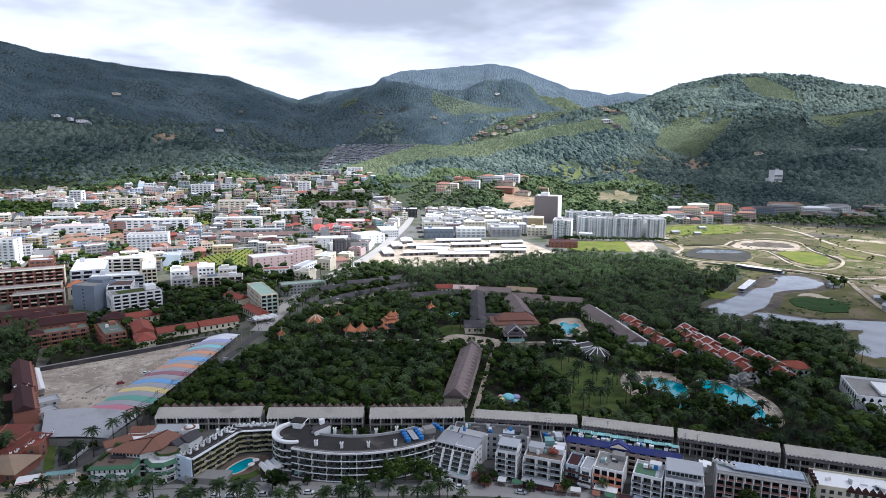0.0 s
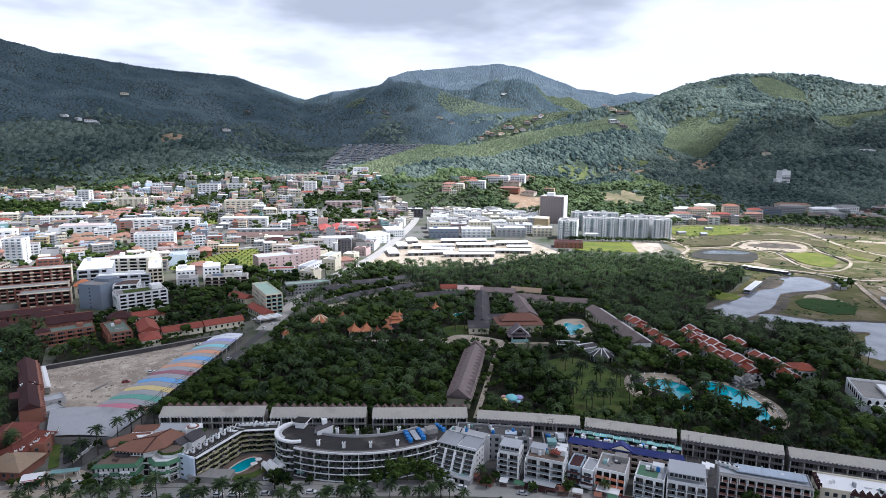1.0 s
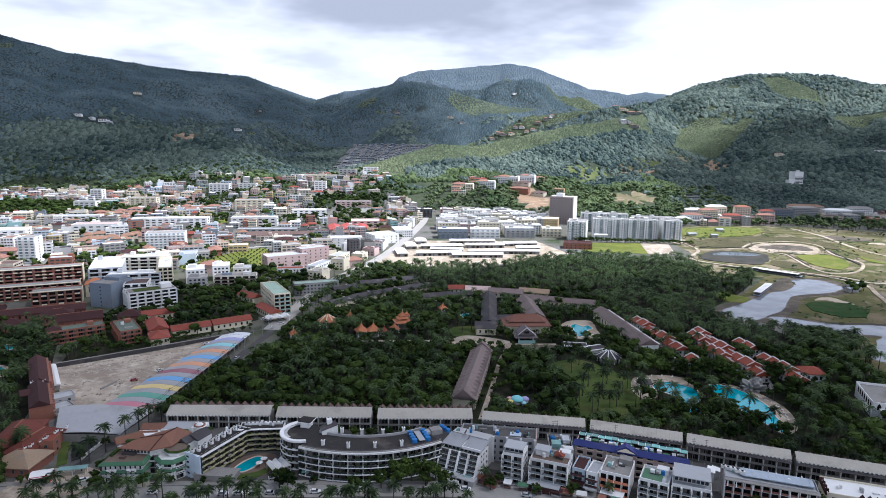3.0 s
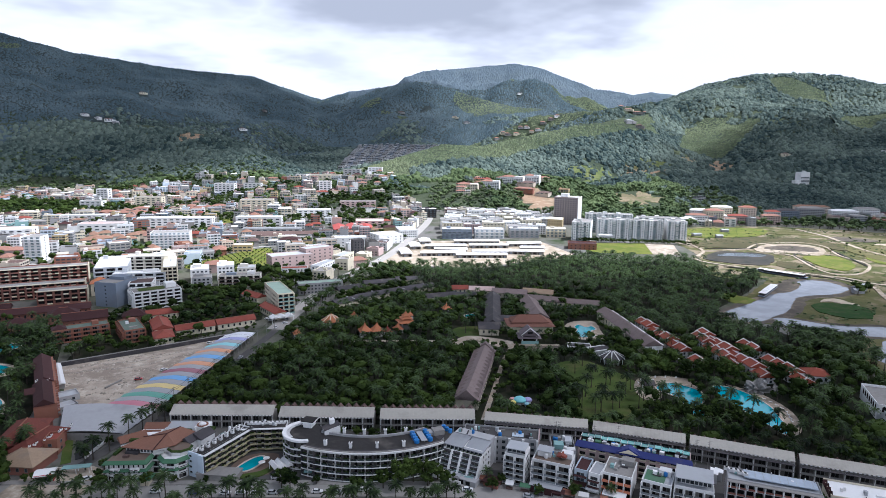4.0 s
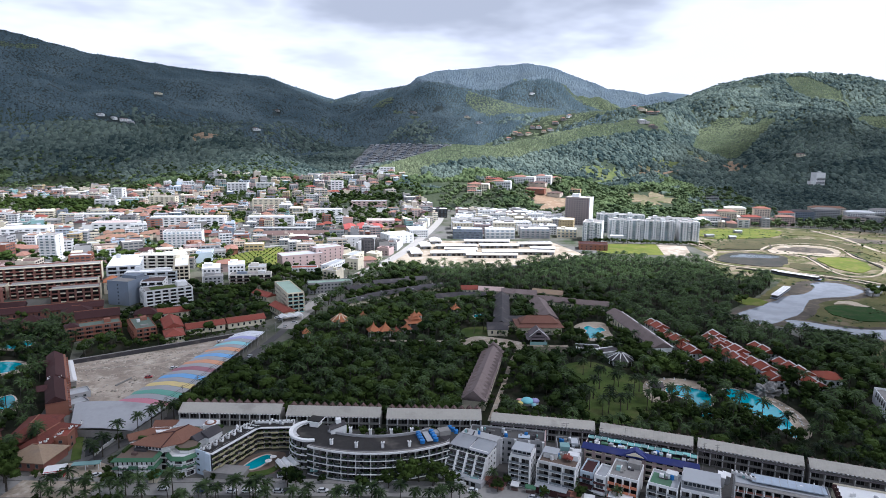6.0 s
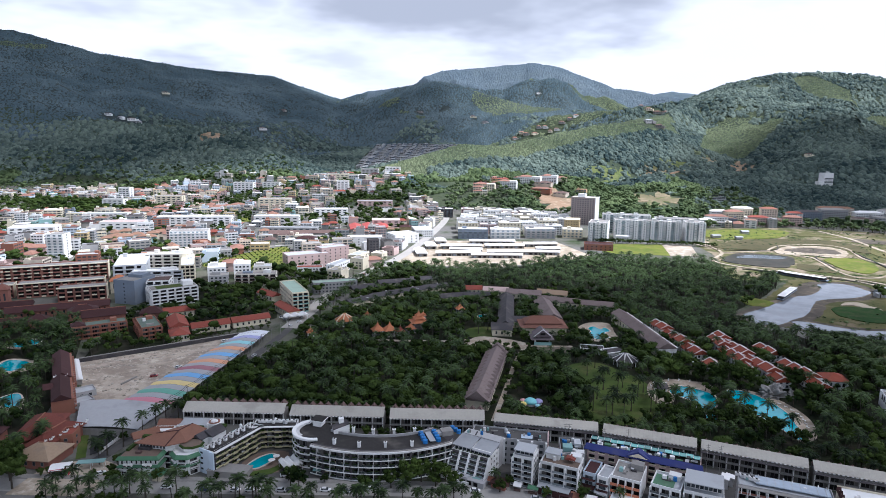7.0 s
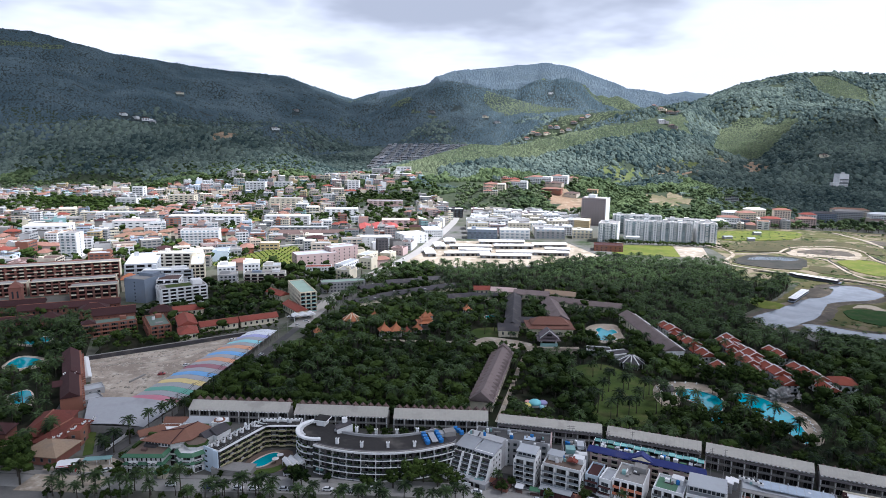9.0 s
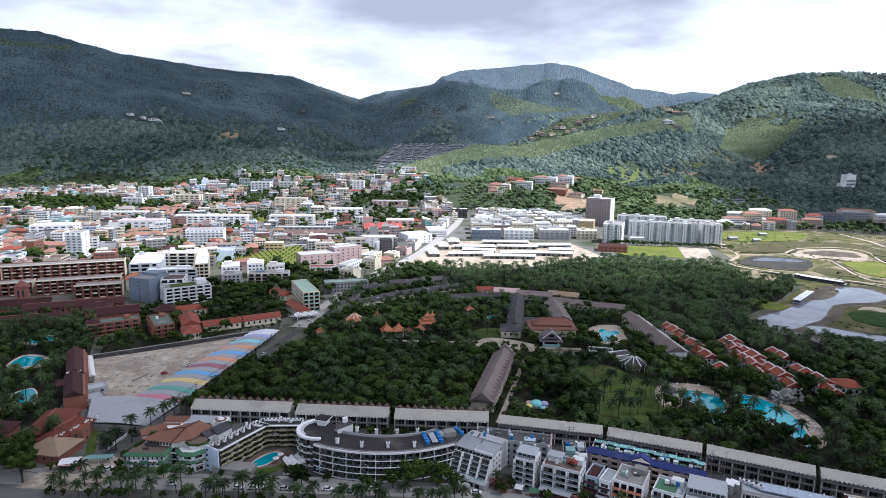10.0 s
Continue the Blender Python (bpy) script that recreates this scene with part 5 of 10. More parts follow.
def leaning_hotel():
    """Storeys that step outwards downwards between leaning white fins."""
    w, d, h, fl, cols = 17.5, 10.0, 9.6, 4, 4
    t = thing("white_hotel", 20.6, 249.6, -28, "white stepped hotel with leaning fins and dark balconies", "hotel", "small hotels on the beach road", 0)
    claim(20.6, 248, 18, 16, -28)
    shell(w, d, h, white, concrete, t)
    st, bay = (h - 2.6) / fl, w / cols
    for k in range(fl):
        z, out = 2.6 + k * st, 0.5 + (fl - 1 - k) * 1.05
        box("storey", w, out + 0.1, st - 0.2, slate_tile, t, 0, -d / 2 - out / 2, z)
        box("balcony_slab", w, out + 1.3, 0.2, white, t, 0, -d / 2 - (out + 1.3) / 2, z - 0.2)
        for c in range(cols):
            x = -w / 2 + (c + 0.5) * bay
            put("window", pane(bay * 0.75, st - 0.45, shade_black), t, x, -d / 2 - out, z)
            box("balcony_rail", bay - 0.9, 0.08, 0.7, clear_rail, t, x, -d / 2 - out - 1.2, z)
            box("balcony_plant", 1.0, 0.4, 0.5, plant_green, t, x - 0.8 + (c + k) % 3 * 0.7, -d / 2 - out - 0.8, z + 0.2)
    for c in range(cols + 1):
        x, th = -w / 2 + c * bay, 0.8 if c % cols else 0.4
        y0, y1 = -d / 2 - 5.6, -d / 2 - 1.0
        v = [(x - th / 2, y0, 2.0), (x + th / 2, y0, 2.0), (x + th / 2, -d / 2, 2.0), (x - th / 2, -d / 2, 2.0), (x - th / 2, y1, h + 0.2), (x + th / 2, y1, h + 0.2), (x + th / 2, -d / 2, h + 0.2), (x - th / 2, -d / 2, h + 0.2)]
        mesh_ob("leaning_fin", v, BOX_F, white, t)
    mesh_ob("penthouse", box_verts(w - 0.8, 6.5, 2.2, 0, 0.2, h - 0.7), BOX_F, white, t)
    for i in range(9):
        put("window", pane(1.5, 1.5), t, -w / 2 + 1.3 + i * 1.86, -3.05, h - 0.5)
        box("balcony_plant", 0.9, 0.6, 0.7, plant_green, t, -w / 2 + 1.3 + i * 1.86, -4.4, h - 0.6)
    for x0, x1, dz in ((-w / 2 - 0.4, -0.3, 0.0), (0.1, w / 2 + 0.4, -0.25)):
        v = [(x0, -4.2, h + 1.3 + dz), (x1, -4.2, h + 1.3 + dz), (x1, 5.2, h + 2.4 + dz), (x0, 5.2, h + 2.4 + dz)]
        mesh_ob("roof_canopy", v + [(a, b, c + 0.25) for a, b, c in v], BOX_F, grey_roof, t)
    windows(t, w, d, "right", 3, 3, 3.2, 2.4, 0.6, 0.9)
    box("podium", 19, 8, 2.4, grey, t, 0.5, -9.0, 0)
    box("podium_roof", 12, 6.5, 0.25, grey_roof, t, -3.6, -9.4, 2.6)
    box("terrace_wall", 13, 0.4, 1.4, white, t, -3, -13.4, 0)
    for i in range(6):
        put("shopfront", pane(2.0, 1.9, shade_black), t, -8 + i * 2.9, -13.0, 0.2)
    box("rear_wing", 17, 5, 12.5, grey, t, 0, 7.6, 0)


leaning_hotel()
pergola = thing("tiled_shop", 30.5, 236.0, -28, "low shop under a dark brown tiled roof", "shop", z=0)
box("wall", 6, 5, 2.6, brick_render, pergola)
hip("roof", 6, 5, 2.6, 1.5, maroon_tile, pergola, 0.7)
claim(30.5, 236, 6, 5, -28)
white_hotel(41, 241, 8.5, 9, -22, 5, 2, 13.2, "narrow white five-storey hotel with a pale flat canopy")
h3 = white_hotel(55.5, 238, 15.5, 10, -23, 4, 3, 11.8, "white hotel with three columns of balconies and roof terrace", cap_h=0)
box("roof_house", 5.5, 4.5, 2.6, white, h3, -3.8, 1.5, 11.1)
box("roof_canopy", 6.4, 5.4, 0.2, grey_roof, h3, -3.8, 1.3, 13.7)
box("terrace_floor", 14.5, 9.2, 0.1, pool_deck, h3, 0, 0, 11.1)
box("roof_house", 4.5, 3.5, 2.4, white, h3, 5.0, 2.8, 11.1)
gable("terrace_roof", 3.4, 3.0, 12.8, 0.9, red_tile, h3, 0.3, 3.4, 0.5, "y")
box("ground_roof", 13, 4.5, 0.2, grey_roof, h3, -1.0, -8.2, 3.1)
box("shop_front", 12.5, 4.0, 3.0, maroon_tile, h3, -1.0, -8.2, 0)
for x, y, w, d, ang, h, wm, rm, lab in (
        (68.5, 239.5, 5.2, 11, -27, 8.0, pale_blue, maroon_tile, "narrow shophouse with a blue edge and maroon awnings"),
        (73.0, 235.0, 4.6, 10, -30, 8.6, white, grey_roof, "narrow white shophouse with dark glass front")):
    b = house(x, y, w, d, ang, h, wm, rm, lab, "shophouse", "shophouse", "shophouses", 3, 2, 2)
    for k in range(2):
        box("awning", w, 1.4, 0.2, maroon_tile, b, 0, -d / 2 - 0.7, 2.6 + k * 2.6)
    box("shop_roof", w + 0.4, 3.2, 0.2, rm, b, 0, -d / 2 - 1.6, 2.4)
pe = thing("peach_hotel", 82, 234.5, -26, "peach and white hotel with a bare flat roof terrace", "hotel", z=0)
claim(82, 234.5, 11.5, 14, -26)
shell(11.5, 14, 9.4, white, concrete, pe)
balconies(pe, 11.5, 14, "front", 4, 3, 0.6, 2.8, peach := mat("peach_paint", (0.56, 0.21, 0.12), 0.75, 0.08, 0.5, 0.2), peach, 1.6, True, 0.9, shade_black, fin_mat=white)
box("roof_house", 5, 4, 2.4, concrete, pe, 2.4, 4.5, 8.7)
box("forecourt_canopy", 9, 5, 0.25, white_roof, pe, 0, -10.5, 3.0)
for x in (-4, 0, 4):
    box("canopy_post", 0.2, 0.2, 3.0, white, pe, x, -12.6, 0)
gh = white_hotel(94.5, 225.5, 11, 11.5, -28, 4, 3, 10.8, "white hotel with a green artificial lawn on its roof", cap_h=0)
box("roof_lawn", 7.5, 9, 0.12, green_trim, gh, -1.2, -0.5, 10.1, 0, "green artificial turf roof terrace")
box("roof_house", 4.5, 3.5, 2.2, white, gh, 2.0, 3.2, 10.1)
white_hotel(106.5, 221, 14, 13, -22, 4, 4, 11.5, "white hotel under a broad pale roof canopy", cap_h=3.6, cap=grey_roof)
dk = house(36, 259.5, 33, 10, -10, 12.0, grey, asphalt, "old grey hotel with a stained flat roof and pinkish end wall", "hotel", "old_hotel", floors=4, front=10, sides=2)
box("end_wall", 0.5, 10.4, 12.4, pink, dk, 16.7, 0, 0)
box("roof_sheet", 5.0, 3.5, 0.15, pale_blue, dk, 7.5, -1.0, 11.5)
for i in range(6):
    box("buttress", 1.0, 1.6, 11.8, white, dk, -14 + i * 6.0, -5.2, 0)


# ---- the pink hotel with the blue roof edge ----
def pink_hotel():
    x, y, w, d, ang, h = 91, 246.5, 45, 9.5, -22.5, 12.0
    t = thing("pink_hotel", x, y, ang, "pink hotel with a deep blue roof edge and gable", "hotel", z=0)
    claim(x, y, w, d, ang)
    shell(w, d, h - 0.5, pink, dark_roof, t)
    blue = mat("deep_blue_tile", (0.035, 0.045, 0.16), 0.6, 0.15, 1.0, 0.2)
    v = [(-w / 2 - 1.2, -d / 2 - 1.6, h - 1.3), (w / 2 + 1.2, -d / 2 - 1.6, h - 1.3), (w / 2 + 0.6, -d / 2 + 0.4, h + 0.6), (-w / 2 - 0.6, -d / 2 + 0.4, h + 0.6)]
    v += [(a, b, c - 0.3) for a, b, c in v]
    mesh_ob("roof_edge", v, [(0, 1, 2, 3), (4, 5, 1, 0), (7, 6, 5, 4), (3, 2, 6, 7), (0, 3, 7, 4), (1, 5, 6, 2)], blue, t, "deep blue sloping roof edge")
    gable("gable_roof", 9, 3.6, h - 0.6, 2.6, blue, t, 0.2, -1.5, -d / 2 + 0.2, "y")
    mesh_ob("gable_front", [(-5.2, -6.75, h - 0.6), (2.2, -6.75, h - 0.6), (-1.5, -6.75, h + 1.2), (-5.2, -6.6, h - 0.6), (2.2, -6.6, h - 0.6), (-1.5, -6.6, h + 1.2)], [(0, 1, 2), (5, 4, 3), (0, 3, 4, 1), (1, 4, 5, 2), (2, 5, 3, 0)], cream, t)
    for k in range(4):
        for i in range(11):
            xx = -w / 2 + (i + 0.5) * w / 11
            put("window", pane(2.4, 1.5, shade_black), t, xx, -d / 2, 1.0 + k * 2.7)
            box("window_ledge", 2.8, 0.7, 0.35, cream, t, xx, -d / 2 - 0.3, 0.75 + k * 2.7)
    teal_glass = glass_mat("teal_roof_glass", (0.05, 0.15, 0.14), 0.2)
    for i in range(16):
        box("roof_glazing", 2.6, 2.8, 0.25, teal_glass, t, -w / 2 + 1.6 + i * 2.78, 2.7, h - 0.2 + 0.15 * (i % 3))
        box("glazing_bar", 0.15, 3.2, 0.5, white, t, -w / 2 + 0.3 + i * 2.78, 2.7, h - 0.2)
    for i in range(15):
        box("roof_planter", 1.2 + (i * 7 % 5) * 0.35, 1.0 + (i * 3 % 4) * 0.5, 0.5 + (i * 5 % 4) * 0.35, (teal, white, green_trim, grey_roof, glass)[i % 5], t, -w / 2 + 2 + i * 2.9, -1.2, h - 1.0)
        box("roof_rail", 2.6, 0.1, 1.1, glass, t, -w / 2 + 2 + i * 2.9, d / 2 - 0.3, h - 0.6)
    return t


pink_hotel()
tr = house(62, 252.5, 10, 14, -5, 10.5, grey, dark_roof, "cluttered rooftop with teal sheds beside a hotel", "building", "roof_block", floors=3, front=3, sides=3)
box("roof_house", 4, 4, 2.0, teal, tr, -2, -3, 9.8)
box("roof_house", 3, 5, 1.6, grey_roof, tr, 2.6, 2, 9.8)
gable("skylight", 3.5, 2.2, 10.0, 1.0, white_roof, tr, 0.0, 3.0, -4.5, "x")
sk = thing("grey_hotel", 136.5, 220.5, -21, "grey hotel with a sky-blue sheet roof and red lintels", "hotel", z=0)
claim(136.5, 220.5, 32, 9, -21)
shell(32, 9.5, 12.0, grey, grey_roof, sk)
box("roof_sheet", 25, 6.0, 0.4, mat("weathered_blue_sheet", (0.36, 0.42, 0.49), 0.5, 0.2, 0.5, 0.5, dirt=(0.24, 0.27, 0.31)), sk, 2.5, 0.8, 12.0, 0, "sky-blue metal roof sheet")
for i in range(9):
    box("roof_seam", 0.15, 6.2, 0.1, grey_roof, sk, -8.8 + i * 2.8, 0.8, 12.4)
balconies(sk, 32, 9.5, "front", 10, 4, 0.8, 2.75, grey, brick_render, 1.5, True, 0.7, shade_black, fin_mat=white)
box("eave_shelf", 32.5, 2.2, 0.3, concrete, sk, 0, -5.6, 11.4)
for i in range(11):
    box("service_pipe", 0.3, 1.0 + (i * 5 % 3) * 0.5, 0.5 + (i * 7 % 4) * 0.3, (white, concrete, grey_roof)[i % 3], sk, -14.5 + i * 2.9, 4.0, 11.4)
    box("column", 0.35, 0.4, 2.4, white, sk, -15 + i * 3.0, -6.2, 9.0)
for i in range(5):
    ac_unit(122.5 + i * 1.2, 229 - i * 1.4, 12.0 if i > 1 else 11.5, -21)
rg = thing("red_gabled_house", 170.5, 216, -20, "white roofed building with a row of dark red gables", "building", z=0)
claim(170.5, 216, 26, 13, -20)
shell(27, 13, 9.5, cream, white_roof, rg)
for i in range(7):
    gable("gable", 3.0, 1.2, 8.6, 2.2, maroon_tile, rg, 0.1, -2.0 + i * 2.4, -6.6, "y")
    gable("end_gable", 2.6, 1.2, 8.6, 1.8, maroon_tile, rg, 0.1, -13.4, -4.8 + (i % 4) * 2.8, "y", 90)
windows(rg, 27, 13, "front", 9, 3, 1.0, 2.7, 1.5, 1.6)


# ---- clutter on the flat roofs ----
def roof_clutter(x, y, w, d, ang, z, n, seed):
    """Boxes, ducts, tanks and sheds of tin standing about on a flat roof."""
    q = random.Random(seed)
    r = radians(ang)
    for i in range(n):
        lx, ly = q.uniform(-w / 2 + 1.2, w / 2 - 1.2), q.uniform(-d / 2 + 1.2, d / 2 - 1.2)
        px, py = x + lx * cos(r) - ly * sin(r), y + lx * sin(r) + ly * cos(r)
        k = q.random()
        if k < 0.25:
            tank(px, py, z, q.choice((0.6, 0.8)), q.choice((1.3, 1.7)), q.choice((blue_plastic, white, grey_roof)), "round water tank on a flat roof")
            continue
        t = thing("roof_unit", px, py, ang + q.choice((0, 90)), q.choice(("grey metal service box on a flat roof", "weathered duct housing on a flat roof", "small tin shed on a flat roof")), "roof unit", "roof clutter", z)
        bw, bd, bh = q.choice(((1.2, 0.8, 0.9), (2.4, 0.7, 0.6), (1.6, 1.4, 1.6), (0.9, 0.9, 1.2), (3.2, 0.5, 0.4)))
        box("casing", bw, bd, bh, q.choice((white, grey_roof, concrete, teal, slate_tile)), t)


for x, y, w, d, a, z, n, sd in ((36, 259.5, 30, 8, -10, 11.3, 16, 1), (55.5, 239, 13, 7, -23, 11.2, 9, 2), (82, 236, 9, 10, -26, 8.7, 8, 3), (91, 246.5, 42, 6, -22.5, 10.8, 24, 4), (62, 252.5, 9, 12, -5, 9.8, 12, 5), (94.5, 227, 9, 6, -28, 10.2, 6, 6), (-88, 255, 5, 24, -16, 9.8, 8, 7), (-68, 269, 16, 5, -1, 9.8, 7, 8), (170.5, 216, 22, 9, -20, 8.8, 10, 9), (106.5, 224, 11, 5, -22, 10.8, 5, 10), (21.5, 254, 14, 4, -16, 14.0, 4, 11), (136, 222, 27, 3, -21, 11.3, 7, 12)):
    roof_clutter(x, y, w, d, a, z, n, sd)


# ---- lean-tos, sheds and planting in the yards between the hotels ----
def yard_sheds():
    q = random.Random(31)
    index()
    tints = (grey_roof, maroon_tile, concrete, slate_tile, brown_tile, teal, asphalt, white_roof)
    for i in range(150):
        x = q.uniform(-50, 165)
        y = q.uniform(222, 274) - max(0.0, x - 30) * 0.34
        w, d = q.uniform(2.5, 6.0), q.uniform(2.2, 4.5)
        road = 231 - max(0.0, x - 20) * 0.30
        if y < road + 8 or y > 276 - max(0.0, x - 30) * 0.36 or any(built(x + a, y + b, 0.2) for a in (-w / 2, 0, w / 2) for b in (-d / 2, 0, d / 2)):
            continue
        h = q.uniform(2.4, 5.5)
        t = thing("lean_to", x, y, q.choice((-26, -20, 64)), q.choice(("low tin-roofed shed squeezed between hotels", "small service shed with a sheet roof", "covered yard with a sloping tin roof")), "shed", "sheds between the hotels", 0)
        box("wall", round(w, 1), round(d, 1), round(h, 1), q.choice((concrete, grey, slate_tile, white)), t)
        a, b = w / 2 + 0.4, d / 2 + 0.4
        z0, z1 = h + 0.1, h + 0.7
        v = [(-a, -b, z0), (a, -b, z0), (a, b, z1), (-a, b, z1)]
        mesh_ob("roof", v + [(p[0], p[1], p[2] + 0.12) for p in v], BOX_F, q.choice(tints), t)
        claim(x, y, w, d, 0, 0.2)




# ---- awnings and stalls along the pavement ----
def stalls():
    q = random.Random(12)
    cloth = (white, maroon_tile, teal, green_trim, blue_grey, cream, terracotta)
    for i in range(34):
        x = -46 + i * 5.6 + q.uniform(-1, 1)
        y = 241.5 - max(0.0, x - 12) * 0.315 + q.uniform(-0.8, 0.8)
        if x < 8 and q.random() < 0.6:
            continue
        w, d = q.uniform(3.0, 5.2), q.uniform(2.0, 3.2)
        t = thing("awning_stall", x, y, -3 if x < 12 else -18, "street stall under a sloping cloth awning", "stall", "stalls along the road", 0)
        v = [(-w / 2, -d / 2, 2.3), (w / 2, -d / 2, 2.3), (w / 2, d / 2, 3.0), (-w / 2, d / 2, 3.0)]
        mesh_ob("awning", v + [(a, b, c + 0.08) for a, b, c in v], BOX_F, q.choice(cloth), t)
        box("counter", round(w * 0.8, 1), 0.8, 1.0, q.choice((slate_tile, brown_tile, concrete)), t, 0, -d / 2 + 0.8, 0)
        for sx in (-1, 1):
            box("post", 0.1, 0.1, 2.3, concrete, t, sx * (w / 2 - 0.1), -d / 2 + 0.1, 0)
        claim(x, y, w, d, 0, 0.3)


stalls()

# ---- the building lot and the striped market ----
lot_earth = ground_mat("lot_earth", [(0.42, 0.36, 0.29), (0.27, 0.225, 0.18), (0.52, 0.46, 0.38)], (0.035, 0.12, 0.9), edges=((0.42, 0.58), (0.5, 0.7)), bump=0.3)
sheet("building_lot", [(-222, 365), (-172, 398), (-141, 424), (-136, 418), (-154, 325), (-160, 300), (-180, 297), (-197, 327)], 0.25, lot_earth, "bare pale earth building lot with wheel tracks", "ground")
bw = thing("boundary_wall", -180.5, 395, 34.8, "long concrete boundary wall with a pale coping", "wall", z=0)
box("wall", 104, 0.5, 2.6, slate_tile, bw)
box("coping", 104, 0.9, 0.35, concrete, bw, 0, 0, 2.6)
sh = thing("long_shed", -211.5, 347, -56, "narrow shed with a white sheet roof beside the lot", "shed", z=0)
box("wall", 37, 3.0, 3.2, concrete, sh)
gable("roof", 37, 3.0, 3.2, 0.7, white_roof, sh, 0.5, along="x")
claim(-211.5, 347, 37, 3, -56)
for x, y, a, c in ((-176, 338, 75, concrete), (-154, 349, 80, bark)):
    p = thing("rubble_beam", x, y, a, "long pale beam lying on the building lot", "beam", z=0.25)
    box("beam", 12, 0.9, 0.8, c, p)
for x, y, a in ((-190, 318, -50), (-184, 305, -40)):
    house(x, y, 9, 10, a, 3.6, grey, grey_roof, "low grey site shed with a sheet roof", "shed", "site_shed", floors=1, front=2, sides=2)

STRIPES = [("pink", (0.50, 0.20, 0.25)), ("grey", None), ("green", (0.14, 0.34, 0.27)), ("grey", None), ("yellow", (0.62, 0.50, 0.22)), ("grey", None), ("blue", (0.17, 0.36, 0.62)), ("grey", None), ("wine", (0.30, 0.13, 0.16)), ("grey", None),
           ("orange", (0.58, 0.30, 0.18)), ("grey", None), ("blue", (0.17, 0.36, 0.62)), ("grey", None), ("orange", (0.60, 0.29, 0.12)), ("grey", None), ("cyan", (0.26, 0.52, 0.56)), ("grey", None), ("lavender", (0.34, 0.35, 0.56)), ("white", (0.62, 0.64, 0.68)), ("white", (0.62, 0.64, 0.68))]


def market():
    t = thing("market_roof", -139, 362, 0, "long market hall roofed in coloured fabric stripes", "market", z=0)
    nl, nr, fl, fr = Vector((-161, 301)), Vector((-133.5, 297)), Vector((-138.5, 419)), Vector((-119.5, 424))
    n = len(STRIPES)
    prof = [(0.0, 4.0), (0.15, 4.6), (0.32, 5.2), (0.44, 5.5), (0.54, 5.5), (0.66, 5.2), (0.82, 4.7), (1.0, 4.0)]
    for i, (colour, rgb) in enumerate(STRIPES):
        m = grey_fabric if rgb is None else mat("fabric_" + colour, rgb, 0.75, 0.10, 0.8, 0.25, dirt=(0.3, 0.29, 0.28))
        v = []
        for s, bulge in ((i / n, 0.0), ((i + 0.5) / n, 0.45), ((i + 0.97) / n, 0.0)):
            a, b = nl.lerp(fl, s), nr.lerp(fr, s)
            for u, z in prof:
                p = a.lerp(b, u)
                v.append((p.x + 139, p.y - 362, z + bulge * (0.4 if rgb is None else 1.0)))
        k = len(prof)
        f = [(r * k + c, r * k + c + 1, (r + 1) * k + c + 1, (r + 1) * k + c) for r in range(2) for c in range(k - 1)]
        mesh_ob("roof_stripe", v, f, m, t, colour + " fabric roof stripe", True)
        for p in (nl.lerp(fl, i / n), nr.lerp(fr, i / n)):
            box("post", 0.3, 0.3, 4.0, concrete, t, p.x + 139, p.y - 362, 0)
    KEEP.append([tuple(nl), tuple(nr), tuple(fr), tuple(fl)])
    g = thing("sheet_roof_hall", -155, 283, 0, "wide market hall under curved grey sheet metal roofing", "market hall", z=0)
    A, B, C, D = Vector((-180, 298)), Vector((-132, 295)), Vector((-137, 271)), Vector((-167, 272))
    bands = 5
    for j in range(bands):
        v, k, m = [], 5, 9
        for r in range(k):
            s = (j + r / (k - 1) * 1.02) / bands
            for c in range(m):
                u = c / (m - 1)
                p = D.lerp(A, s).lerp(C.lerp(B, s), u)
                v.append((p.x + 155, p.y - 283, 4.0 + 0.9 * s + 1.9 * sin(pi * u) ** 0.8 * (0.5 + 0.5 * s) + 0.5 * (r / (k - 1))))
        f = [(r * m + c, r * m + c + 1, (r + 1) * m + c + 1, (r + 1) * m + c) for r in range(k - 1) for c in range(m - 1)]
        mesh_ob("roof_sheet", v, f, fabric_sheet, g, smooth=True)
    q = [D, C, B, A]
    mesh_ob("wall", [(p.x + 155, p.y - 283, z) for z in (0, 3.9) for p in q], [(i, (i + 1) % 4, 4 + (i + 1) % 4, 4 + i) for i in range(4)], concrete, g)
    KEEP.append([tuple(p) for p in (A, B, C, D)])


grey_fabric = mat("fabric_grey", (0.33, 0.335, 0.345), 0.75, 0.10, 0.7, 0.35, dirt=(0.22, 0.21, 0.2))
fabric_sheet = mat("fabric_sheet", (0.37, 0.375, 0.385), 0.7, 0.12, 0.5, 0.45, dirt=(0.17, 0.165, 0.16))
market()
sheet("sports_court", [(-161.8, 275.9), (-146.3, 274.3), (-144.8, 258.5), (-149.9, 254.0)], 0.2, mat("court_asphalt", (0.035, 0.036, 0.038), 0.9, 0.2, 0.6, 0.3), "dark asphalt court behind a fence", "paving")
sheet("court_lawn", [(-167.8, 277), (-163.1, 276.5), (-150.6, 252), (-154, 250)], 0.18, lawn, "strip of green lawn beside the court", "lawn")
cw = thing("court_wall", -145.4, 264, 84.5, "low white wall beside the dark court", "wall", z=0)
box("wall", 18, 0.4, 1.6, white, cw)

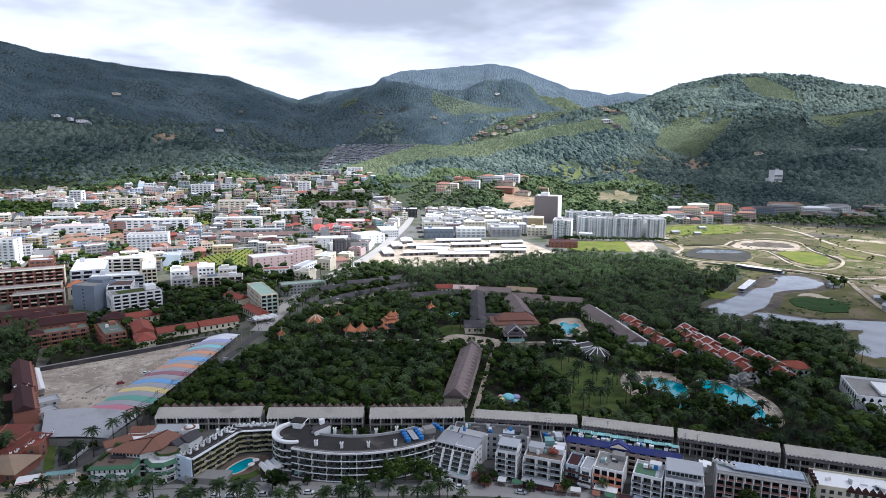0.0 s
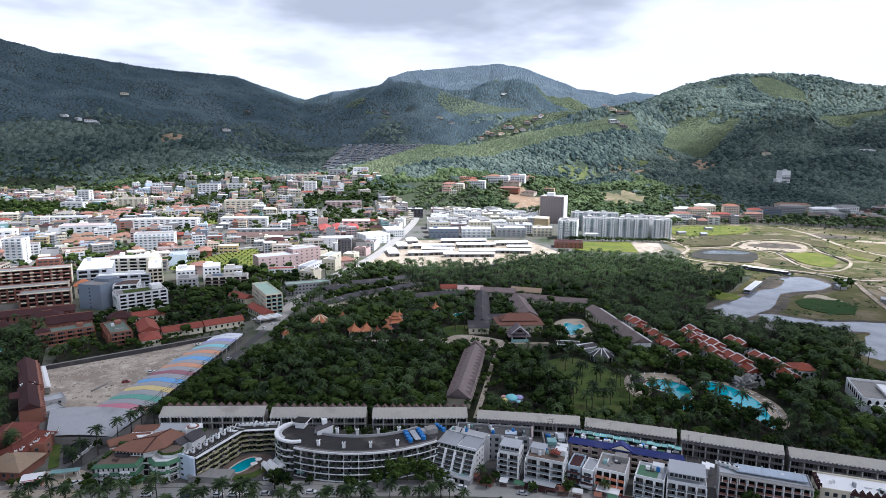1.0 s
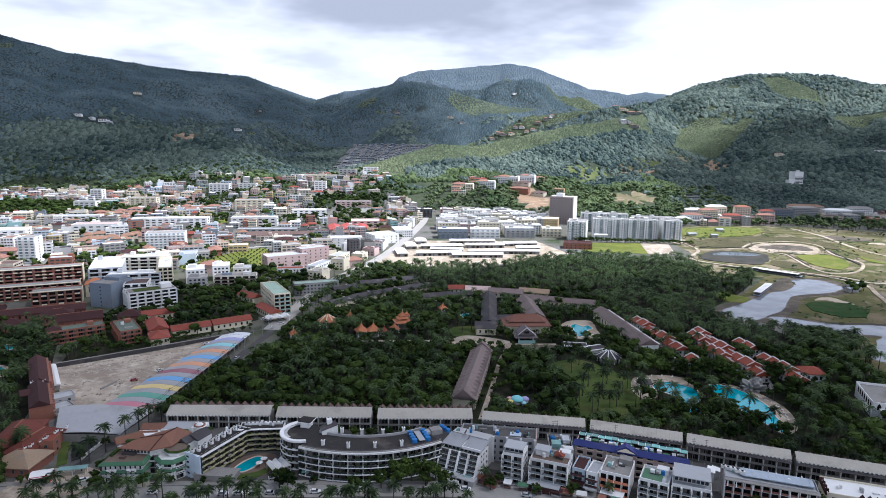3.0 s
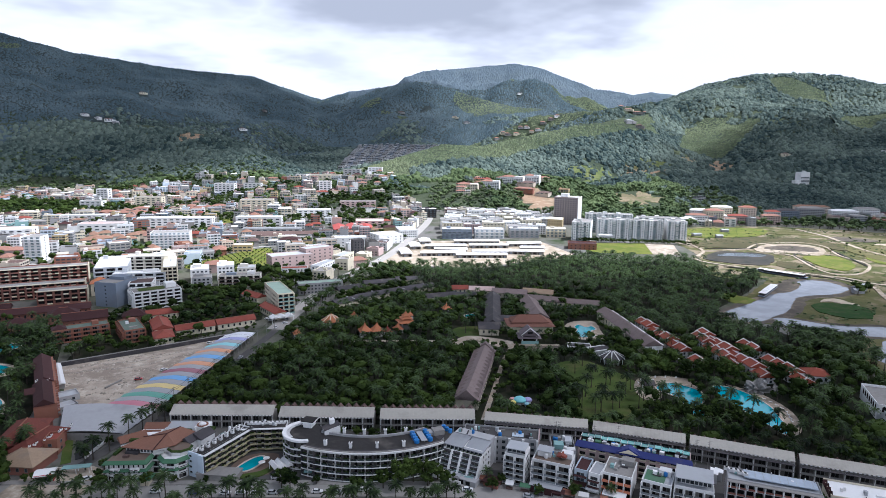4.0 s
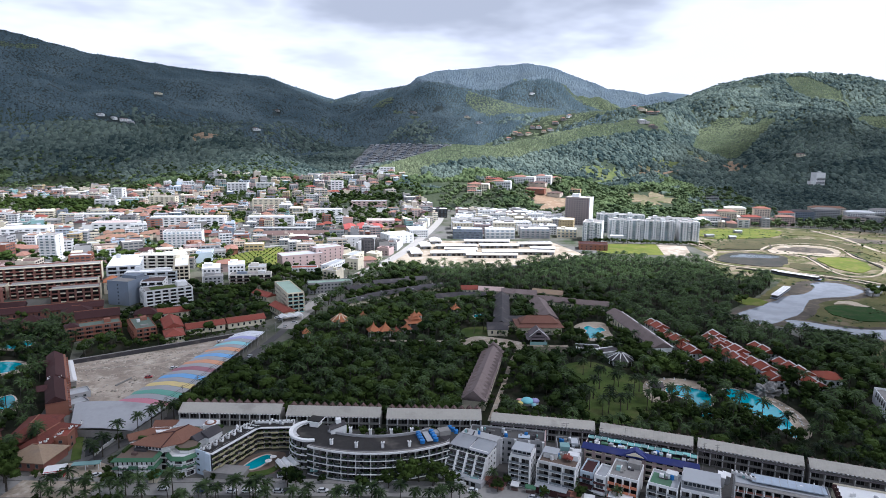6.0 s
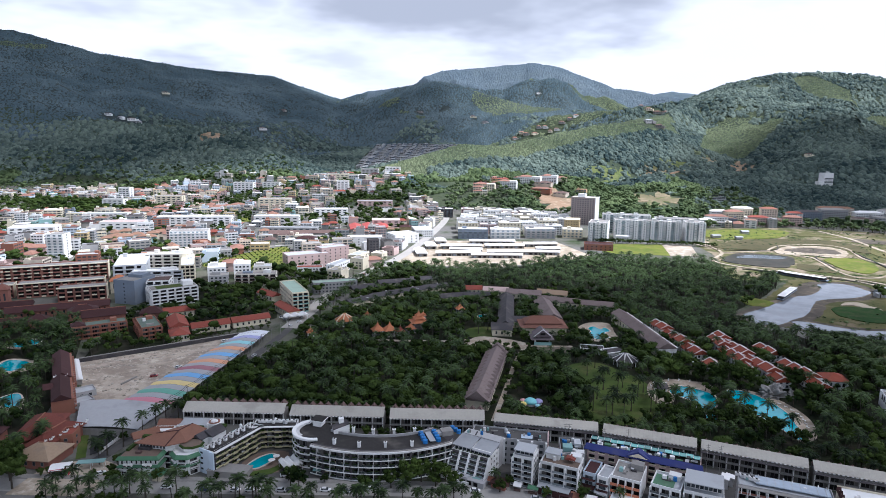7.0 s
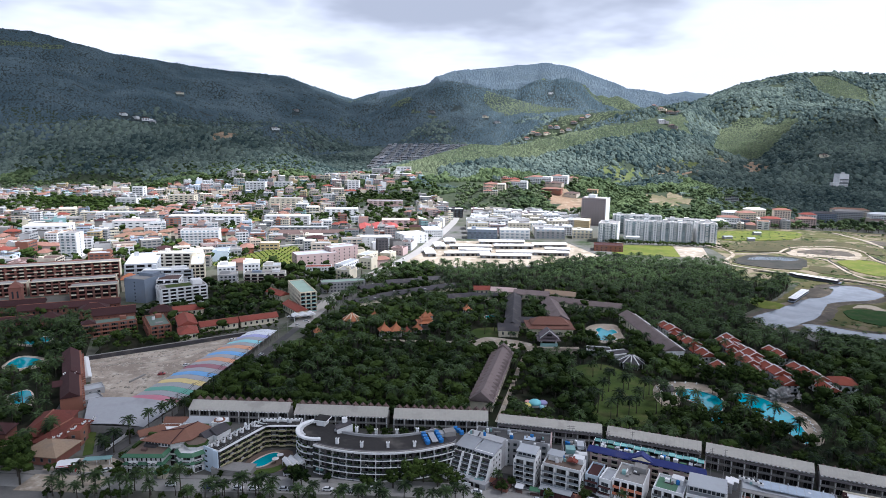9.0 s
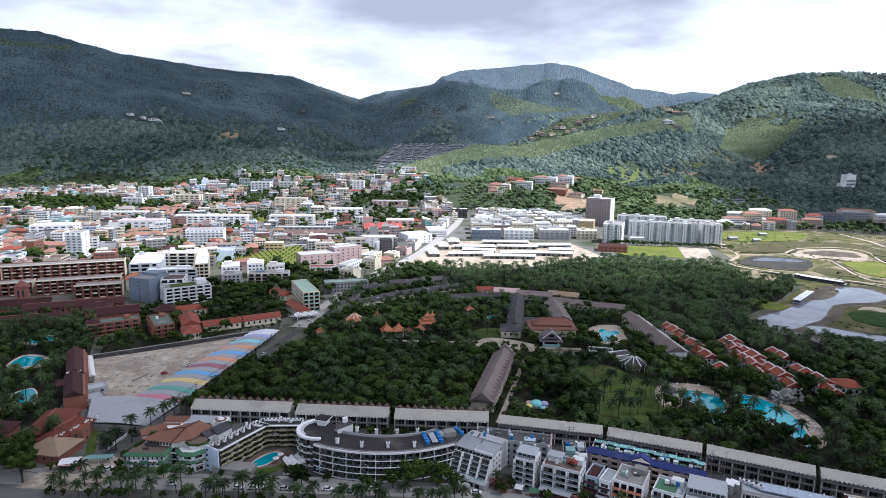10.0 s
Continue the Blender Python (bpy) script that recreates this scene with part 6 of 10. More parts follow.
# ---- the red-roofed hotel west of the lot ----
for x, y, ln in ((-195, 306, 32), (-216, 340, 44)):
    t = thing("terrace_hotel", x, y, 33, "terracotta hotel wing under a dark maroon tiled roof", "hotel", "terracotta wings", 0)
    claim(x, y, 11, ln, 33)
    box("wall", 10, ln, 8.2, terracotta, t, 0.5)
    gable("roof", 8, ln, 8.2, 3.0, maroon_tile, t, 0.5, 0.0, 0, "y")
    for k in range(3):
        for i in range(int(ln / 3.6)):
            yy = -ln / 2 + 2 + i * 3.6
            put("window", pane(1.7, 1.6, shade_black), t, 5.5, yy, 0.8 + k * 2.6, 90)
            box("balcony", 1.2, 2.2, 0.7, terracotta if (i + k) % 2 else brick_render, t, 6.0, yy, 0.4 + k * 2.6)
    gable("porch_roof", 4, 8, 8.4, 1.8, maroon_tile, t, 0.4, -5.6, ln * 0.2, "x")
for i in range(9):
    ac_unit(-207 + (i % 3) * 2.0, 320.5 + (i // 3) * 1.5, 8.3, 33, 1.0)
for x, y, w, d, a, e, r, m, lab in (
        (-182, 270, 15, 26, 12, 5.0, 4.5, worn_red, "restaurant with a large faded red tiled roof"),
        (-170, 262, 10, 24, -8, 5.5, 3.5, worn_red, "long red tiled roof beside the hotel"),
        (-167.5, 249, 17, 15, -5, 4.2, 4.2, tan := mat("tan_tile", (0.30, 0.22, 0.15), 0.85, 0.2, 1.0, 0.4), "restaurant with a tan hipped tiled roof"),
        (-187, 247, 14, 13, 10, 4.0, 3.6, tan, "open pavilion with a tan tiled roof"),
        (-205, 262, 18, 10, 10, 5.0, 3.4, maroon_tile, "low hall with a dark maroon tiled roof"),
        (-222, 275, 16, 12, 20, 5.0, 3.2, maroon_tile, "low house with a dark maroon tiled roof")):
    pitched(x, y, w, d, a, e, r, brick_render, m, lab, "restaurant", "restaurant", trim=terracotta)
house(-163.5, 262, 6, 8, 10, 7.5, terracotta, red_tile, "narrow terracotta gatehouse beside the hotel", "building", "gatehouse", floors=2, front=1, sides=1)
acr = random.Random(3)
for i in range(12):
    ac_unit(-167 + i * 0.5 + acr.uniform(-1.2, 1.2), 252 + i * 1.9 + acr.uniform(-0.8, 0.8), 7.2, acr.uniform(0, 90), acr.uniform(0.4, 0.65))
ks = thing("kiosk", -153, 238.5, 18, "small kiosk with a white roof and red fascia", "kiosk", z=0)
claim(-153, 238.5, 7, 6, 18)
box("wall", 6.5, 5, 3.0, white, ks)
box("fascia", 7.2, 0.3, 0.8, mat("red_paint", (0.42, 0.03, 0.05), 0.6, 0.1, 0.5, 0.1), ks, 0, -3.0, 2.6)
box("side_fascia", 0.3, 6.0, 3.0, MATS["red_paint"], ks, 3.4, 0, 0.2)
gable("roof", 7, 6, 3.2, 0.9, white_roof, ks, 0.3, along="x")
put("shopfront", pane(5.2, 2.0, shade_black), ks, 0, -2.5, 0.4)
gt = thing("garden_canopy", -143, 243.5, 12, "low teal canopy at the street corner", "canopy", z=0)
box("canopy_roof", 11, 3.2, 0.3, teal, gt, 0, 0, 2.8)
for x in (-5, 0, 5):
    for y in (-1.3, 1.3):
        box("post", 0.2, 0.2, 2.8, white, gt, x, y, 0)
for pts, lab in (([(-231, 309), (-227, 317), (-220, 311), (-215, 301), (-222, 300)], "blue free-form resort pool among palms"),
                 ([(-265, 352), (-267, 366), (-254, 365), (-247, 356), (-255, 348)], "round turquoise resort pool among palms"),
                 ([(-286, 394), (-282, 407), (-270, 402), (-274, 391)], "small turquoise resort pool among palms")):
    sheet("pool_deck", smooth_loop([(x * 1.35 - 0.35 * pts[0][0] - 1.5, y * 1.35 - 0.35 * pts[0][1] - 2) for x, y in pts], 4), 0.25, sand, "pale paved deck round a resort pool", "paving")
    pool(pts, 0.4, lab)

# ---- hotels and houses behind the lot ----
def gallery_hotel(x, y, w, d, ang, h, floors, wall, rail, label, cols=None, roof=None, sides=("front",), group="", slab=None):
    t = thing("hotel", x, y, ang, label, "hotel", group)
    claim(x, y, w, d, ang)
    shell(w, d, h, wall, roof or dark_roof, t)
    st = (h - 1.0) / floors
    for s in sides:
        n = cols or max(3, int(face(s, w, d)[3] / (5.5 if y < 560 else 7.5)))
        balconies(t, w, d, s, n, floors, 0.6, st, slab or wall, rail, 1.5, y < 600, 0.85, shade_black if y < 640 else sky_pale_glass, each=y < 440, glaze=0.72 if y < 640 else 0.5)
    for s in ("left", "right"):
        if s not in sides:
            windows(t, w, d, s, (2 if y < 600 else 1), floors, 1.2, st, 1.6, 1.4)
    return t


faded_green = mat("faded_green_roof", (0.125, 0.165, 0.135), 0.8, 0.25, 0.6, 0.55, dirt=(0.10, 0.10, 0.09))
o1 = gallery_hotel(-240, 421, 34, 12, 35, 9.5, 3, terracotta, terracotta, "terracotta hotel block with galleries and a faded green roof", roof=faded_green)
hip("corner_roof", 8, 8, 9.5, 2.2, maroon_tile, o1, 0.6, -13, 0)
box("roof_house", 4, 4, 2.4, terracotta, o1, 9, 1, 8.8)
o2 = gallery_hotel(-207, 425, 13, 30, 35, 9.5, 3, terracotta, terracotta, "terracotta hotel wing with a faded green flat roof", roof=faded_green, sides=("left", "front"))
box("roof_house", 4, 5, 2.2, terracotta, o2, 2, 9, 8.8)
box("roof_tank", 2, 2, 1.8, white, o2, -2, 4, 8.8)
box("roof_plant", 5, 2, 1.0, concrete, o2, 0, -8, 8.8)
for x, y, w, d, a, e, r, m, lab in (
        (-250, 445, 28, 14, 30, 8.5, 4.0, maroon_tile, "hall with a dark maroon hipped roof"),
        (-222, 462, 16, 12, 20, 6.0, 4.0, maroon_tile, "house with a faded maroon roof"),
        (-276, 462, 20, 14, 30, 6.0, 4.5, maroon_tile, "house with a brown pyramid roof"),
        (-192, 438, 12, 26, 30, 5.5, 3.2, red_tile, "long house with a red tiled roof"),
        (-181, 416, 12, 16, 28, 5.0, 3.0, red_tile, "white-gabled house with a red tiled roof"),
        (-167, 436, 26, 9, 33, 4.6, 2.8, red_tile, "long red-roofed house behind the lot"),
        (-143, 452, 27, 9, 33, 4.6, 2.8, red_tile, "long red-roofed house behind the lot"),
        (-205, 470, 22, 9, 30, 5.0, 3.0, red_tile, "red-roofed house among trees"),
        (-123, 482, 28, 9, -52, 5.5, 2.8, red_tile, "red-roofed house with a pale band"),
        (-150, 525, 22, 9, -40, 5.5, 2.8, red_tile, "red-roofed house beside the trees"),
        (-300, 470, 70, 12, 26, 5.5, 3.4, maroon_tile, "long low hall with a dark maroon roof"),
        (-345, 470, 40, 12, 26, 5.5, 3.4, maroon_tile, "long low hall with a dark maroon roof"),
        (-318, 430, 26, 10, 26, 4.5, 3.0, maroon_tile, "low maroon roof among palms"),
        (-296, 440, 12, 10, 26, 5.0, 4.0, maroon_tile, "gate house with a steep maroon roof")):
    pitched(x, y, w, d, a, e, r, brick_render if m is maroon_tile else cream, m, lab, "house", "house", kind="gable" if w > 1.8 * d or d > 1.8 * w else "hip", trim=terracotta)
gt2 = thing("gate_canopy", -112, 466, 30, "white folded canopy at the street entrance", "canopy", z=0)
for i in range(3):
    gable("canopy_roof", 6, 8, 4.0, 1.4, white_roof, gt2, 0.0, -6 + i * 6, 0, "y")
for x in (-8, 8):
    for y in (-3.5, 3.5):
        box("post", 0.3, 0.3, 4.0, white, gt2, x, y, 0)

gb = thing("office_block", -262, 515, -12, "tall blue-grey block with a blank side wall", "building", z=0)
claim(-262, 515, 20, 26, -12)
shell(20, 26, 20.5, blue_grey, concrete, gb)
windows(gb, 20, 26, "left", 6, 6, 1.2, 3.1, 2.6, 1.9)
windows(gb, 20, 26, "front", 1, 6, 1.2, 3.1, 1.2, 1.2)
box("roof_house", 14, 10, 2.6, blue_grey, gb, 0, 6, 19.8)
wg = gallery_hotel(-226, 507, 36, 18, 36, 15.5, 5, white, white, "white hotel with dark windows and a green roof lawn", roof=concrete, sides=("front", "left"))
box("roof_lawn", 20, 11, 0.2, lawn, wg, -3, 1, 14.9, 0, "bright green roof lawn")
box("roof_house", 8, 10, 3.4, white, wg, 12, 3, 14.8)
gallery_hotel(-243, 521, 18, 20, 15, 18.5, 6, white, glass, "white hotel with glazed balconies and a brown roof", roof=brown_tile)


pale_wall = mat("pale_grey_paint", (0.47, 0.49, 0.51), 0.75, 0.12, 0.5, 0.4, 0.1)
beige_white = mat("off_white_paint", (0.58, 0.55, 0.49), 0.75, 0.12, 0.5, 0.4, 0.1)


def big_hotel():
    for x, y, w, d, a, h, wm, lab in ((-304, 594, 28, 60, 22, 20, pale_wall, "large white hotel with a bright white roof"), (-282, 624, 44, 15, 8, 21, beige_white, "white hotel wing with open galleries"),
                                      (-249, 592, 12, 56, 22, 21, cream, "pale hotel wing with a stepped roof"), (-264, 562, 44, 13, 14, 17, pale_wall, "white hotel wing with a curved terrace")):
        t = gallery_hotel(x, y, w, d, a, h, int(h / 3.4), wm, wm, lab, roof=white_roof, group="white hotel wings", sides=("front", "left") if w == 12 else ("front",))
        if w == 44 and d == 13:
            box("terrace", w * 0.8, 5, h * 0.6, wm, t, 0, -d / 2 - 3.5, 0)
            box("terrace_roof", w * 0.8 + 0.4, 5.4, 0.3, concrete, t, 0, -d / 2 - 3.5, h * 0.6)
            box("terrace", w * 0.5, 4, h * 0.32, wm, t, -4, -d / 2 - 8, 0)
            box("terrace_roof", w * 0.5 + 0.4, 4.4, 0.3, white, t, -4, -d / 2 - 8, h * 0.32)
        box("stair_tower", 4, 4, h + 3.0, wm, t, -w * 0.3, d * 0.3, 0)
        box("roof_house", w * 0.3, d * 0.22, 2.4, white, t, w * 0.2, d * 0.15, h - 0.7)


big_hotel()
for x, y, w, d, h, fl, lab in ((-385, 574, 118, 16, 17, 5, "long brick-red hotel with pale balconies"), (-336, 533, 66, 14, 13, 4, "brick-red hotel wing with small windows"), (-309, 518, 36, 14, 12, 3, "brick-red and cream hotel wing"), (-392, 512, 46, 14, 12, 3, "brick-red hotel wing beside the garden"), (-450, 540, 60, 16, 15, 4, "cream hotel wing with long balconies")):
    t = gallery_hotel(x, y, w, d, 25, h, fl, brick_render, brick_render, lab, roof=concrete, group="brick-red hotel wings")
    box("cornice", w + 1.2, 1.8, 0.6, cream, t, 0, -d / 2 - 0.6, h - 0.5)
    bays = max(3, int(w / 5.5))
    fronts = [(w / bays * 0.62, 0.25, 1.05, -w / 2 + (c + 0.5) * w / bays, -d / 2 - 1.62, 0.6 + k * (h - 1.0) / fl) for k in range(fl) for c in range(bays) if (c + k) % 2 or w > 100 and c % 3 == 0]
    boxes("balcony_front", fronts, cream, t)["kind"] = "stuff"
    box("end_wall", 0.4, d + 0.4, h, cream, t, w / 2 + 0.25, 0, 0)
pitched(-360, 492, 9, 9, 25, 14.0, 5.0, brick_render, brick_render, "square brick-red tower with a pointed roof", "tower", "corner_tower", trim=None)
pitched(-292, 545, 14, 12, 25, 11.0, 4.5, cream, orange_tile, "cream house with an orange pyramid roof")
gallery_hotel(-438, 690, 18, 18, 6, 29.0, 9, white, white, "slim grey-white tower block with many floors", cols=3, roof=concrete)
gallery_hotel(-329, 786, 46, 22, 14, 20.5, 6, white, white, "white hotel with rows of arched windows", cols=9, roof=concrete)
green_pale = mat("pale_green_roof", (0.30, 0.40, 0.33), 0.8, 0.12, 0.5, 0.3)
gh2 = gallery_hotel(-124, 507, 46, 13, -62, 17.0, 5, cream, teal, "cream hotel with a pale green flat roof", roof=green_pale, sides=("right",))
windows(gh2, 46, 13, "front", 11, 4, 1.6, 3.6, 1.3, 1.5)
house(-100, 560, 40, 12, 20, 10, grey, green_pale, "long building with a pale green roof behind trees", "building", "building", floors=3)
house(-152, 668, 46, 22, 30, 15.5, pink, grey_roof, "dusty pink department building with a sheet roof", "building", "shop_building", floors=4, front=6, sides=2)
house(-128, 690, 34, 16, 40, 19.5, pink, grey_roof, "taller pink building with narrow windows", "building", "shop_building", floors=5, front=5, sides=2)
house(-138, 625, 26, 12, 10, 9.5, white, red_tile, "white shop building with a dark red top floor", "building", "shop_building", floors=3)
sb = gallery_hotel(-180, 584, 38, 13, 11, 11.0, 3, beige_white, brown_tile, "low shop block with brown open balconies", cols=6, roof=concrete)
box("roof_house", 7, 5, 2.6, white, sb, 10, 2, 10.3)
box("roof_screen", 9, 4, 1.8, blue_grey, sb, -8, 1, 10.3)
for x, y, w, d, a, h, wm, rm, lab in ((-203, 612, 16, 20, 18, 15, white, white_roof, "tall white house with a pale roof among shops"), (-181, 608, 17, 16, 14, 13.5, beige_white, grey_roof, "pale house with a grey sheet roof among shops"),
                                      (-224, 600, 17, 24, 20, 14, white, white_roof, "white stepped house beside the hotel"), (-214, 578, 17, 14, 16, 10, grey, concrete, "grey terrace house beside the alley")):
    b = house(x, y, w, d, a, h, wm, rm, lab, "house", "town_house", floors=int(h / 3.2), front=4, sides=3, win=(2.0, 1.6))
    box("roof_house", w * 0.45, d * 0.35, 2.6, wm, b, -w * 0.15, d * 0.2, h - 0.7)
house(-112, 642, 34, 10, 72, 11, white, grey_roof, "white shophouse row beside the street", "shophouse", "shophouse_row", floors=3, front=8)
house(-98, 690, 30, 12, 72, 12, cream, grey_roof, "cream shophouse row beside the street", "shophouse", "shophouse_row", floors=3, front=7)
house(-88, 737, 13, 12, 20, 20.5, slate_tile, dark_roof, "dark brown tower block beside the street", "building", "tower_block", floors=6, front=3, sides=2)
house(-108, 812, 44, 18, 8, 12, white, white_roof, "mint and white shop building", "building", "shop_building", floors=3, front=5, sides=2)
house(-62, 842, 36, 30, 30, 12.5, white, white_roof, "white commercial building with a pale flat roof", "building", "shop_building", floors=3, front=5, sides=3)
house(-38, 900, 26, 40, 12, 11, white, white_roof, "white corner building at the street", "building", "shop_building", floors=3)


# rows of stones and spoil on the building lot
sr = np.random.default_rng(3)
spoil = [(-218 + 78 * u, 358 + 50 * u + 4 * sin(9 * u) - off, 0.35) for off in (3.0, 14.0) for u in np.linspace(0.04, 0.94, 70)]
spoil += [(sr.uniform(-205, -160), sr.uniform(325, 385), 0.3) for _ in range(60)]
V, Fc = clumps(spoil, sr.uniform(0.3, 0.85, len(spoil)), 0.6)
tri_stuff("spoil_rows", V, Fc, mat("spoil_stone", (0.40, 0.36, 0.31), 0.95, 0.25, 1.0, 0.4, isle=0.3), "rows of pale stones and spoil across the lot", "rubble")

# rows of rubble across the building lot
rub = np.random.default_rng(4)
RP, RS = [], []
for (x0, y0), (x1, y1), n in (((-207, 352), (-158, 402), 70), ((-213, 362), (-170, 396), 60), ((-196, 336), (-150, 380), 50), ((-186, 318), (-165, 330), 24), ((-172, 345), (-168, 320), 26), ((-160, 352), (-157, 338), 18)):
    for k in range(n):
        u = (k + rub.random()) / n
        RP.append((x0 + (x1 - x0) * u + rub.normal() * 0.8, y0 + (y1 - y0) * u + 3 * sin(u * 5) + rub.normal() * 0.8, 0.3))
        RS.append(0.25 + 0.7 * rub.random() ** 2)
RV, RF = clumps(RP, RS, 0.6, 0.3)
tri_stuff("rubble", RV, RF, mat("rubble_stone", (0.36, 0.32, 0.26), 0.95, 0.3, 1.5, 0.4, isle=0.35), "broken stones and earth heaps lying in rows", "rubble")

# shophouses lining the west side of the main street
shq = random.Random(17)
for (x0, y0), (x1, y1), n in (((-93, 598), (-50, 752), 9), ((-50, 752), (-14, 1005), 13)):
    a = math.degrees(atan2(y1 - y0, x1 - x0))
    for k in range(n):
        u = (k + 0.5) / n
        px, py = x0 + (x1 - x0) * u - 16.5 * sin(radians(a)), y0 + (y1 - y0) * u + 16.5 * cos(radians(a))
        w, d, hh = hypot(x1 - x0, y1 - y0) / n - 0.6, 15 + shq.uniform(-2, 2), shq.choice((7.5, 9, 10.5, 12.5))
        if any(abs(px - fx) < fa + 9 and abs(py - fy) < fb + 9 for fx, fy, fa, fb, fr in FOOT):
            continue
        wm, rm = shq.choice((white, white, cream, grey, pale_blue, pink)), shq.choice((white_roof, grey_roof, concrete, brown_tile))
        b = thing("street_shophouse", px, py, a - 180, "row shophouse with awnings along the main street", "shophouse", "shophouses on the main street", 0)
        claim(px, py, w, d, a, 0.3)
        shell(w, d, hh, wm, rm, b)
        windows(b, w, d, "front", 4, int(hh / 3.2), 0.8, 3.0, 1.8, 1.7)
        windows(b, w, d, "right", 3, int(hh / 3.2), 0.8, 3.0, 2.0, 1.5)
        box("awning", round(w, 1), 2.6, 0.2, shq.choice((maroon_tile, white_roof, teal, green_trim, terracotta)), b, 0, -d / 2 - 1.3, 3.0)
        box("roof_house", 3.5, 3.5, 2.2, wm, b, shq.uniform(-2, 2), 3, hh - 0.7)
for i in range(3):
    pitched(-141 + i * 19, 938 + i * 9, 17, 54, 12, 6.0, 2.6, grey, mat("faded_red_sheet", (0.36, 0.075, 0.065), 0.7, 0.15, 0.5, 0.3), "sports hall under a faded red sheet roof", "hall", "sports_hall", "gable", group="red-roofed halls", wins=False)
pitched(-222, 868, 56, 30, 10, 6.5, 3.2, concrete, brown_tile, "wide market hall with brown sheet roofs", "market hall", "market_hall", "gable", group="market halls", wins=False)
pitched(-178, 880, 40, 24, 10, 6.0, 3.0, concrete, brown_tile, "wide market hall with brown sheet roofs", "market hall", "market_hall", "gable", group="market halls", wins=False)

# ---- the resort park ----
for a, b, lab in (((23, 309), (38.5, 386), "long wing with a greyish brown tiled roof and dormers"),):
    ln, ang = hypot(b[0] - a[0], b[1] - a[1]), math.degrees(atan2(a[0] - b[0], b[1] - a[1]))
    t = thing("guest_wing", (a[0] + b[0]) / 2, (a[1] + b[1]) / 2, ang, lab, "guest house", z=0)
    claim((a[0] + b[0]) / 2, (a[1] + b[1]) / 2, 13, ln, ang, 1)
    box("wall", 12, ln, 5.6, cream, t)
    gable("roof", 12, ln, 5.6, 4.4, dusty := mat("dusty_brown_tile", (0.180, 0.142, 0.134), 0.85, 0.32, 1.4, 0.6, 0.10, dirt=(0.10, 0.078, 0.073)), t, 1.0, along="y")
    for i in range(14):
        gable("dormer", 3.0, 2.6, 6.6, 1.7, dusty, t, 0.2, 4.6, -ln / 2 + 4 + i * (ln - 8) / 13, "x")
        gable("dormer", 3.0, 2.6, 6.6, 1.7, dusty, t, 0.2, -4.6, -ln / 2 + 4 + i * (ln - 8) / 13, "x")
    for e in (-1, 1):
        gable("end_roof", 9, 3, 7.2, 4.2, dusty, t, 0.5, 0, e * ln / 2, "y")
    windows(t, 12, ln, "right", 16, 2, 0.8, 2.6, 1.3, 1.5)


def thai_hall(x, y, w, d, ang, eave, tile, label, tiers=2, wall=cream):
    """A hall under stacked hipped roofs."""
    t = thing("hall", x, y, ang, label, "hall", z=0)
    claim(x, y, w, d, ang, 1.5)
    box("wall", w, d, eave, wall, t)
    ww, dd, z = w, d, eave
    for k in range(tiers):
        last = k == tiers - 1
        hip("roof", ww, dd, z, 4.0 if last else 2.6, tile, t, 1.4 if k == 0 else 0.6, ridge=max(2.0, abs(ww - dd)) * (1.0 if not last else 1.15))
        ww, dd, z = ww * 0.84, dd * 0.62, z + 2.0
    box("roof_ridge", abs(w - d) + 2, 0.5, 0.5, tile, t, 0, 0, z + 1.7)
    return t


thai_hall(75.5, 448, 32, 20, 2, 6.0, mat("hall_tile", (0.175, 0.085, 0.062), 0.8, 0.2, 1.2, 0.3, dirt=(0.13, 0.06, 0.045)), "reception hall with a tiered red-brown tiled roof")
po = thing("entrance_porch", 71.5, 422, 2, "entrance porch with a grey gabled roof and teal screen", "porch", z=0)
claim(71.5, 422, 14, 12, 2)
for x in (-5, 5):
    for y in (-4.5, 4.5):
        box("pillar", 0.8, 0.8, 5.0, white, po, x, y, 0)
mauve_tile = mat("mauve_roof_tile", (0.135, 0.112, 0.118), 0.8, 0.22, 1.2, 0.35, 0.06, dirt=(0.08, 0.07, 0.075))
gable("roof", 10, 10, 6.0, 4.6, mauve_tile, po, 1.0, along="y")
hip("skirt_roof", 14.5, 12.5, 4.2, 2.4, mauve_tile, po, 0.8)
for e in (-1, 1):
    v = [(e * 6.3, -6.35, 5.7), (e * 6.3, -6.05, 5.7), (0, -6.05, 11.0), (0, -6.35, 11.0), (e * 6.3, -6.35, 6.3), (e * 6.3, -6.05, 6.3), (0, -6.05, 11.6), (0, -6.35, 11.6)]
    mesh_ob("bargeboard", v, [(0, 3, 7, 4), (1, 5, 6, 2), (4, 7, 6, 5), (0, 1, 2, 3), (0, 4, 5, 1)] if e > 0 else [(4, 7, 3, 0), (2, 6, 5, 1), (5, 6, 7, 4), (3, 2, 1, 0), (1, 5, 4, 0)], white, po, "white bargeboard")
box("gable_vent", 3.4, 0.2, 1.5, shade_black, po, 0, -6.1, 7.2)
box("screen", 12, 0.4, 2.2, teal, po, 0, -6.8, 0.2)
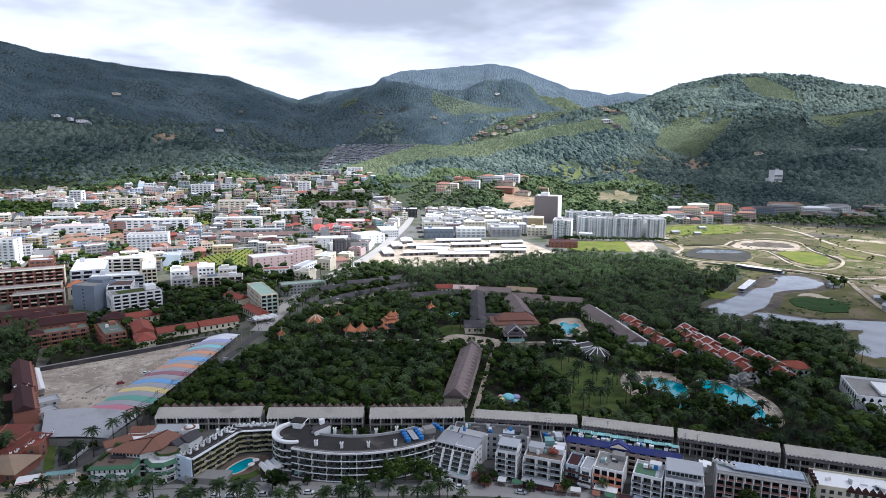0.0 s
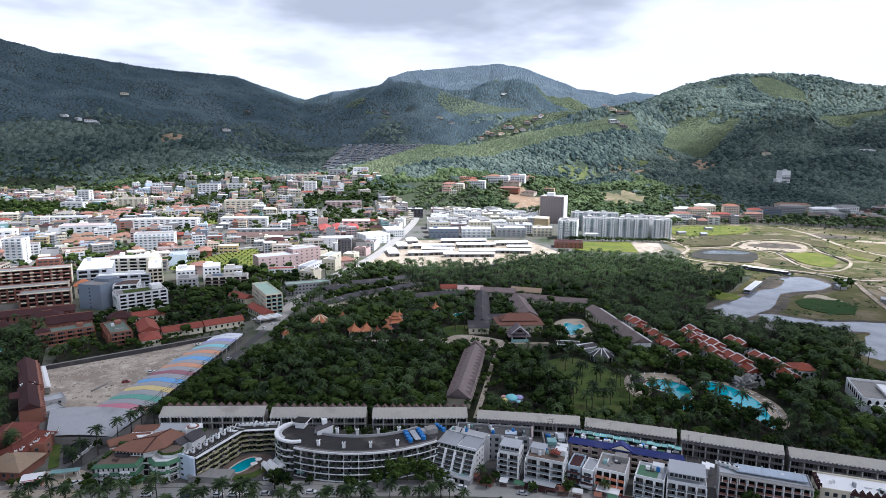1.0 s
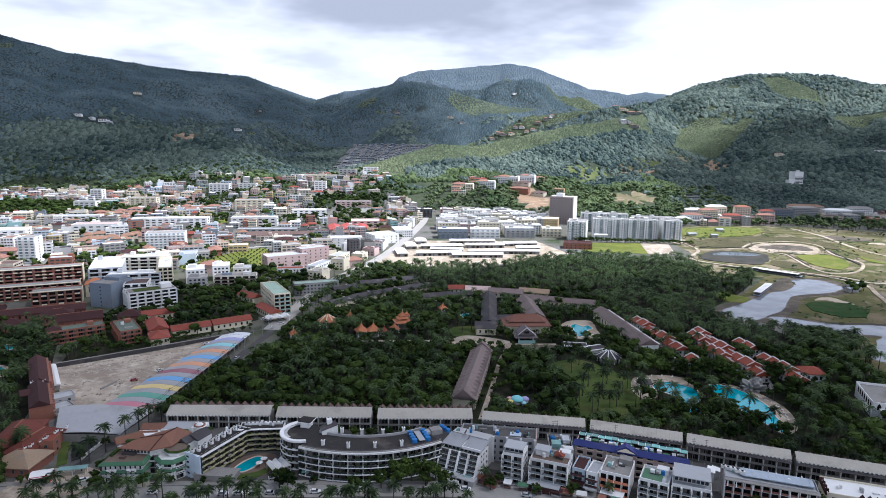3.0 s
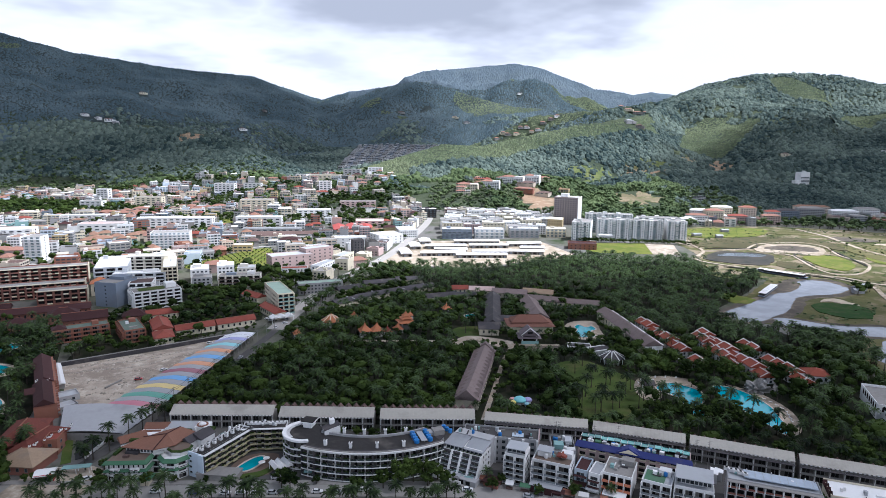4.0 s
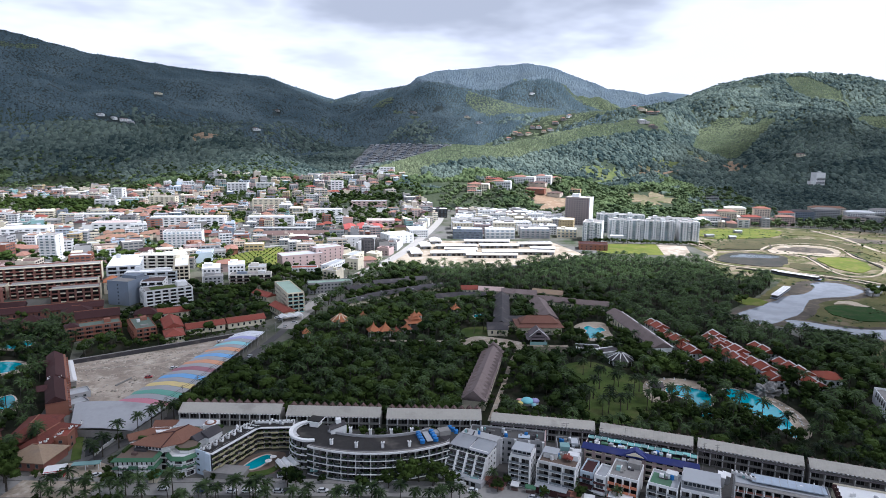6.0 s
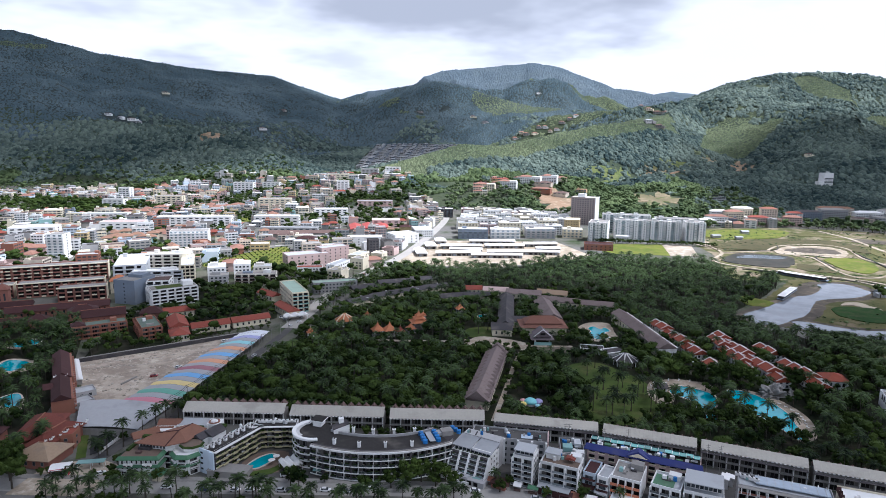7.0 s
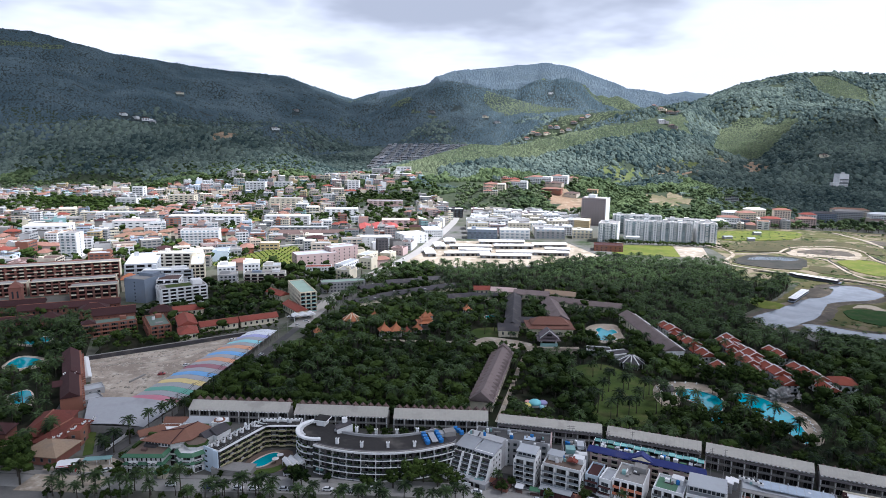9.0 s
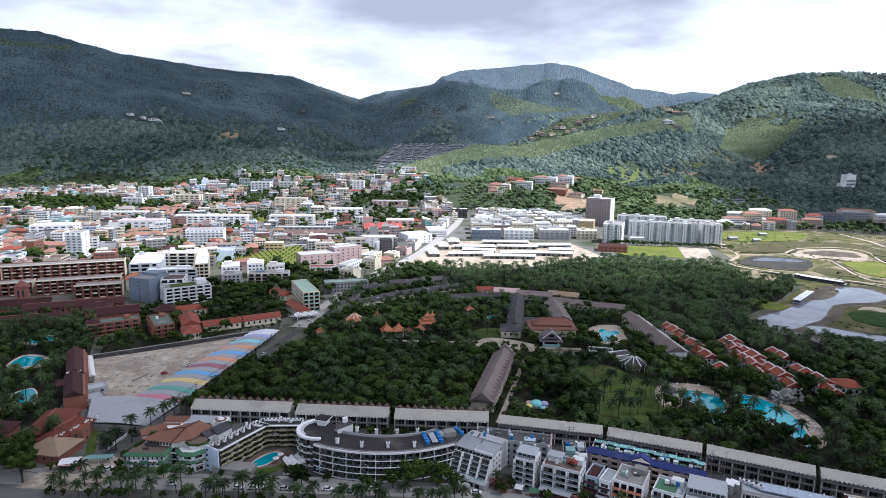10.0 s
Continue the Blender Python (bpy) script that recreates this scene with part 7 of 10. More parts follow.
for x, y, w, d, a, e, r, m, lab in (
        (85, 487, 13, 52, 2, 6.0, 4.0, dusty, "long wing with a pinkish brown tiled roof"),
        (52, 487, 11, 88, -5, 5.5, 3.8, slate_tile, "long wing with a bluish grey tiled roof"),
        (45, 440, 14, 12, 0, 5.0, 3.6, slate_tile, "grey-roofed house at the end of a wing"),
        (145, 437, 12, 84, 7, 6.5, 3.6, dusty, "long wing with a dusty brown roof and white edge"),
        (62, 463, 16, 14, 2, 5.0, 2.0, slate_tile, "low dark-roofed service house"),
        (100, 520, 34, 10, -20, 5.0, 3.2, dusty, "brown-roofed house at the edge of the palm grove"),
        (128, 512, 30, 9, -15, 4.5, 3.0, dusty, "brown-roofed house at the edge of the palm grove"),
        (72, 545, 30, 10, -12, 5.0, 3.2, dusty, "low house with a pale brown roof"),
        (48, 556, 22, 9, -8, 4.6, 3.0, pink, "low house with a faded pink roof"),
        (28, 560, 14, 8, 5, 4.6, 3.0, red_tile, "small red-roofed house among palms"),
        (98, 548, 26, 10, -18, 4.6, 3.0, tan, "low house with a tan roof")):
    b = pitched(x, y, w, d, a, e, r, cream, m, lab, "guest house", "guest_house", kind="gable", trim=None)
    if x == 145:
        box("roof_edge", 1.6, d + 1.6, 0.5, white, b, 6.4, 0, e - 0.1, 0, "white roof edge")
        box("end_wall", 13, 0.4, 6.5, white, b, 0, -d / 2 - 0.3, 0)
for k, (x, y, w, a) in enumerate(((-70, 515, 26, 48), (-52, 535, 28, 40), (-30, 552, 28, 36), (-8, 568, 24, 30), (-74, 560, 24, 40), (-48, 585, 30, 20), (-20, 600, 26, 10), (10, 535, 26, 20), (30, 538, 22, 8))):
    b = pitched(x, y, w, 9, a, 4.0, 2.6, cream, slate_tile, "low house with a dark grey sheet roof", "house", "house", "gable", group="grey-roofed staff houses", wins=False)
    if k < 5:
        box("roof_seam", 0.5, 11, 0.3, white, b, w * 0.2, 0, 5.4)


def prang(x, y, base, tiers, label, eave=3.6, tile=orange_tile):
    """A temple-like pavilion with stacked, pointed roofs."""
    t = thing("pavilion", x, y, 20, label, "pavilion", "orange-roofed pavilions", 0)
    claim(x, y, base, base, 20, 1)
    for sx in (-1, 1):
        for sy in (-1, 1):
            box("pillar", 0.5, 0.5, eave, white, t, sx * base * 0.38, sy * base * 0.38, 0)
    box("plinth", base, base, 0.5, concrete, t)
    s, z = base, eave
    for k in range(tiers):
        n = 6
        v, f = [], []
        for i in range(n + 1):
            u = i / n
            r = s / 2 * ((1 - u) ** 1.65 * 1.15 + 0.02)
            zz = z + (s * 0.80 if k == tiers - 1 else s * 0.40) * u
            v += [(-r, -r, zz), (r, -r, zz), (r, r, zz), (-r, r, zz)]
        for i in range(n):
            f += [(4 * i + q, 4 * i + (q + 1) % 4, 4 * i + 4 + (q + 1) % 4, 4 * i + 4 + q) for q in range(4)]
        f += [(3, 2, 1, 0), (4 * n, 4 * n + 1, 4 * n + 2, 4 * n + 3)]
        mesh_ob("roof_tier", v, f, tile, t)
        z += s * 0.24
        s *= 0.66
    v, f = cylinder(0.16, 1.8, 6, 0.02)
    put("finial", shape(("finial",), cream, v, f), t, 0, 0, z - s * 0.36 / 0.66 + s * 0.80 / 0.66)
    return t


prang(-16, 452, 11, 3, "pavilion with a tall tiered orange tiled roof", 5.0)
prang(-21, 440, 6, 1, "small pavilion with an orange tiled roof", 3.0)
prang(-13, 458, 4, 2, "slim pavilion with a pointed orange roof", 8.0)
prang(-44, 430, 7.5, 1, "pavilion with a pointed orange tiled roof", 4.6)
prang(-35.5, 431, 7.5, 1, "pavilion with a pointed orange tiled roof", 4.6)
prang(-28, 432, 5, 1, "small pavilion with a low reddish roof", 3.6, red_tile)
prang(-91, 425, 5, 2, "small pavilion with a pointed orange roof")
prang(15, 494, 6, 1, "small pavilion with a pale orange roof")
prang(-57, 470, 5, 1, "small pavilion with a faded orange roof")


def ring_roof(x, y, r, eave, rise, tile, trim, n, label):
    """A many-sided pavilion with raised ridges."""
    t = thing("round_pavilion", x, y, 0, label, "pavilion", z=0)
    claim(x, y, 1.7 * r, 1.7 * r, 0, 1)
    for i in range(n):
        a, b = 2 * pi * i / n, 2 * pi * (i + 1) / n
        m = (a + b) / 2
        mesh_ob("roof_panel", [(r * cos(a), r * sin(a), eave), (r * cos(b), r * sin(b), eave), (0.18 * r * cos(b), 0.18 * r * sin(b), eave + rise), (0.18 * r * cos(a), 0.18 * r * sin(a), eave + rise),
                               (r * cos(a), r * sin(a), eave - 0.3), (r * cos(b), r * sin(b), eave - 0.3)], [(0, 1, 2, 3), (4, 5, 1, 0)], tile, t)
        d = Vector((-sin(a), cos(a), 0)) * 0.32
        p, q = Vector((r * 1.02 * cos(a), r * 1.02 * sin(a), eave + 0.1)), Vector((0.16 * r * cos(a), 0.16 * r * sin(a), eave + rise + 0.25))
        v = [p - d, p + d, q + d, q - d]
        v += [c - Vector((0, 0, 0.5)) for c in v]
        mesh_ob("roof_rib", [tuple(c) for c in v], [(0, 1, 2, 3), (4, 5, 1, 0), (1, 5, 6, 2), (0, 3, 7, 4), (3, 2, 6, 7)], trim, t)
        box("pillar", 0.4, 0.4, eave - 0.1, white, t, 0.86 * r * cos(a), 0.86 * r * sin(a), 0)
    v, f = cylinder(0.24 * r, 0.9, n, 0.1, 0.6)
    put("roof_lantern", shape(("lantern", r), tile, v, f), t, 0, 0, eave + rise - 0.1)
    v, f = cylinder(0.7 * r, 0.4, n)
    put("floor", shape(("disc", r), concrete, v, f), t)
    return t


ring_roof(119, 381, 8.2, 4.0, 3.6, slate_tile, white, 10, "round pavilion with a dark roof and white ribs")
ring_roof(-72, 455, 7.5, 4.5, 4.2, orange_tile, cream, 8, "many-sided pavilion with an orange roof and pale ribs")
for x, y, w, d, a in ((102.5, 402, 13, 6.5, -8), (114.5, 396, 11, 6.5, 22)):
    b = pitched(x, y, w, d, a, 4.0, 1.0, white, slate_tile, "dark flat-pitched pool bar roof with broad white edges", "pool bar", "pool_bar", "gable", wins=False)
    for k in (-1, 1):
        box("roof_edge", w + 2.4, 0.9, 0.6, white, b, 0, k * (d / 2 + 0.9), 3.75)
        box("end_edge", 0.9, d + 0.9, 0.6, white, b, k * (w / 2 + 0.8), 0, 3.75)
pitched(157, 369, 7, 6, 10, 3.6, 3.4, cream, slate_tile, "small purple-grey roofed massage pavilion", "pavilion", "garden_pavilion", trim=white)
pitched(128, 338, 5, 5, 12, 3.0, 2.4, white, slate_tile, "small dark-roofed pool hut with white edges", "pool hut", "pool_hut", "gable", trim=white, wins=False)


# ---- rows of red-roofed guest houses ----
def villa_row(a, b, n, w, label, skip=()):
    ang = math.degrees(atan2(a[0] - b[0], b[1] - a[1]))
    ln = hypot(b[0] - a[0], b[1] - a[1]) / n
    for i in range(n):
        if i in skip:
            continue
        u = (i + 0.5) / n
        x, y = a[0] + (b[0] - a[0]) * u, a[1] + (b[1] - a[1]) * u
        up = 1.1 * ((i * 5) % 3)
        t = thing("villa", x, y, ang, label, "villa", "red-roofed villas", 0)
        claim(x, y, w, ln, ang, 0.5)
        box("wall", w, ln - 0.2, 4.4 + up, white, t)
        gable("roof", w, ln - 0.5, 4.4 + up, 2.6, villa_tile, t, 0.9, along="y")
        for e in (-1, 1):
            v = [(-w / 2 - 0.5, 0, 0), (w / 2 + 0.5, 0, 0), (w / 2 + 0.5, 0, 0.5), (0, 0, 3.05), (-w / 2 - 0.5, 0, 0.5)]
            v = [(p[0], q * 0.2, p[2]) for q in (-1, 1) for p in v]
            f = [(4, 3, 2, 1, 0), (5, 6, 7, 8, 9)] + [(k, (k + 1) % 5, 5 + (k + 1) % 5, 5 + k) for k in range(5)]
            put("gable_parapet", shape(("gp", w), white, v, f), t, 0, e * (ln / 2 - 0.1), 4.4 + up)
        box("roof_ridge", 0.45, ln, 0.3, white, t, 0, 0, 6.9 + up)
        windows(t, w, ln, "left", 2, 2, 0.6, 2.4, 1.4, 1.6)
        windows(t, w, ln, "front", 2, 2, 0.6, 2.4, 1.4, 1.6)


villa_tile = mat("villa_tile", (0.238, 0.061, 0.036), 0.75, 0.18, 1.2, 0.25, 0.12, dirt=(0.17, 0.06, 0.045))
villa_row((172, 368), (162, 458), 9, 9, "white villa with a red tiled roof between white gables", (1,))
villa_row((201, 346), (196, 428), 8, 9, "white villa with a red tiled roof between white gables")
villa_row((190, 362), (191, 424), 6, 8, "white villa with a red tiled roof between white gables")
villa_row((219, 338), (217, 410), 7, 8.5, "white villa with a red tiled roof between white gables", (4,))
pitched(233, 353, 12, 12, -10, 5.0, 3.0, white, villa_tile, "white villa with a hipped red tiled roof", "villa", "villa", group="red-roofed villas", trim=white)

# ---- pools, lawns and paths of the park ----
sheet("lawn", smooth_loop([(80, 372), (100, 384), (116, 366), (124, 348), (122, 320), (108, 300), (88, 294), (78, 306), (90, 335)], 5), 0.1, lawn, "green park lawn between palms", "lawn")
sheet("garden_lawn", smooth_loop([(22, 452), (38, 456), (40, 436), (28, 428), (18, 438)], 5), 0.1, lawn, "small green lawn by the pavilions", "lawn")
sheet("corner_lawn", smooth_loop([(-108, 412), (-96, 418), (-98, 404), (-108, 400)], 5), 0.1, lawn, "bright green lawn at the park corner", "lawn")
ribbon("garden_path", [(31, 296), (40, 336), (50, 382), (58, 408), (64, 416)], 2.6, 0.14, sand, "pale sandy garden path between hedges", "path")
ribbon("drive", [(-70, 418), (-40, 420), (0, 420), (30, 424), (64, 414), (92, 414)], 4.0, 0.12, sand, "pale garden drive past the pavilions", "path")
sheet("forecourt", [(66, 412), (92, 412), (94, 402), (68, 399)], 0.17, mud, "brown paved forecourt before the entrance porch", "paving")
sheet("plaza", smooth_loop([(18, 414), (28, 432), (48, 428), (62, 418), (58, 408), (34, 411)], 5), 0.2, sand, "pale paved plaza before the reception hall", "paving")
sheet("pool_beach", smooth_loop([(120, 336), (128, 354), (146, 357), (160, 350), (158, 338), (150, 344), (136, 342), (132, 326), (122, 322)], 5), 0.22, sand, "pale sandy deck beside the lagoon pool", "paving")
sheet("pool_terrace", smooth_loop([(176, 345), (190, 330), (194, 308), (188, 288), (179, 281), (183, 296), (187, 312), (184, 330)], 5), 0.22, sand, "pale curved terrace with sun loungers", "paving")
sheet("pool_deck", smooth_loop([(101, 444), (106, 462), (116, 472), (130, 470), (129, 448), (127, 430), (110, 426)], 5), 0.22, sand, "pale deck round the round pool", "paving")
pool([(133, 337), (141, 346), (150, 342), (156, 334), (153, 322), (146, 313), (140, 312), (141, 325)], 0.4, "turquoise lagoon pool with curved edges")
pool([(166, 340), (176, 340), (183, 328), (185.5, 313), (183, 299), (181, 287), (176, 282), (174, 290), (170, 306), (165, 322)], 0.4, "long turquoise lagoon pool with a terrace")
pool([(140, 305), (147, 302), (152, 306), (146, 310)], 0.4, "small turquoise lagoon pool among planting")
pool([(108, 441), (112, 448), (111.5, 456), (116, 461), (120, 455), (124.5, 458), (126, 450), (121, 445), (122, 435), (116, 431), (110, 432)], 0.4, "round turquoise pool beside the hall")
pool([(30, 486), (38, 489), (37, 480), (31, 479)], 0.4, "small turquoise garden pool")


def rock(x, y, r, h, label):
    bm = bmesh.new()
    bmesh.ops.create_icosphere(bm, subdivisions=4, radius=1.0)
    for v in bm.verts:
        p = v.co.copy()
        k = 0.8 + 0.5 * noise.fractal(p * 2.1 + Vector((x, y, 0)), 0.8, 2.1, 5) + 0.30 * noise.cell(p * 4.3 + Vector((x, 0, 0)))
        v.co = Vector((p.x * r * k, p.y * r * 0.6 * k, max(-0.3, p.z * h * k)))
    me = bpy.data.meshes.new("rock_formation")
    bm.to_mesh(me)
    bm.free()
    me.materials.append(rock_grey)
    ob = new("rock_formation", me)
    ob.location = (x, y, 0)
    claim(x, y, r * 2, r * 1.2, 0)
    return tagged(ob, label, "rock", "pool rocks")


rock_grey = mat("grey_rock", (0.25, 0.243, 0.23), 0.9, 0.7, 0.9, 0.9, dirt=(0.035, 0.033, 0.03), bump=0.4)
rock(189, 335, 8.5, 6.5, "large grey artificial rock formation above the pool")
rock(200, 334, 5, 4.0, "grey artificial rock beside the pool")
for i, (x, y) in enumerate(((187.5, 324), (189, 320), (190.2, 316), (190.8, 312), (190.8, 308), (190, 304), (188.8, 300), (187.5, 296), (125, 346), (128, 350), (133, 353), (138, 355), (144, 355), (150, 354))):
    t = thing("sun_lounger", x, y, 70 - i * 8, "white sun lounger on the pool terrace", "sun lounger", "sun loungers", 0.22)
    boxes("frame", [(0.7, 1.9, 0.1, 0, 0, 0.3), (0.08, 0.08, 0.3, -0.28, -0.8, 0), (0.08, 0.08, 0.3, 0.28, -0.8, 0), (0.08, 0.08, 0.3, -0.28, 0.8, 0), (0.08, 0.08, 0.3, 0.28, 0.8, 0)], white, t)
    box("backrest", 0.7, 0.1, 0.6, white, t, 0, 0.75, 0.38)
for i, (dx, dy, r, h, rgb, nm) in enumerate(((0, 0, 3.5, 3.0, (0.22, 0.56, 0.60), "turquoise"), (-4.2, -2.2, 2.1, 2.4, (0.62, 0.52, 0.16), "yellow"), (4.4, 0.8, 2.4, 2.8, (0.36, 0.34, 0.58), "violet"), (-3.6, 1.4, 2.0, 2.6, (0.62, 0.34, 0.34), "pink"), (3.4, -3.6, 1.6, 2.0, (0.30, 0.55, 0.62), "pale blue"))):
    t = thing("play_dome", 52 + dx, 317 + dy, 0, nm + " dome of an inflatable play castle", "play castle", "play castle domes", 0)
    bm = bmesh.new()
    bmesh.ops.create_uvsphere(bm, u_segments=16, v_segments=10, radius=r)
    for v in bm.verts:
        v.co.z = max(-0.2, v.co.z * 0.62) + h * 0.55
    part("dome", bm, mat("vinyl_" + nm.replace(" ", "_"), rgb, 0.45, 0.06, 0.6, 0.1), t, smooth=True)
    v, f = cylinder(r * 0.8, h * 0.6, 12)
    mesh_ob("drum", v, f, white, t)
FOOT.append((52, 316, 10, 9, 0))


def arch_house():
    x, y, ang = 251, 309, -20
    t = thing("white_hall", x, y, ang, "white hall with arched windows and flat roofs", "hall", z=0)
    claim(x, y, 34, 32, ang)
    shell(28, 30, 8.5, white, concrete, t, 1.2)
    mesh_ob("low_wing", box_verts(26, 8, 5.5, 2, -18), BOX_F, white, t)
    box("upper_roof", 16, 18, 1.2, white_roof, t, 6, -2, 8.0)
    ar = [(-0.9, 0, 0), (0.9, 0, 0), (0.9, 0, 1.8), (0.6, 0, 2.5), (0, 0, 3.1), (-0.6, 0, 2.5), (-0.9, 0, 1.8)]
    v = [(a, -0.08, c) for a, b, c in ar] + [(a, 0.08, c) for a, b, c in ar]
    f = [tuple(range(7)), tuple(range(13, 6, -1))] + [(k, 7 + k, 7 + (k + 1) % 7, (k + 1) % 7) for k in range(7)]
    me = shape(("arch",), shade_black, v, f)
    for i in range(7):
        put("arched_window", me, t, -11 + i * 3.6, -15.0, 4.6)
        put("arched_window", me, t, -14.0, -12 + i * 3.6, 4.6, -90)
    hip("pavilion_roof", 8, 8, 4.5, 5.0, white_roof, t, 0.8, -6, -24, ridge=0.4)
    mesh_ob("pavilion_wall", box_verts(7, 7, 4.4, -6, -24), BOX_F, white, t)


arch_house()

# ---- ponds, fields and tracks ----
def rough_loop(pts, n=9):
    """A rounded outline with a ragged natural edge."""
    lp = smooth_loop(pts, n)
    cx, cy = sum(p[0] for p in lp) / len(lp), sum(p[1] for p in lp) / len(lp)
    out = []
    for x, y in lp:
        d = hypot(x - cx, y - cy) or 1.0
        k = 1 + (2.6 * fbm(x, y, 14, 4.4, 3) + 1.2 * fbm(x, y, 5, 7.7, 2)) / d
        out.append((cx + (x - cx) * k, cy + (y - cy) * k))
    return out


dry_grass = ground_mat("dry_grass", [(0.075, 0.080, 0.028), (0.115, 0.108, 0.042), (0.18, 0.145, 0.09)], (0.012, 0.04, 0.5))
rice_green = ground_mat("rice_green", [(0.095, 0.125, 0.020), (0.14, 0.160, 0.028), (0.165, 0.155, 0.05)], (0.03, 0.08, 0.8))
deep_green = ground_mat("deep_green", [(0.016, 0.048, 0.009), (0.022, 0.060, 0.011), (0.045, 0.06, 0.02)], (0.03, 0.09, 0.8))
marsh = ground_mat("marsh", [(0.075, 0.068, 0.034), (0.10, 0.088, 0.045), (0.055, 0.060, 0.028)], (0.02, 0.07, 0.6))
wet_mud = ground_mat("wet_mud", [(0.050, 0.050, 0.044), (0.066, 0.060, 0.050), (0.036, 0.040, 0.034)], (0.02, 0.05, 0.4))
track = ground_mat("track", [(0.40, 0.34, 0.26), (0.27, 0.225, 0.16), (0.47, 0.40, 0.32)], (0.02, 0.09, 0.7))
sheet("field", rough_loop([(300, 640), (330, 770), (360, 950), (470, 1030), (640, 1010), (760, 900), (720, 700), (560, 520), (440, 420), (400, 440), (420, 540), (430, 590), (390, 640)], 9), 0.08, meadow, "rough yellow-green field with bare patches", "field")
sheet("bank", rough_loop([(236, 492), (262, 520), (290, 556), (330, 604), (360, 640), (400, 640), (430, 596), (420, 540), (430, 470), (400, 440), (360, 380), (290, 360), (276, 380), (300, 430), (300, 460), (270, 466)], 9), 0.12, dry_grass, "grassy bank round the pond", "field")
sheet("pond_shore", rough_loop([(270, 530), (300, 556), (332, 588), (368, 628), (410, 630), (418, 600), (408, 576), (382, 558), (357, 552), (342, 544), (326, 524), (312, 504), (288, 482), (264, 470), (240, 470), (240, 500)], 9), 0.16, mud, "bare brown mud along the pond's edge", "ground")
sheet("river_shore", rough_loop([(270, 480), (288, 491), (318, 471), (350, 468), (420, 452), (430, 418), (331, 432), (296, 448), (272, 460)], 9), 0.17, mud, "bare brown mud along the river arm", "ground")
sheet("pond", rough_loop([(248, 503), (275, 525), (298, 545), (316, 560), (339, 579), (360, 594), (368, 610), (374, 620), (388, 626), (402, 619), (408, 603), (405, 586), (379, 567), (355, 561), (336, 552), (319, 531), (307, 513), (293, 498), (281, 490), (268, 478), (252, 474), (244, 486)], 9), 0.2, pond_water, "still grey pond reflecting the sky", "pond")
sheet("mud_spit", rough_loop([(336, 592), (352, 610), (365, 616), (368, 606), (357, 588), (340, 573), (328, 572)], 7), 0.26, mud, "brown mud spit running into the pond", "ground")
sheet("sand_rim", rough_loop([(346, 538), (366, 551), (374, 534), (372, 516), (364, 518), (358, 538)], 7), 0.58, track, "pale sandy rim of the planted patch", "ground")
sheet("river", rough_loop([(275, 478), (287, 485), (315, 466), (346, 462), (420, 446), (424, 424), (331, 438), (298, 453), (277, 463)], 9), 0.21, pond_water, "wide grey river arm beside the palms", "pond")
RIVER2 = [(303, 403), (328, 427), (349, 448), (372, 452), (424, 440), (420, 350), (330, 366), (309, 378), (299, 376), (295, 388)]
sheet("river_bend", rough_loop(RIVER2, 9), 0.23, pond_water, "wide bend of the grey river", "pond")
sheet("meadow_patch", rough_loop([(336, 528), (355, 534), (374, 521), (364, 492), (342, 484), (327, 502)], 9), 0.62, deep_green, "deep green planted patch by the pond", "field")
sheet("bright_field", rough_loop([(457, 755), (488, 767), (503, 752), (490, 706), (458, 675), (446, 698)], 9), 0.64, rice_green, "bright green grass field ringed by a track", "field")
sheet("dark_pond", rough_loop([(329, 739), (354, 777), (383, 790), (425, 770), (404, 724), (378, 700), (338, 720)], 9), 0.66, wet_mud, "shallow dark pond bed with wet mud", "pond")
sheet("shallow_water", rough_loop([(352, 758), (372, 776), (396, 776), (416, 764), (402, 752), (378, 756)], 7), 0.70, pond_water, "strip of still water left in the muddy pond", "pond")
sheet("mud_bank", rough_loop([(426, 811), (459, 846), (501, 854), (521, 828), (505, 786), (477, 766), (453, 783), (423, 786)], 9), 0.76, track, "pale earth bank round a drained pool", "ground")
sheet("pale_bank", rough_loop([(438, 812), (459, 831), (490, 836), (508, 816), (497, 790), (466, 796)], 9), 0.785, mud, "dark drained pool inside the bank", "ground")
sheet("grass_strip", rough_loop([(390, 980), (478, 1010), (532, 992), (496, 932), (428, 907), (386, 910)], 9), 0.72, rice_green, "bright grass strip in the field", "field")
sheet("brown_marsh", rough_loop([(358, 848), (447, 905), (526, 912), (562, 882), (546, 805), (523, 822), (495, 862), (425, 820), (373, 822)], 9), 0.74, marsh, "dull olive-brown marshy field", "ground")
sheet("green_bank", rough_loop([(272, 566), (283, 558), (291, 545), (279, 529), (265, 540)], 9), 0.3, rice_green, "bright green grass at the edge of the grove", "field")
sheet("sports_field", [(205, 846), (292, 850), (276, 766), (196, 776)], 0.15, rice_green, "bright green sports field", "field")
sheet("sand_lot", [(292, 850), (330, 845), (310, 765), (276, 766)], 0.18, sand, "pale sandy lot beside the sports field", "ground")
sheet("bare_lot", rough_loop([(560, 860), (640, 830), (700, 700), (600, 640), (540, 700)], 9), 0.60, dry_grass, "dry rough grass with bare wheel tracks", "ground")
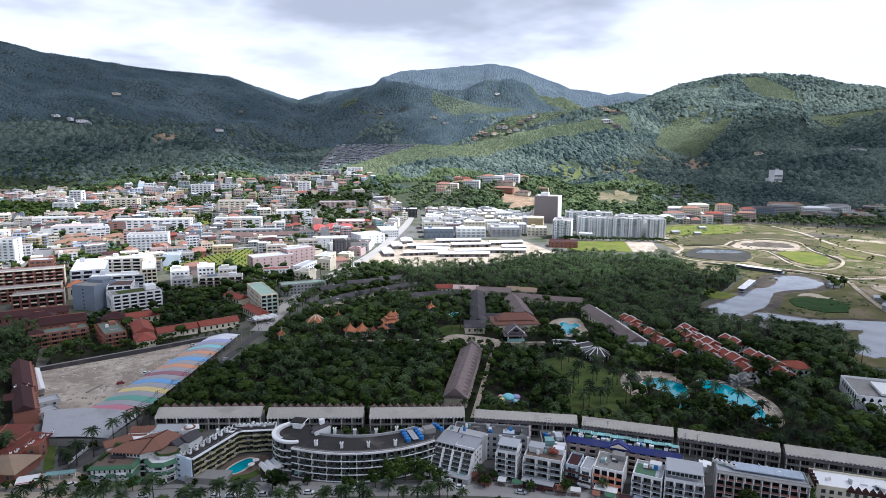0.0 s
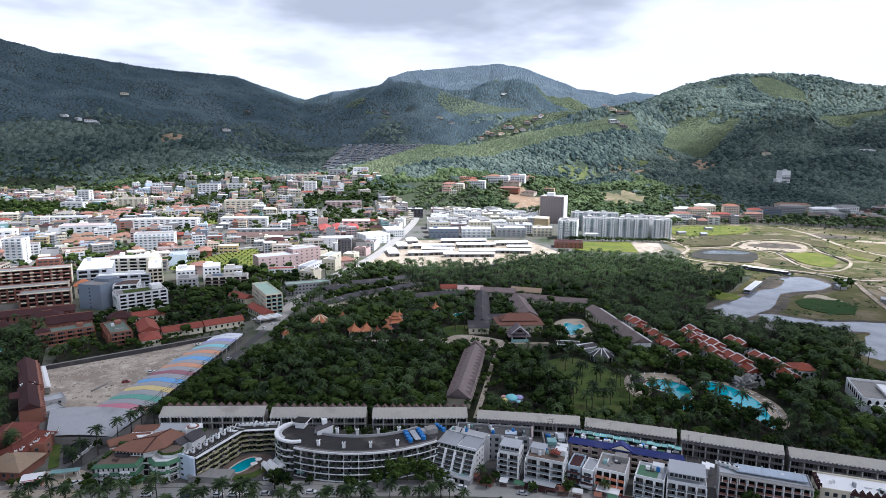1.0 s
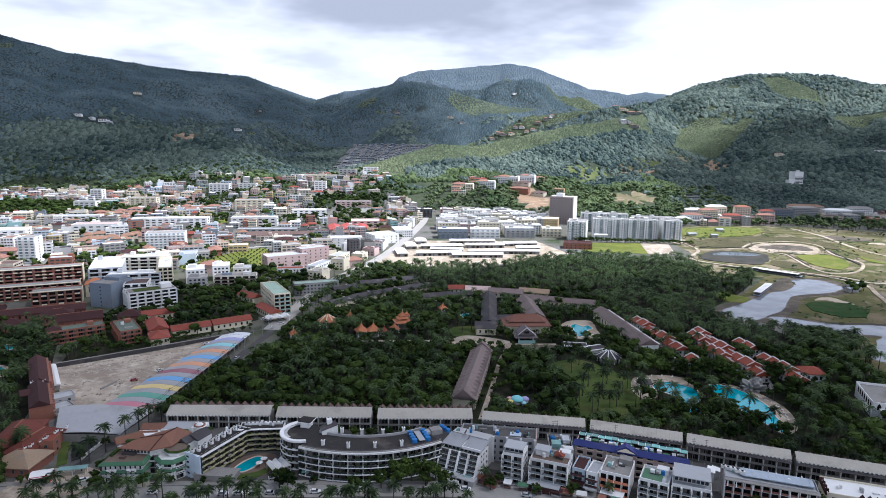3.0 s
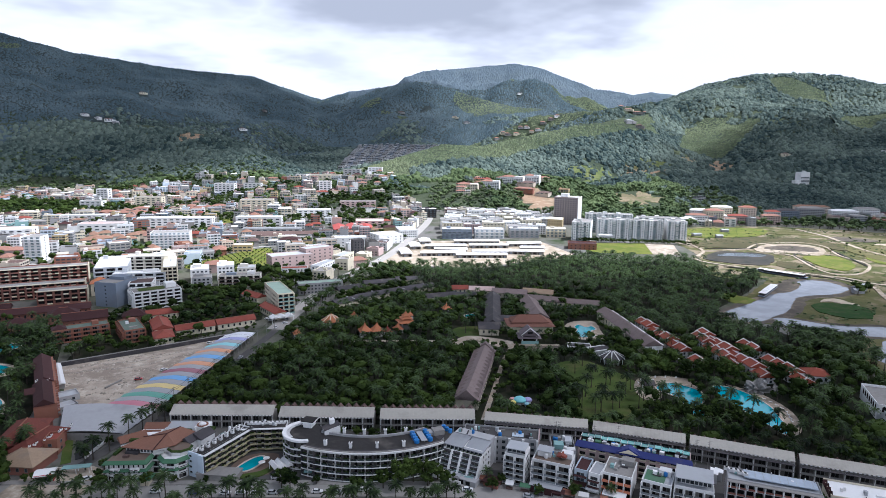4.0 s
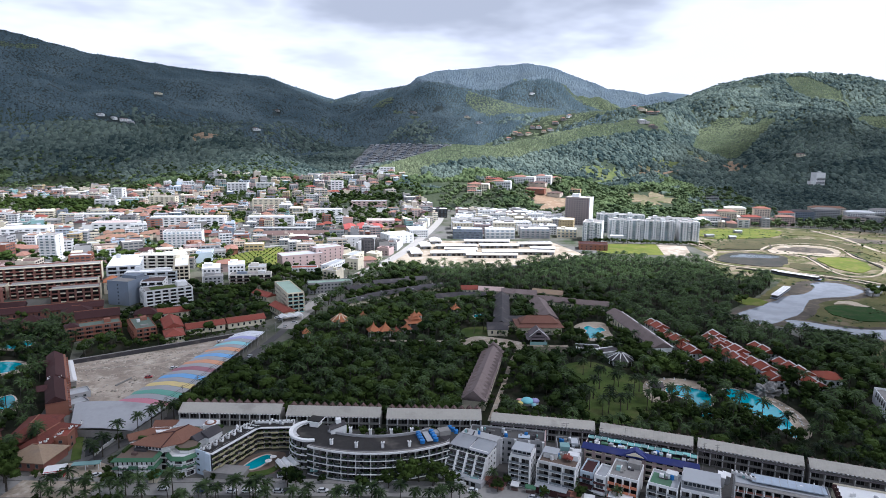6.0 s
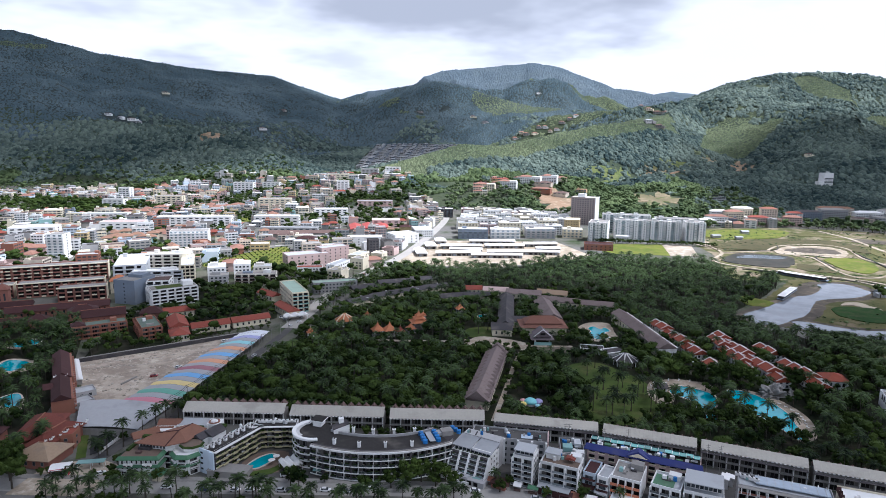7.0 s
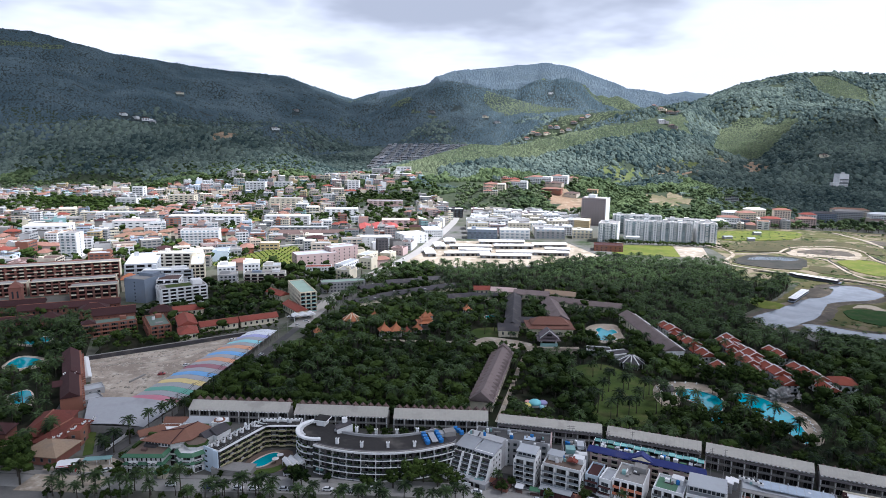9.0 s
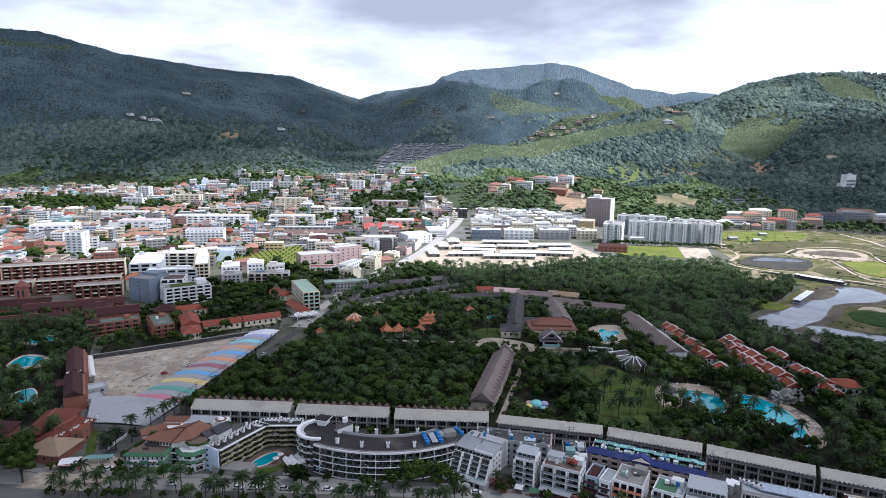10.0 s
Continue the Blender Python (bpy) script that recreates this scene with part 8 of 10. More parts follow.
for cx, cy, a, b, n, m, lab in ((610, 900, 40, 30, 4, mud, "bare brown earth in the field"), (480, 640, 60, 20, 5, dry_grass, "dry grass beside the track"), (350, 880, 16, 50, 6, track, "pale sandy patch beside the flats"), (560, 960, 50, 26, 7, dry_grass, "dry yellow grass in the field"), (452, 560, 16, 26, 8, track, "pale bare earth beside the pond"), (565, 800, 20, 40, 14, track, "pale bare earth beside the track"), (630, 830, 40, 40, 15, track, "pale bare earth with wheel ruts"), (640, 730, 50, 40, 10, dry_grass, "dry grass on bare ground"), (415, 700, 26, 34, 11, marsh, "olive marsh grass beside the pond"), (560, 740, 40, 46, 12, rice_green, "patchy green grass beside the track"), (420, 655, 14, 12, 13, marsh, "dark wet patch beside the track")):
    ring = [(cx + a * (0.8 + 0.35 * fbm(cx + 40 * cos(t), cy + 40 * sin(t), 25, n, 2)) * cos(t), cy + b * (0.8 + 0.35 * fbm(cx + 40 * cos(t), cy + 40 * sin(t), 25, n, 2)) * sin(t)) for t in (2 * pi * k / 18 for k in range(18))]
    sheet("field_patch", ring, 0.40 + 0.012 * n, m, lab, "ground")
for pts, w in (([(380, 957), (355, 859), (349, 791), (316, 732), (344, 691), (378, 674), (415, 648), (435, 633), (447, 606)], 4),
               ([(349, 793), (410, 808), (424, 822), (454, 852), (513, 866), (532, 834), (510, 767), (508, 711), (469, 662), (435, 652), (432, 690), (448, 762), (432, 778)], 3.4),
               ([(588, 999), (590, 921), (577, 853), (569, 780), (590, 690), (640, 620)], 6), ([(447, 606), (480, 610), (540, 640), (640, 650)], 5), ([(415, 648), (434, 600), (420, 560), (404, 520), (388, 476)], 4.4)):
    ribbon("track", pts, w, 0.80 + 0.01 * w, track, "pale unpaved track through the fields", "track")
for x, y, ln, w, a, m, lab in ((376, 648, 40, 7, -46, white_roof, "long white-roofed houseboat at the pond"), (319, 572, 48, 6, 50, white_roof, "long white boat house on the pond"), (366, 662, 20, 6, -46, white_roof, "white-roofed landing stage beside the pond")):
    t = thing("houseboat", x, y, a, lab, "houseboat", z=0.2)
    claim(x, y, ln, w, a)
    v = [(-ln / 2 - 1, -w / 2 * 0.6, 0), (ln / 2 + 1, -w / 2 * 0.6, 0), (ln / 2 + 1, w / 2 * 0.6, 0), (-ln / 2 - 1, w / 2 * 0.6, 0), (-ln / 2 - 2, -w / 2, 1.2), (ln / 2 + 2, -w / 2, 1.2), (ln / 2 + 2, w / 2, 1.2), (-ln / 2 - 2, w / 2, 1.2)]
    mesh_ob("hull", v, BOX_F, blue_grey, t)
    mesh_ob("cabin", box_verts(ln, w * 0.7, 2.2, 0, 0, 1.2), BOX_F, slate_tile, t)
    for i in range(int(ln / 3)):
        box("roof_panel", 2.6, w + 0.6, 0.2, m, t, -ln / 2 + 1.5 + i * 3, 0, 3.4)
for x, y, w, d, a, h in ((412, 582, 12, 7, 20, 4), (404, 572, 9, 6, 0, 3.5), (399, 486, 16, 10, -55, 5), (412, 520, 10, 8, -30, 4), (392, 918, 12, 8, 10, 4), (420, 905, 9, 7, 0, 4), (455, 965, 10, 8, 0, 4), (420, 590, 8, 6, 10, 4)):
    pitched(x, y, w, d, a, h, 1.4, grey, grey_roof, "small field hut with a sheet roof", "hut", "hut", "gable", group="field huts", wins=False)

# ---- low market sheds and flats beyond the grove ----
sheet("market_yard", [(-58, 690), (-22, 856), (150, 858), (176, 762), (160, 738), (108, 712), (56, 676), (-14, 682)], 0.12, track, "pale dusty yard round the market sheds", "ground")
for x, y, w, d, a in ((18, 798, 52, 13, 4), (74, 806, 50, 13, 4), (122, 822, 44, 13, 8), (24, 772, 40, 11, -4), (14, 748, 54, 11, 8), (72, 760, 44, 11, 4), (116, 762, 44, 11, -2), (60, 736, 60, 9, 2), (128, 788, 30, 12, 0), (-22, 800, 13, 30, 8), (-32, 752, 12, 36, 10), (-10, 838, 14, 26, 6), (60, 838, 60, 12, 3)):
    t = pitched(x, y, w, d, a, 4.2, 1.7, concrete, white_roof, "long market shed with a bright white sheet roof", "market shed", "market_shed", "gable", group="market sheds", wins=False)
    for i in range(int(w / 6)):
        put("shopfront", pane(4.5, 2.6, shade_black if i % 3 else blue_grey), t, -w / 2 + 3 + i * 6, -d / 2, 0.3)
house(196, 806, 36, 22, -10, 8, terracotta, maroon_tile, "brick depot with a dark roof", "building", "depot", floors=2, front=6)

for pts, w in (([(330, 690), (372, 668), (410, 641), (434, 624)], 2.0), ([(500, 700), (512, 752), (524, 806)], 2.4), ([(438, 700), (452, 764), (470, 780)], 2.2), ([(360, 812), (425, 814), (450, 856)], 1.8)):
    ribbon("ditch", pts, w, 0.93, wet_mud, "narrow dark ditch beside the track", "ditch", keep=False)

# ---- flats and towers beyond the grove ----
bay_teal = mat("teal_bay_panel", (0.17, 0.25, 0.25), 0.5, 0.12, 0.8, 0.2, 0.1, spec=0.4)


def flats(x, y, w, d, ang, h, wall, label, cols=None, roof=None, piers=0):
    """An apartment block; piers: white room stacks standing proud between teal balcony bays."""
    t = gallery_hotel(x, y, w, d, ang, h, max(3, int(h / 3.5)), wall, bay_teal if piers else wall, label, cols=cols, roof=roof or concrete, group="apartment blocks")
    for i in range(piers):
        px = -w / 2 + (i + 0.5) * w / piers
        box("bay", 0.42 * w / piers, 2.6, h + (1.6 if i % 2 else 0.4), wall, t, px, -d / 2 - 1.2, 0)
        put("glazing", shape(("stack_win", round(h)), sky_pale_glass, [(a, 0, z) for k in range(int(h / 3.5)) for a, z in ((-0.8, 1.4 + 3.5 * k), (0.8, 1.4 + 3.5 * k), (0.8, 2.9 + 3.5 * k), (-0.8, 2.9 + 3.5 * k))], [(4 * k, 4 * k + 1, 4 * k + 2, 4 * k + 3) for k in range(int(h / 3.5))]), t, px, -d / 2 - 2.55, 0)
    for i in range(max(1, int(w / 22))):
        box("roof_house", 6, 6, 2.8, wall, t, -w / 2 + 9 + i * 20, 1, h - 0.7)
    return t


tower = thing("tower_hotel", 226, 1050, -26, "tall brownish grey slab tower with narrow windows", "tower", z=0)
claim(226, 1050, 40, 30, -26)
shell(40, 26, 46, mat("mauve_render", (0.33, 0.275, 0.26), 0.85, 0.1, 0.4, 0.25), white_roof, tower)
# White slab over the right face: its sunlit brightness is put into the paint.
mesh_ob("side_wall", box_verts(0.6, 26.2, 46.2, 20.3, 0), BOX_F, white, tower)
windows(tower, 40, 26, "front", 9, 13, 1.5, 3.35, 2.4, 1.6)
box("roof_house", 12, 10, 5.5, white, tower, -5, 0, 45.3)
flats(213, 882, 26, 36, -18, 27, white, "white apartment block with stacked balconies", 5, piers=3)
flats(262, 898, 46, 22, -10, 28, white, "long white apartment block with teal balcony bays", 6, piers=4)
flats(306, 890, 44, 22, -10, 28, white, "long white apartment block with teal balcony bays", 6, piers=4)
flats(345, 880, 26, 30, -10, 29, white, "white apartment block at the end of the row", 4, piers=2)
flats(270, 955, 70, 20, -10, 29, white, "white apartment block in the rear row", 8, piers=5)
flats(340, 940, 60, 20, -10, 26, white, "white apartment block in the rear row", 7)
house(243, 868, 18, 12, -10, 9, white, white_roof, "low white clubhouse with a bright roof", "building", "clubhouse", floors=2)
house(190, 962, 22, 30, -15, 20, yellow, white_roof, "ochre and white block", "building", "building", floors=5, front=5)
flats(35, 885, 42, 22, 0, 14, blue_grey, "blue-grey glazed flats in a row", 6, white_roof)
flats(81, 890, 42, 22, 0, 13.5, white, "white flats with rows of windows", 6, white_roof)
flats(132, 898, 42, 22, 0, 14, grey, "pale grey flats with rows of windows", 6, white_roof)
flats(180, 905, 28, 24, -8, 13, cream, "cream flats with a flat roof", 5, white_roof)
flats(-8, 1120, 26, 20, 0, 16, slate_tile, "dark glazed block beside the street", 4, white_roof)


for x, y, w, d, a, h, wm, rm, lab in (
        (-395, 962, 110, 20, 8, 16, white, white_roof, "long white school block in the town"), (-275, 990, 70, 20, 6, 15, white, white_roof, "white hotel block in the town"),
        (-475, 900, 60, 26, 12, 15, white, pink, "white hotel with a faded pink roof"), (-565, 1015, 70, 20, 10, 12, white, grey_roof, "long white block in the town"),
        (-235, 912, 84, 14, 4, 8, grey, grey_roof, "long grey warehouse in the town"), (-215, 1125, 60, 20, 10, 12, white, white_roof, "white school block in the town"),
        (-335, 1190, 60, 24, 8, 22, cream, concrete, "cream apartment block near the hills"), (-240, 1385, 26, 20, 5, 26, white, concrete, "white tower with dark windows"),
        (-150, 1235, 70, 18, 6, 12, pink, grey_roof, "long pinkish block under the hills"), (-480, 1445, 46, 18, 0, 26, white, concrete, "white apartment tower at the foot of the hill"),
        (-425, 1475, 40, 18, 0, 18, white, concrete, "white apartment block at the foot of the hill"), (-700, 1335, 24, 18, 0, 27, white, concrete, "white tower block at the foot of the hill"),
        (-262, 1505, 70, 20, 5, 17, cream, concrete, "cream hillside hotel"), (-310, 1548, 60, 18, 0, 16, white, concrete, "white hillside hotel block"), (-205, 1568, 42, 20, 0, 22, grey, concrete, "grey hillside apartment block"),
        (-150, 1590, 36, 20, 0, 18, white, concrete, "white hillside apartment block"), (-560, 1240, 50, 22, 4, 20, cream, concrete, "cream apartment block in the town"), (-640, 1180, 40, 20, 0, 18, white, concrete, "white apartment block in the town"),
        (-100, 985, 44, 26, 6, 12, pink, white_roof, "pink and white shop building"), (-560, 830, 56, 30, 18, 16, white, white_roof, "large white hall with a bright roof")):
    house(x, y, w, d, a, h, wm, rm, lab if len(lab.split()) > 3 else lab + " in the town", "building", "large_block", "larger town blocks", floors=max(2, int(h / 4)), front=max(3, int(w / 9)), sides=1, win=(5.0, 1.7), z=ground_z(x, y) - (2 if ground_z(x, y) > 5 else 0))


# the close rows of white and cream blocks east of the main street
bq = random.Random(29)
for r, (y0, x0, x1) in enumerate(((934, 14, 196), (972, 12, 176), (1010, 18, 190), (1052, 20, 180), (1096, 24, 176), (1140, 20, 150))):
    x = x0
    while x < x1:
        w, d, hh = bq.uniform(22, 36), bq.uniform(20, 27), bq.uniform(12.5, 17.5)
        if not any(abs(x + w / 2 - fx) < fa + w / 2 and abs(y0 - fy) < fb + d / 2 for fx, fy, fa, fb, fr in FOOT):
            wm, nm = bq.choice(((white, "white"), (white, "white"), (cream, "cream"), (grey, "pale grey"), (pink, "pinkish")))
            b = house(x + w / 2, y0 + bq.uniform(-3, 3), w, d, bq.uniform(-4, 4), hh, wm, bq.choice((white_roof, concrete, white_roof, grey_roof)), nm + " shop block in the close rows behind the market", "building", "shop_block", "close rows of shop blocks", floors=4, front=6, sides=1, win=(2.2, 1.7))
            for q in range(2):
                box("roof_house", bq.uniform(4, 8), bq.uniform(4, 7), bq.uniform(2, 3.2), bq.choice((wm, white, concrete)), b, bq.uniform(-w / 3, w / 3), bq.uniform(-d / 4, d / 3), hh - 0.7)
        x += w + bq.uniform(1.5, 5)


# ---- the rest of the town: shophouses and small blocks ----
beige = mat("beige_render", (0.56, 0.49, 0.40), 0.8, 0.10, 0.5, 0.4, 0.14)
rust_roof = mat("rusty_sheet_roof", (0.27, 0.155, 0.105), 0.85, 0.25, 0.6, 0.4, 0.2, dirt=(0.16, 0.11, 0.085))
rose_tile = mat("rose_roof_tile", (0.255, 0.135, 0.10), 0.8, 0.18, 1.0, 0.3, 0.12, dirt=(0.22, 0.11, 0.09))
WALLS = [white] * 7 + [cream] * 8 + [beige] * 9 + [grey] * 8 + [concrete] * 4 + [pink] * 5 + [pale_blue] * 3 + [blue_grey] * 2 + [teal, yellow, yellow, terracotta, terracotta]
ROOFS = [white_roof] * 4 + [grey_roof] * 4 + [concrete] * 7 + [dark_roof] * 2 + [brown_tile] * 4 + [rust_roof] * 5 + [slate_tile]
TILES = [red_tile, rose_tile, rose_tile, rose_tile, brown_tile, rust_roof, maroon_tile]
KINDS = {"white_paint": "white", "cream_paint": "cream", "grey_render": "grey", "pink_render": "pink", "pale_blue_render": "pale blue", "teal_render": "teal", "ochre_render": "ochre", "terracotta_render": "terracotta", "concrete": "bare concrete", "blue_grey_render": "blue-grey", "beige_render": "beige"}
TOPS = {"white_sheet_roof": "bright sheet roof", "grey_sheet_roof": "grey sheet roof", "concrete": "bare concrete roof", "dark_flat_roof": "dark flat roof", "red_roof_tile": "red tiled roof", "orange_roof_tile": "orange tiled roof", "brown_roof_tile": "brown tiled roof", "maroon_roof_tile": "maroon tiled roof", "slate_roof_tile": "dark slate roof", "rusty_sheet_roof": "rusty sheet roof", "rose_roof_tile": "faded rose tiled roof"}


def inside(p, poly):
    c, j = False, len(poly) - 1
    for i in range(len(poly)):
        if (poly[i][1] > p[1]) != (poly[j][1] > p[1]) and p[0] < (poly[j][0] - poly[i][0]) * (p[1] - poly[i][1]) / (poly[j][1] - poly[i][1]) + poly[i][0]:
            c = not c
        j = i
    return c


CELLS, KCELLS, CS = {}, {}, 25.0


def index():
    """Footprints and open grounds by square, to look them up quickly."""
    CELLS.clear(), KCELLS.clear()
    for fp in FOOT:
        r = hypot(fp[2], fp[3])
        for i in range(int((fp[0] - r) // CS), int((fp[0] + r) // CS) + 1):
            for j in range(int((fp[1] - r) // CS), int((fp[1] + r) // CS) + 1):
                CELLS.setdefault((i, j), []).append(fp)
    for poly in KEEP:
        xs, ys = [p[0] for p in poly], [p[1] for p in poly]
        for i in range(int(min(xs) // CS), int(max(xs) // CS) + 1):
            for j in range(int(min(ys) // CS), int(max(ys) // CS) + 1):
                KCELLS.setdefault((i, j), []).append(poly)


def built(x, y, room=0.0):
    for fx, fy, a, b, r in CELLS.get((int(x // CS), int(y // CS)), ()):
        dx, dy = x - fx, y - fy
        if abs(dx * cos(r) + dy * sin(r)) < a + room and abs(-dx * sin(r) + dy * cos(r)) < b + room:
            return True
    return False


def bare(x, y):
    return any(inside((x, y), poly) for poly in KCELLS.get((int(x // CS), int(y // CS)), ()))


index()
yard_sheds()
index()
rnd = random.Random(11)
TOWN = [
    # outline, street angle, cell, share of tiled roofs
    ([(-200, 600), (-96, 612), (-55, 750), (-18, 1000), (-10, 1180), (-60, 1420), (-150, 1640), (-360, 1620), (-560, 1640), (-760, 1560), (-1010, 1500), (-1060, 1300), (-840, 1000), (-600, 720), (-470, 600), (-330, 640)], 14, 25, 0.24),
    ([(400, 1050), (470, 1030), (590, 1040), (590, 1120), (430, 1130)], -10, 27, 0.30),
    ([(640, 1080), (900, 1040), (1050, 1150), (1000, 1260), (660, 1180)], -12, 34, 0.20),
    ([(40, 1290), (190, 1280), (300, 1330), (260, 1430), (70, 1420)], -15, 42, 0.75),
    ([(-190, 592), (-150, 520), (-122, 486), (-112, 500), (-98, 600), (-92, 640), (-200, 640)], 14, 15, 0.15),
    ([(380, 990), (470, 985), (560, 1010), (540, 1050), (390, 1045)], -6, 22, 0.2),
    ([(-620, 560), (-470, 560), (-480, 640), (-640, 700)], 20, 36, 0.2),
]
FARV, FARF, FARM, FARMATS = [], [], [], []


def FARTHER(x, y):
    """Beyond this the town is one joined mass of houses."""
    return y > 770 and not (x > 0 and y < 960)


def far_add(verts, faces, material, x, y, z, a):
    if material not in FARMATS:
        FARMATS.append(material)
    r, base = radians(a), len(FARV)
    FARV.extend((x + p[0] * cos(r) - p[1] * sin(r), y + p[0] * sin(r) + p[1] * cos(r), z + p[2]) for p in verts)
    FARF.extend(tuple(base + i for i in q) for q in faces)
    FARM.extend([FARMATS.index(material)] * len(faces))


def far_block(x, y, a, w, d, h, wall, roof, low):
    z = ground_z(x, y) - (4 if low else 0)
    h += 4 if low else 0
    far_add(box_verts(w, d, h), BOX_F, wall, x, y, z, a)
    far_add(box_verts(w - 0.8, d - 0.8, 0.25, 0, 0, h), BOX_F, roof, x, y, z, a)
    far_add(box_verts(4, 4, 2.4, w / 2 - 3 if (int(x) % 2) else 3 - w / 2, d / 2 - 3, h), BOX_F, wall, x, y, z, a)
    fl = int(h / 3.2)
    for k in range(fl):
        zz = 1.1 + k * (h - 1.2) / fl
        for c in range(4):
            far_add(box_verts(w / 4 * 0.78, 0.2, 1.8, -w / 2 + (c + 0.5) * w / 4, -d / 2, zz), BOX_F, sky_pale_glass if (c + int(x)) % 3 else glass, x, y, z, a)
        for c in range(2):
            far_add(box_verts(0.2, d * 0.28, 1.5, w / 2 if x < 0 else -w / 2, -d / 4 + c * d / 2, zz), BOX_F, sky_pale_glass if (c + int(x)) % 3 else glass, x, y, z, a)


def far_house(x, y, a, w, d, e, wall, tile):
    z = ground_z(x, y) - 2
    e += 2
    far_add(box_verts(w, d, e), BOX_F, wall, x, y, z, a)
    p, q = w / 2 + 0.7, d / 2 + 0.7
    r = abs(w - d) / 2
    top = [(-r, 0, e + 3.2), (r, 0, e + 3.2)] if w >= d else [(0, -r, e + 3.2), (0, r, e + 3.2)]
    v = [(-p, -q, e), (p, -q, e), (p, q, e), (-p, q, e)] + top
    far_add(v, [(0, 1, 5, 4), (2, 3, 4, 5), (3, 0, 4), (1, 2, 5)] if w >= d else [(0, 1, 4), (1, 2, 5, 4), (2, 3, 5), (3, 0, 4, 5)], tile, x, y, z, a)
    for c in range(3):
        far_add(box_verts(w / 3 * 0.5, 0.2, 1.4, -w / 2 + (c + 0.5) * w / 3, -d / 2, e - 2.3), BOX_F, sky_pale_glass if (c + int(x)) % 3 else glass, x, y, z, a)


# quarters under one kind of tiled roof, and a belt of trees
QUARTERS = [([(-540, 1030), (-470, 1040), (-560, 1250), (-645, 1240)], rose_tile), ([(-450, 790), (-366, 800), (-455, 990), (-520, 950)], rust_roof), ([(-490, 1134), (-390, 1143), (-455, 1332), (-560, 1300)], rose_tile), ([(-420, 1220), (-330, 1230), (-380, 1330), (-450, 1320)], red_tile)]
GREEN = [[(-760, 1065), (-590, 1085), (-640, 1230), (-760, 1300), (-900, 1290)], [(-230, 1235), (-90, 1240), (-95, 1330), (-250, 1330)], [(-268, 660), (-242, 745), (-200, 790), (-172, 668), (-221, 650)]]
TOWN_TREES = []
for poly, ang, cell, tiled in TOWN:
    xs, ys = [p[0] for p in poly], [p[1] for p in poly]
    cx, cy, r = (min(xs) + max(xs)) / 2, (min(ys) + max(ys)) / 2, radians(ang)
    half = int(max(max(xs) - min(xs), max(ys) - min(ys)) / cell / 1.3)
    for i in range(-half, half + 1):
        for j in range(-half, half + 1):
            u, v = (i + 0.5) * cell + rnd.uniform(-7, 7), (j + 0.5) * cell + rnd.uniform(-7, 7)
            x, y = cx + u * cos(r) - v * sin(r), cy + u * sin(r) + v * cos(r)
            if not inside((x, y), poly):
                continue
            if any(inside((x, y), g) for g in GREEN):
                if y > 1000:
                    TOWN_TREES.extend([(x, y), (x + 9, y + 8)])
                continue
            wood = fbm(x, y, 130, 5.0, 3)
            wood += 0.22 if (-260 < x < 40 and y > 1000) else 0.0
            far = y > 980
            if built(x, y, cell * 0.32) or bare(x, y):
                continue
            if rnd.random() < (0.12 if not far else 0.17) or wood > (0.27 if far else 0.40):
                TOWN_TREES.append((x, y))
                continue
            w, d = rnd.uniform(0.45, 1.0) * cell, rnd.uniform(0.40, 0.74) * cell
            a = ang + 30 * fbm(x, y, 240, 6.0, 2) + rnd.choice((0, 0, 0, 90)) + rnd.uniform(-5, 5)
            wall = rnd.choice(WALLS)
            quarter = next((m for q, m in QUARTERS if inside((x, y), q)), None)
            red = rnd.random() < (0.85 if quarter else tiled)
            if red:
                tile = quarter or rnd.choice(TILES)
                e = rnd.uniform(5.5, 9.5)
                w, d = round(w), round(d)
                if FARTHER(x, y):
                    far_house(x, y, a, w, d, round(e), wall, tile)
                    claim(x, y, w, d, a, 0.0)
                    continue
                b = thing("town_house", x, y, a, "%s town house with a %s" % (KINDS[wall.name], TOPS[tile.name]), "house", "town houses")
                box("wall", round(w), round(d), round(e), wall, b, 0, 0, -3 if ground_z(x, y) > 6 else 0)
                e = round(e) - (3 if ground_z(x, y) > 6 else 0)
                hip("roof", round(w), round(d), e, 3.2, tile, b, 0.6)
                if not far:
                    windows(b, round(w), round(d), "front", 2, 2, 0.9, 2.8, 2.4, 1.3)
                else:
                    windows(b, round(w), round(d), "front", 2, 1, e - 2.2, 2.8, 2.6, 1.3)
            else:
                h = rnd.choice((7, 9, 9, 10, 12, 12, 13, 15, 18 if not far else 14))
                roof = rnd.choice(ROOFS)
                low = ground_z(x, y) > 6
                w, d = round(w), round(d)
                if FARTHER(x, y):
                    far_block(x, y, a, w, d, h, wall, roof, low)
                    claim(x, y, w, d, a, 0.0)
                    continue
                b = thing("town_block", x, y, a, "%s town block with a %s" % (KINDS[wall.name], TOPS[roof.name]), "building", "town blocks")
                shell(w, d, h, wall, roof, b, 0.8)
                fl = int(h / 3.2)
                nf = 2
                windows(b, w, d, "front", 2 * nf, fl, 1.0, (h - 1.2) / fl, round((w - 2) / nf * 0.36, 1), 1.5)
                windows(b, w, d, "right" if x < 0 else "left", 2, fl, 1.0, (h - 1.2) / fl, round(d * 0.28, 1), 1.4)
                if rnd.random() < 0.7:
                    box("roof_house", 4, 4, 2.4, wall, b, rnd.choice((-1, 1)) * (w / 2 - 3), d / 2 - 3, h - 0.8)
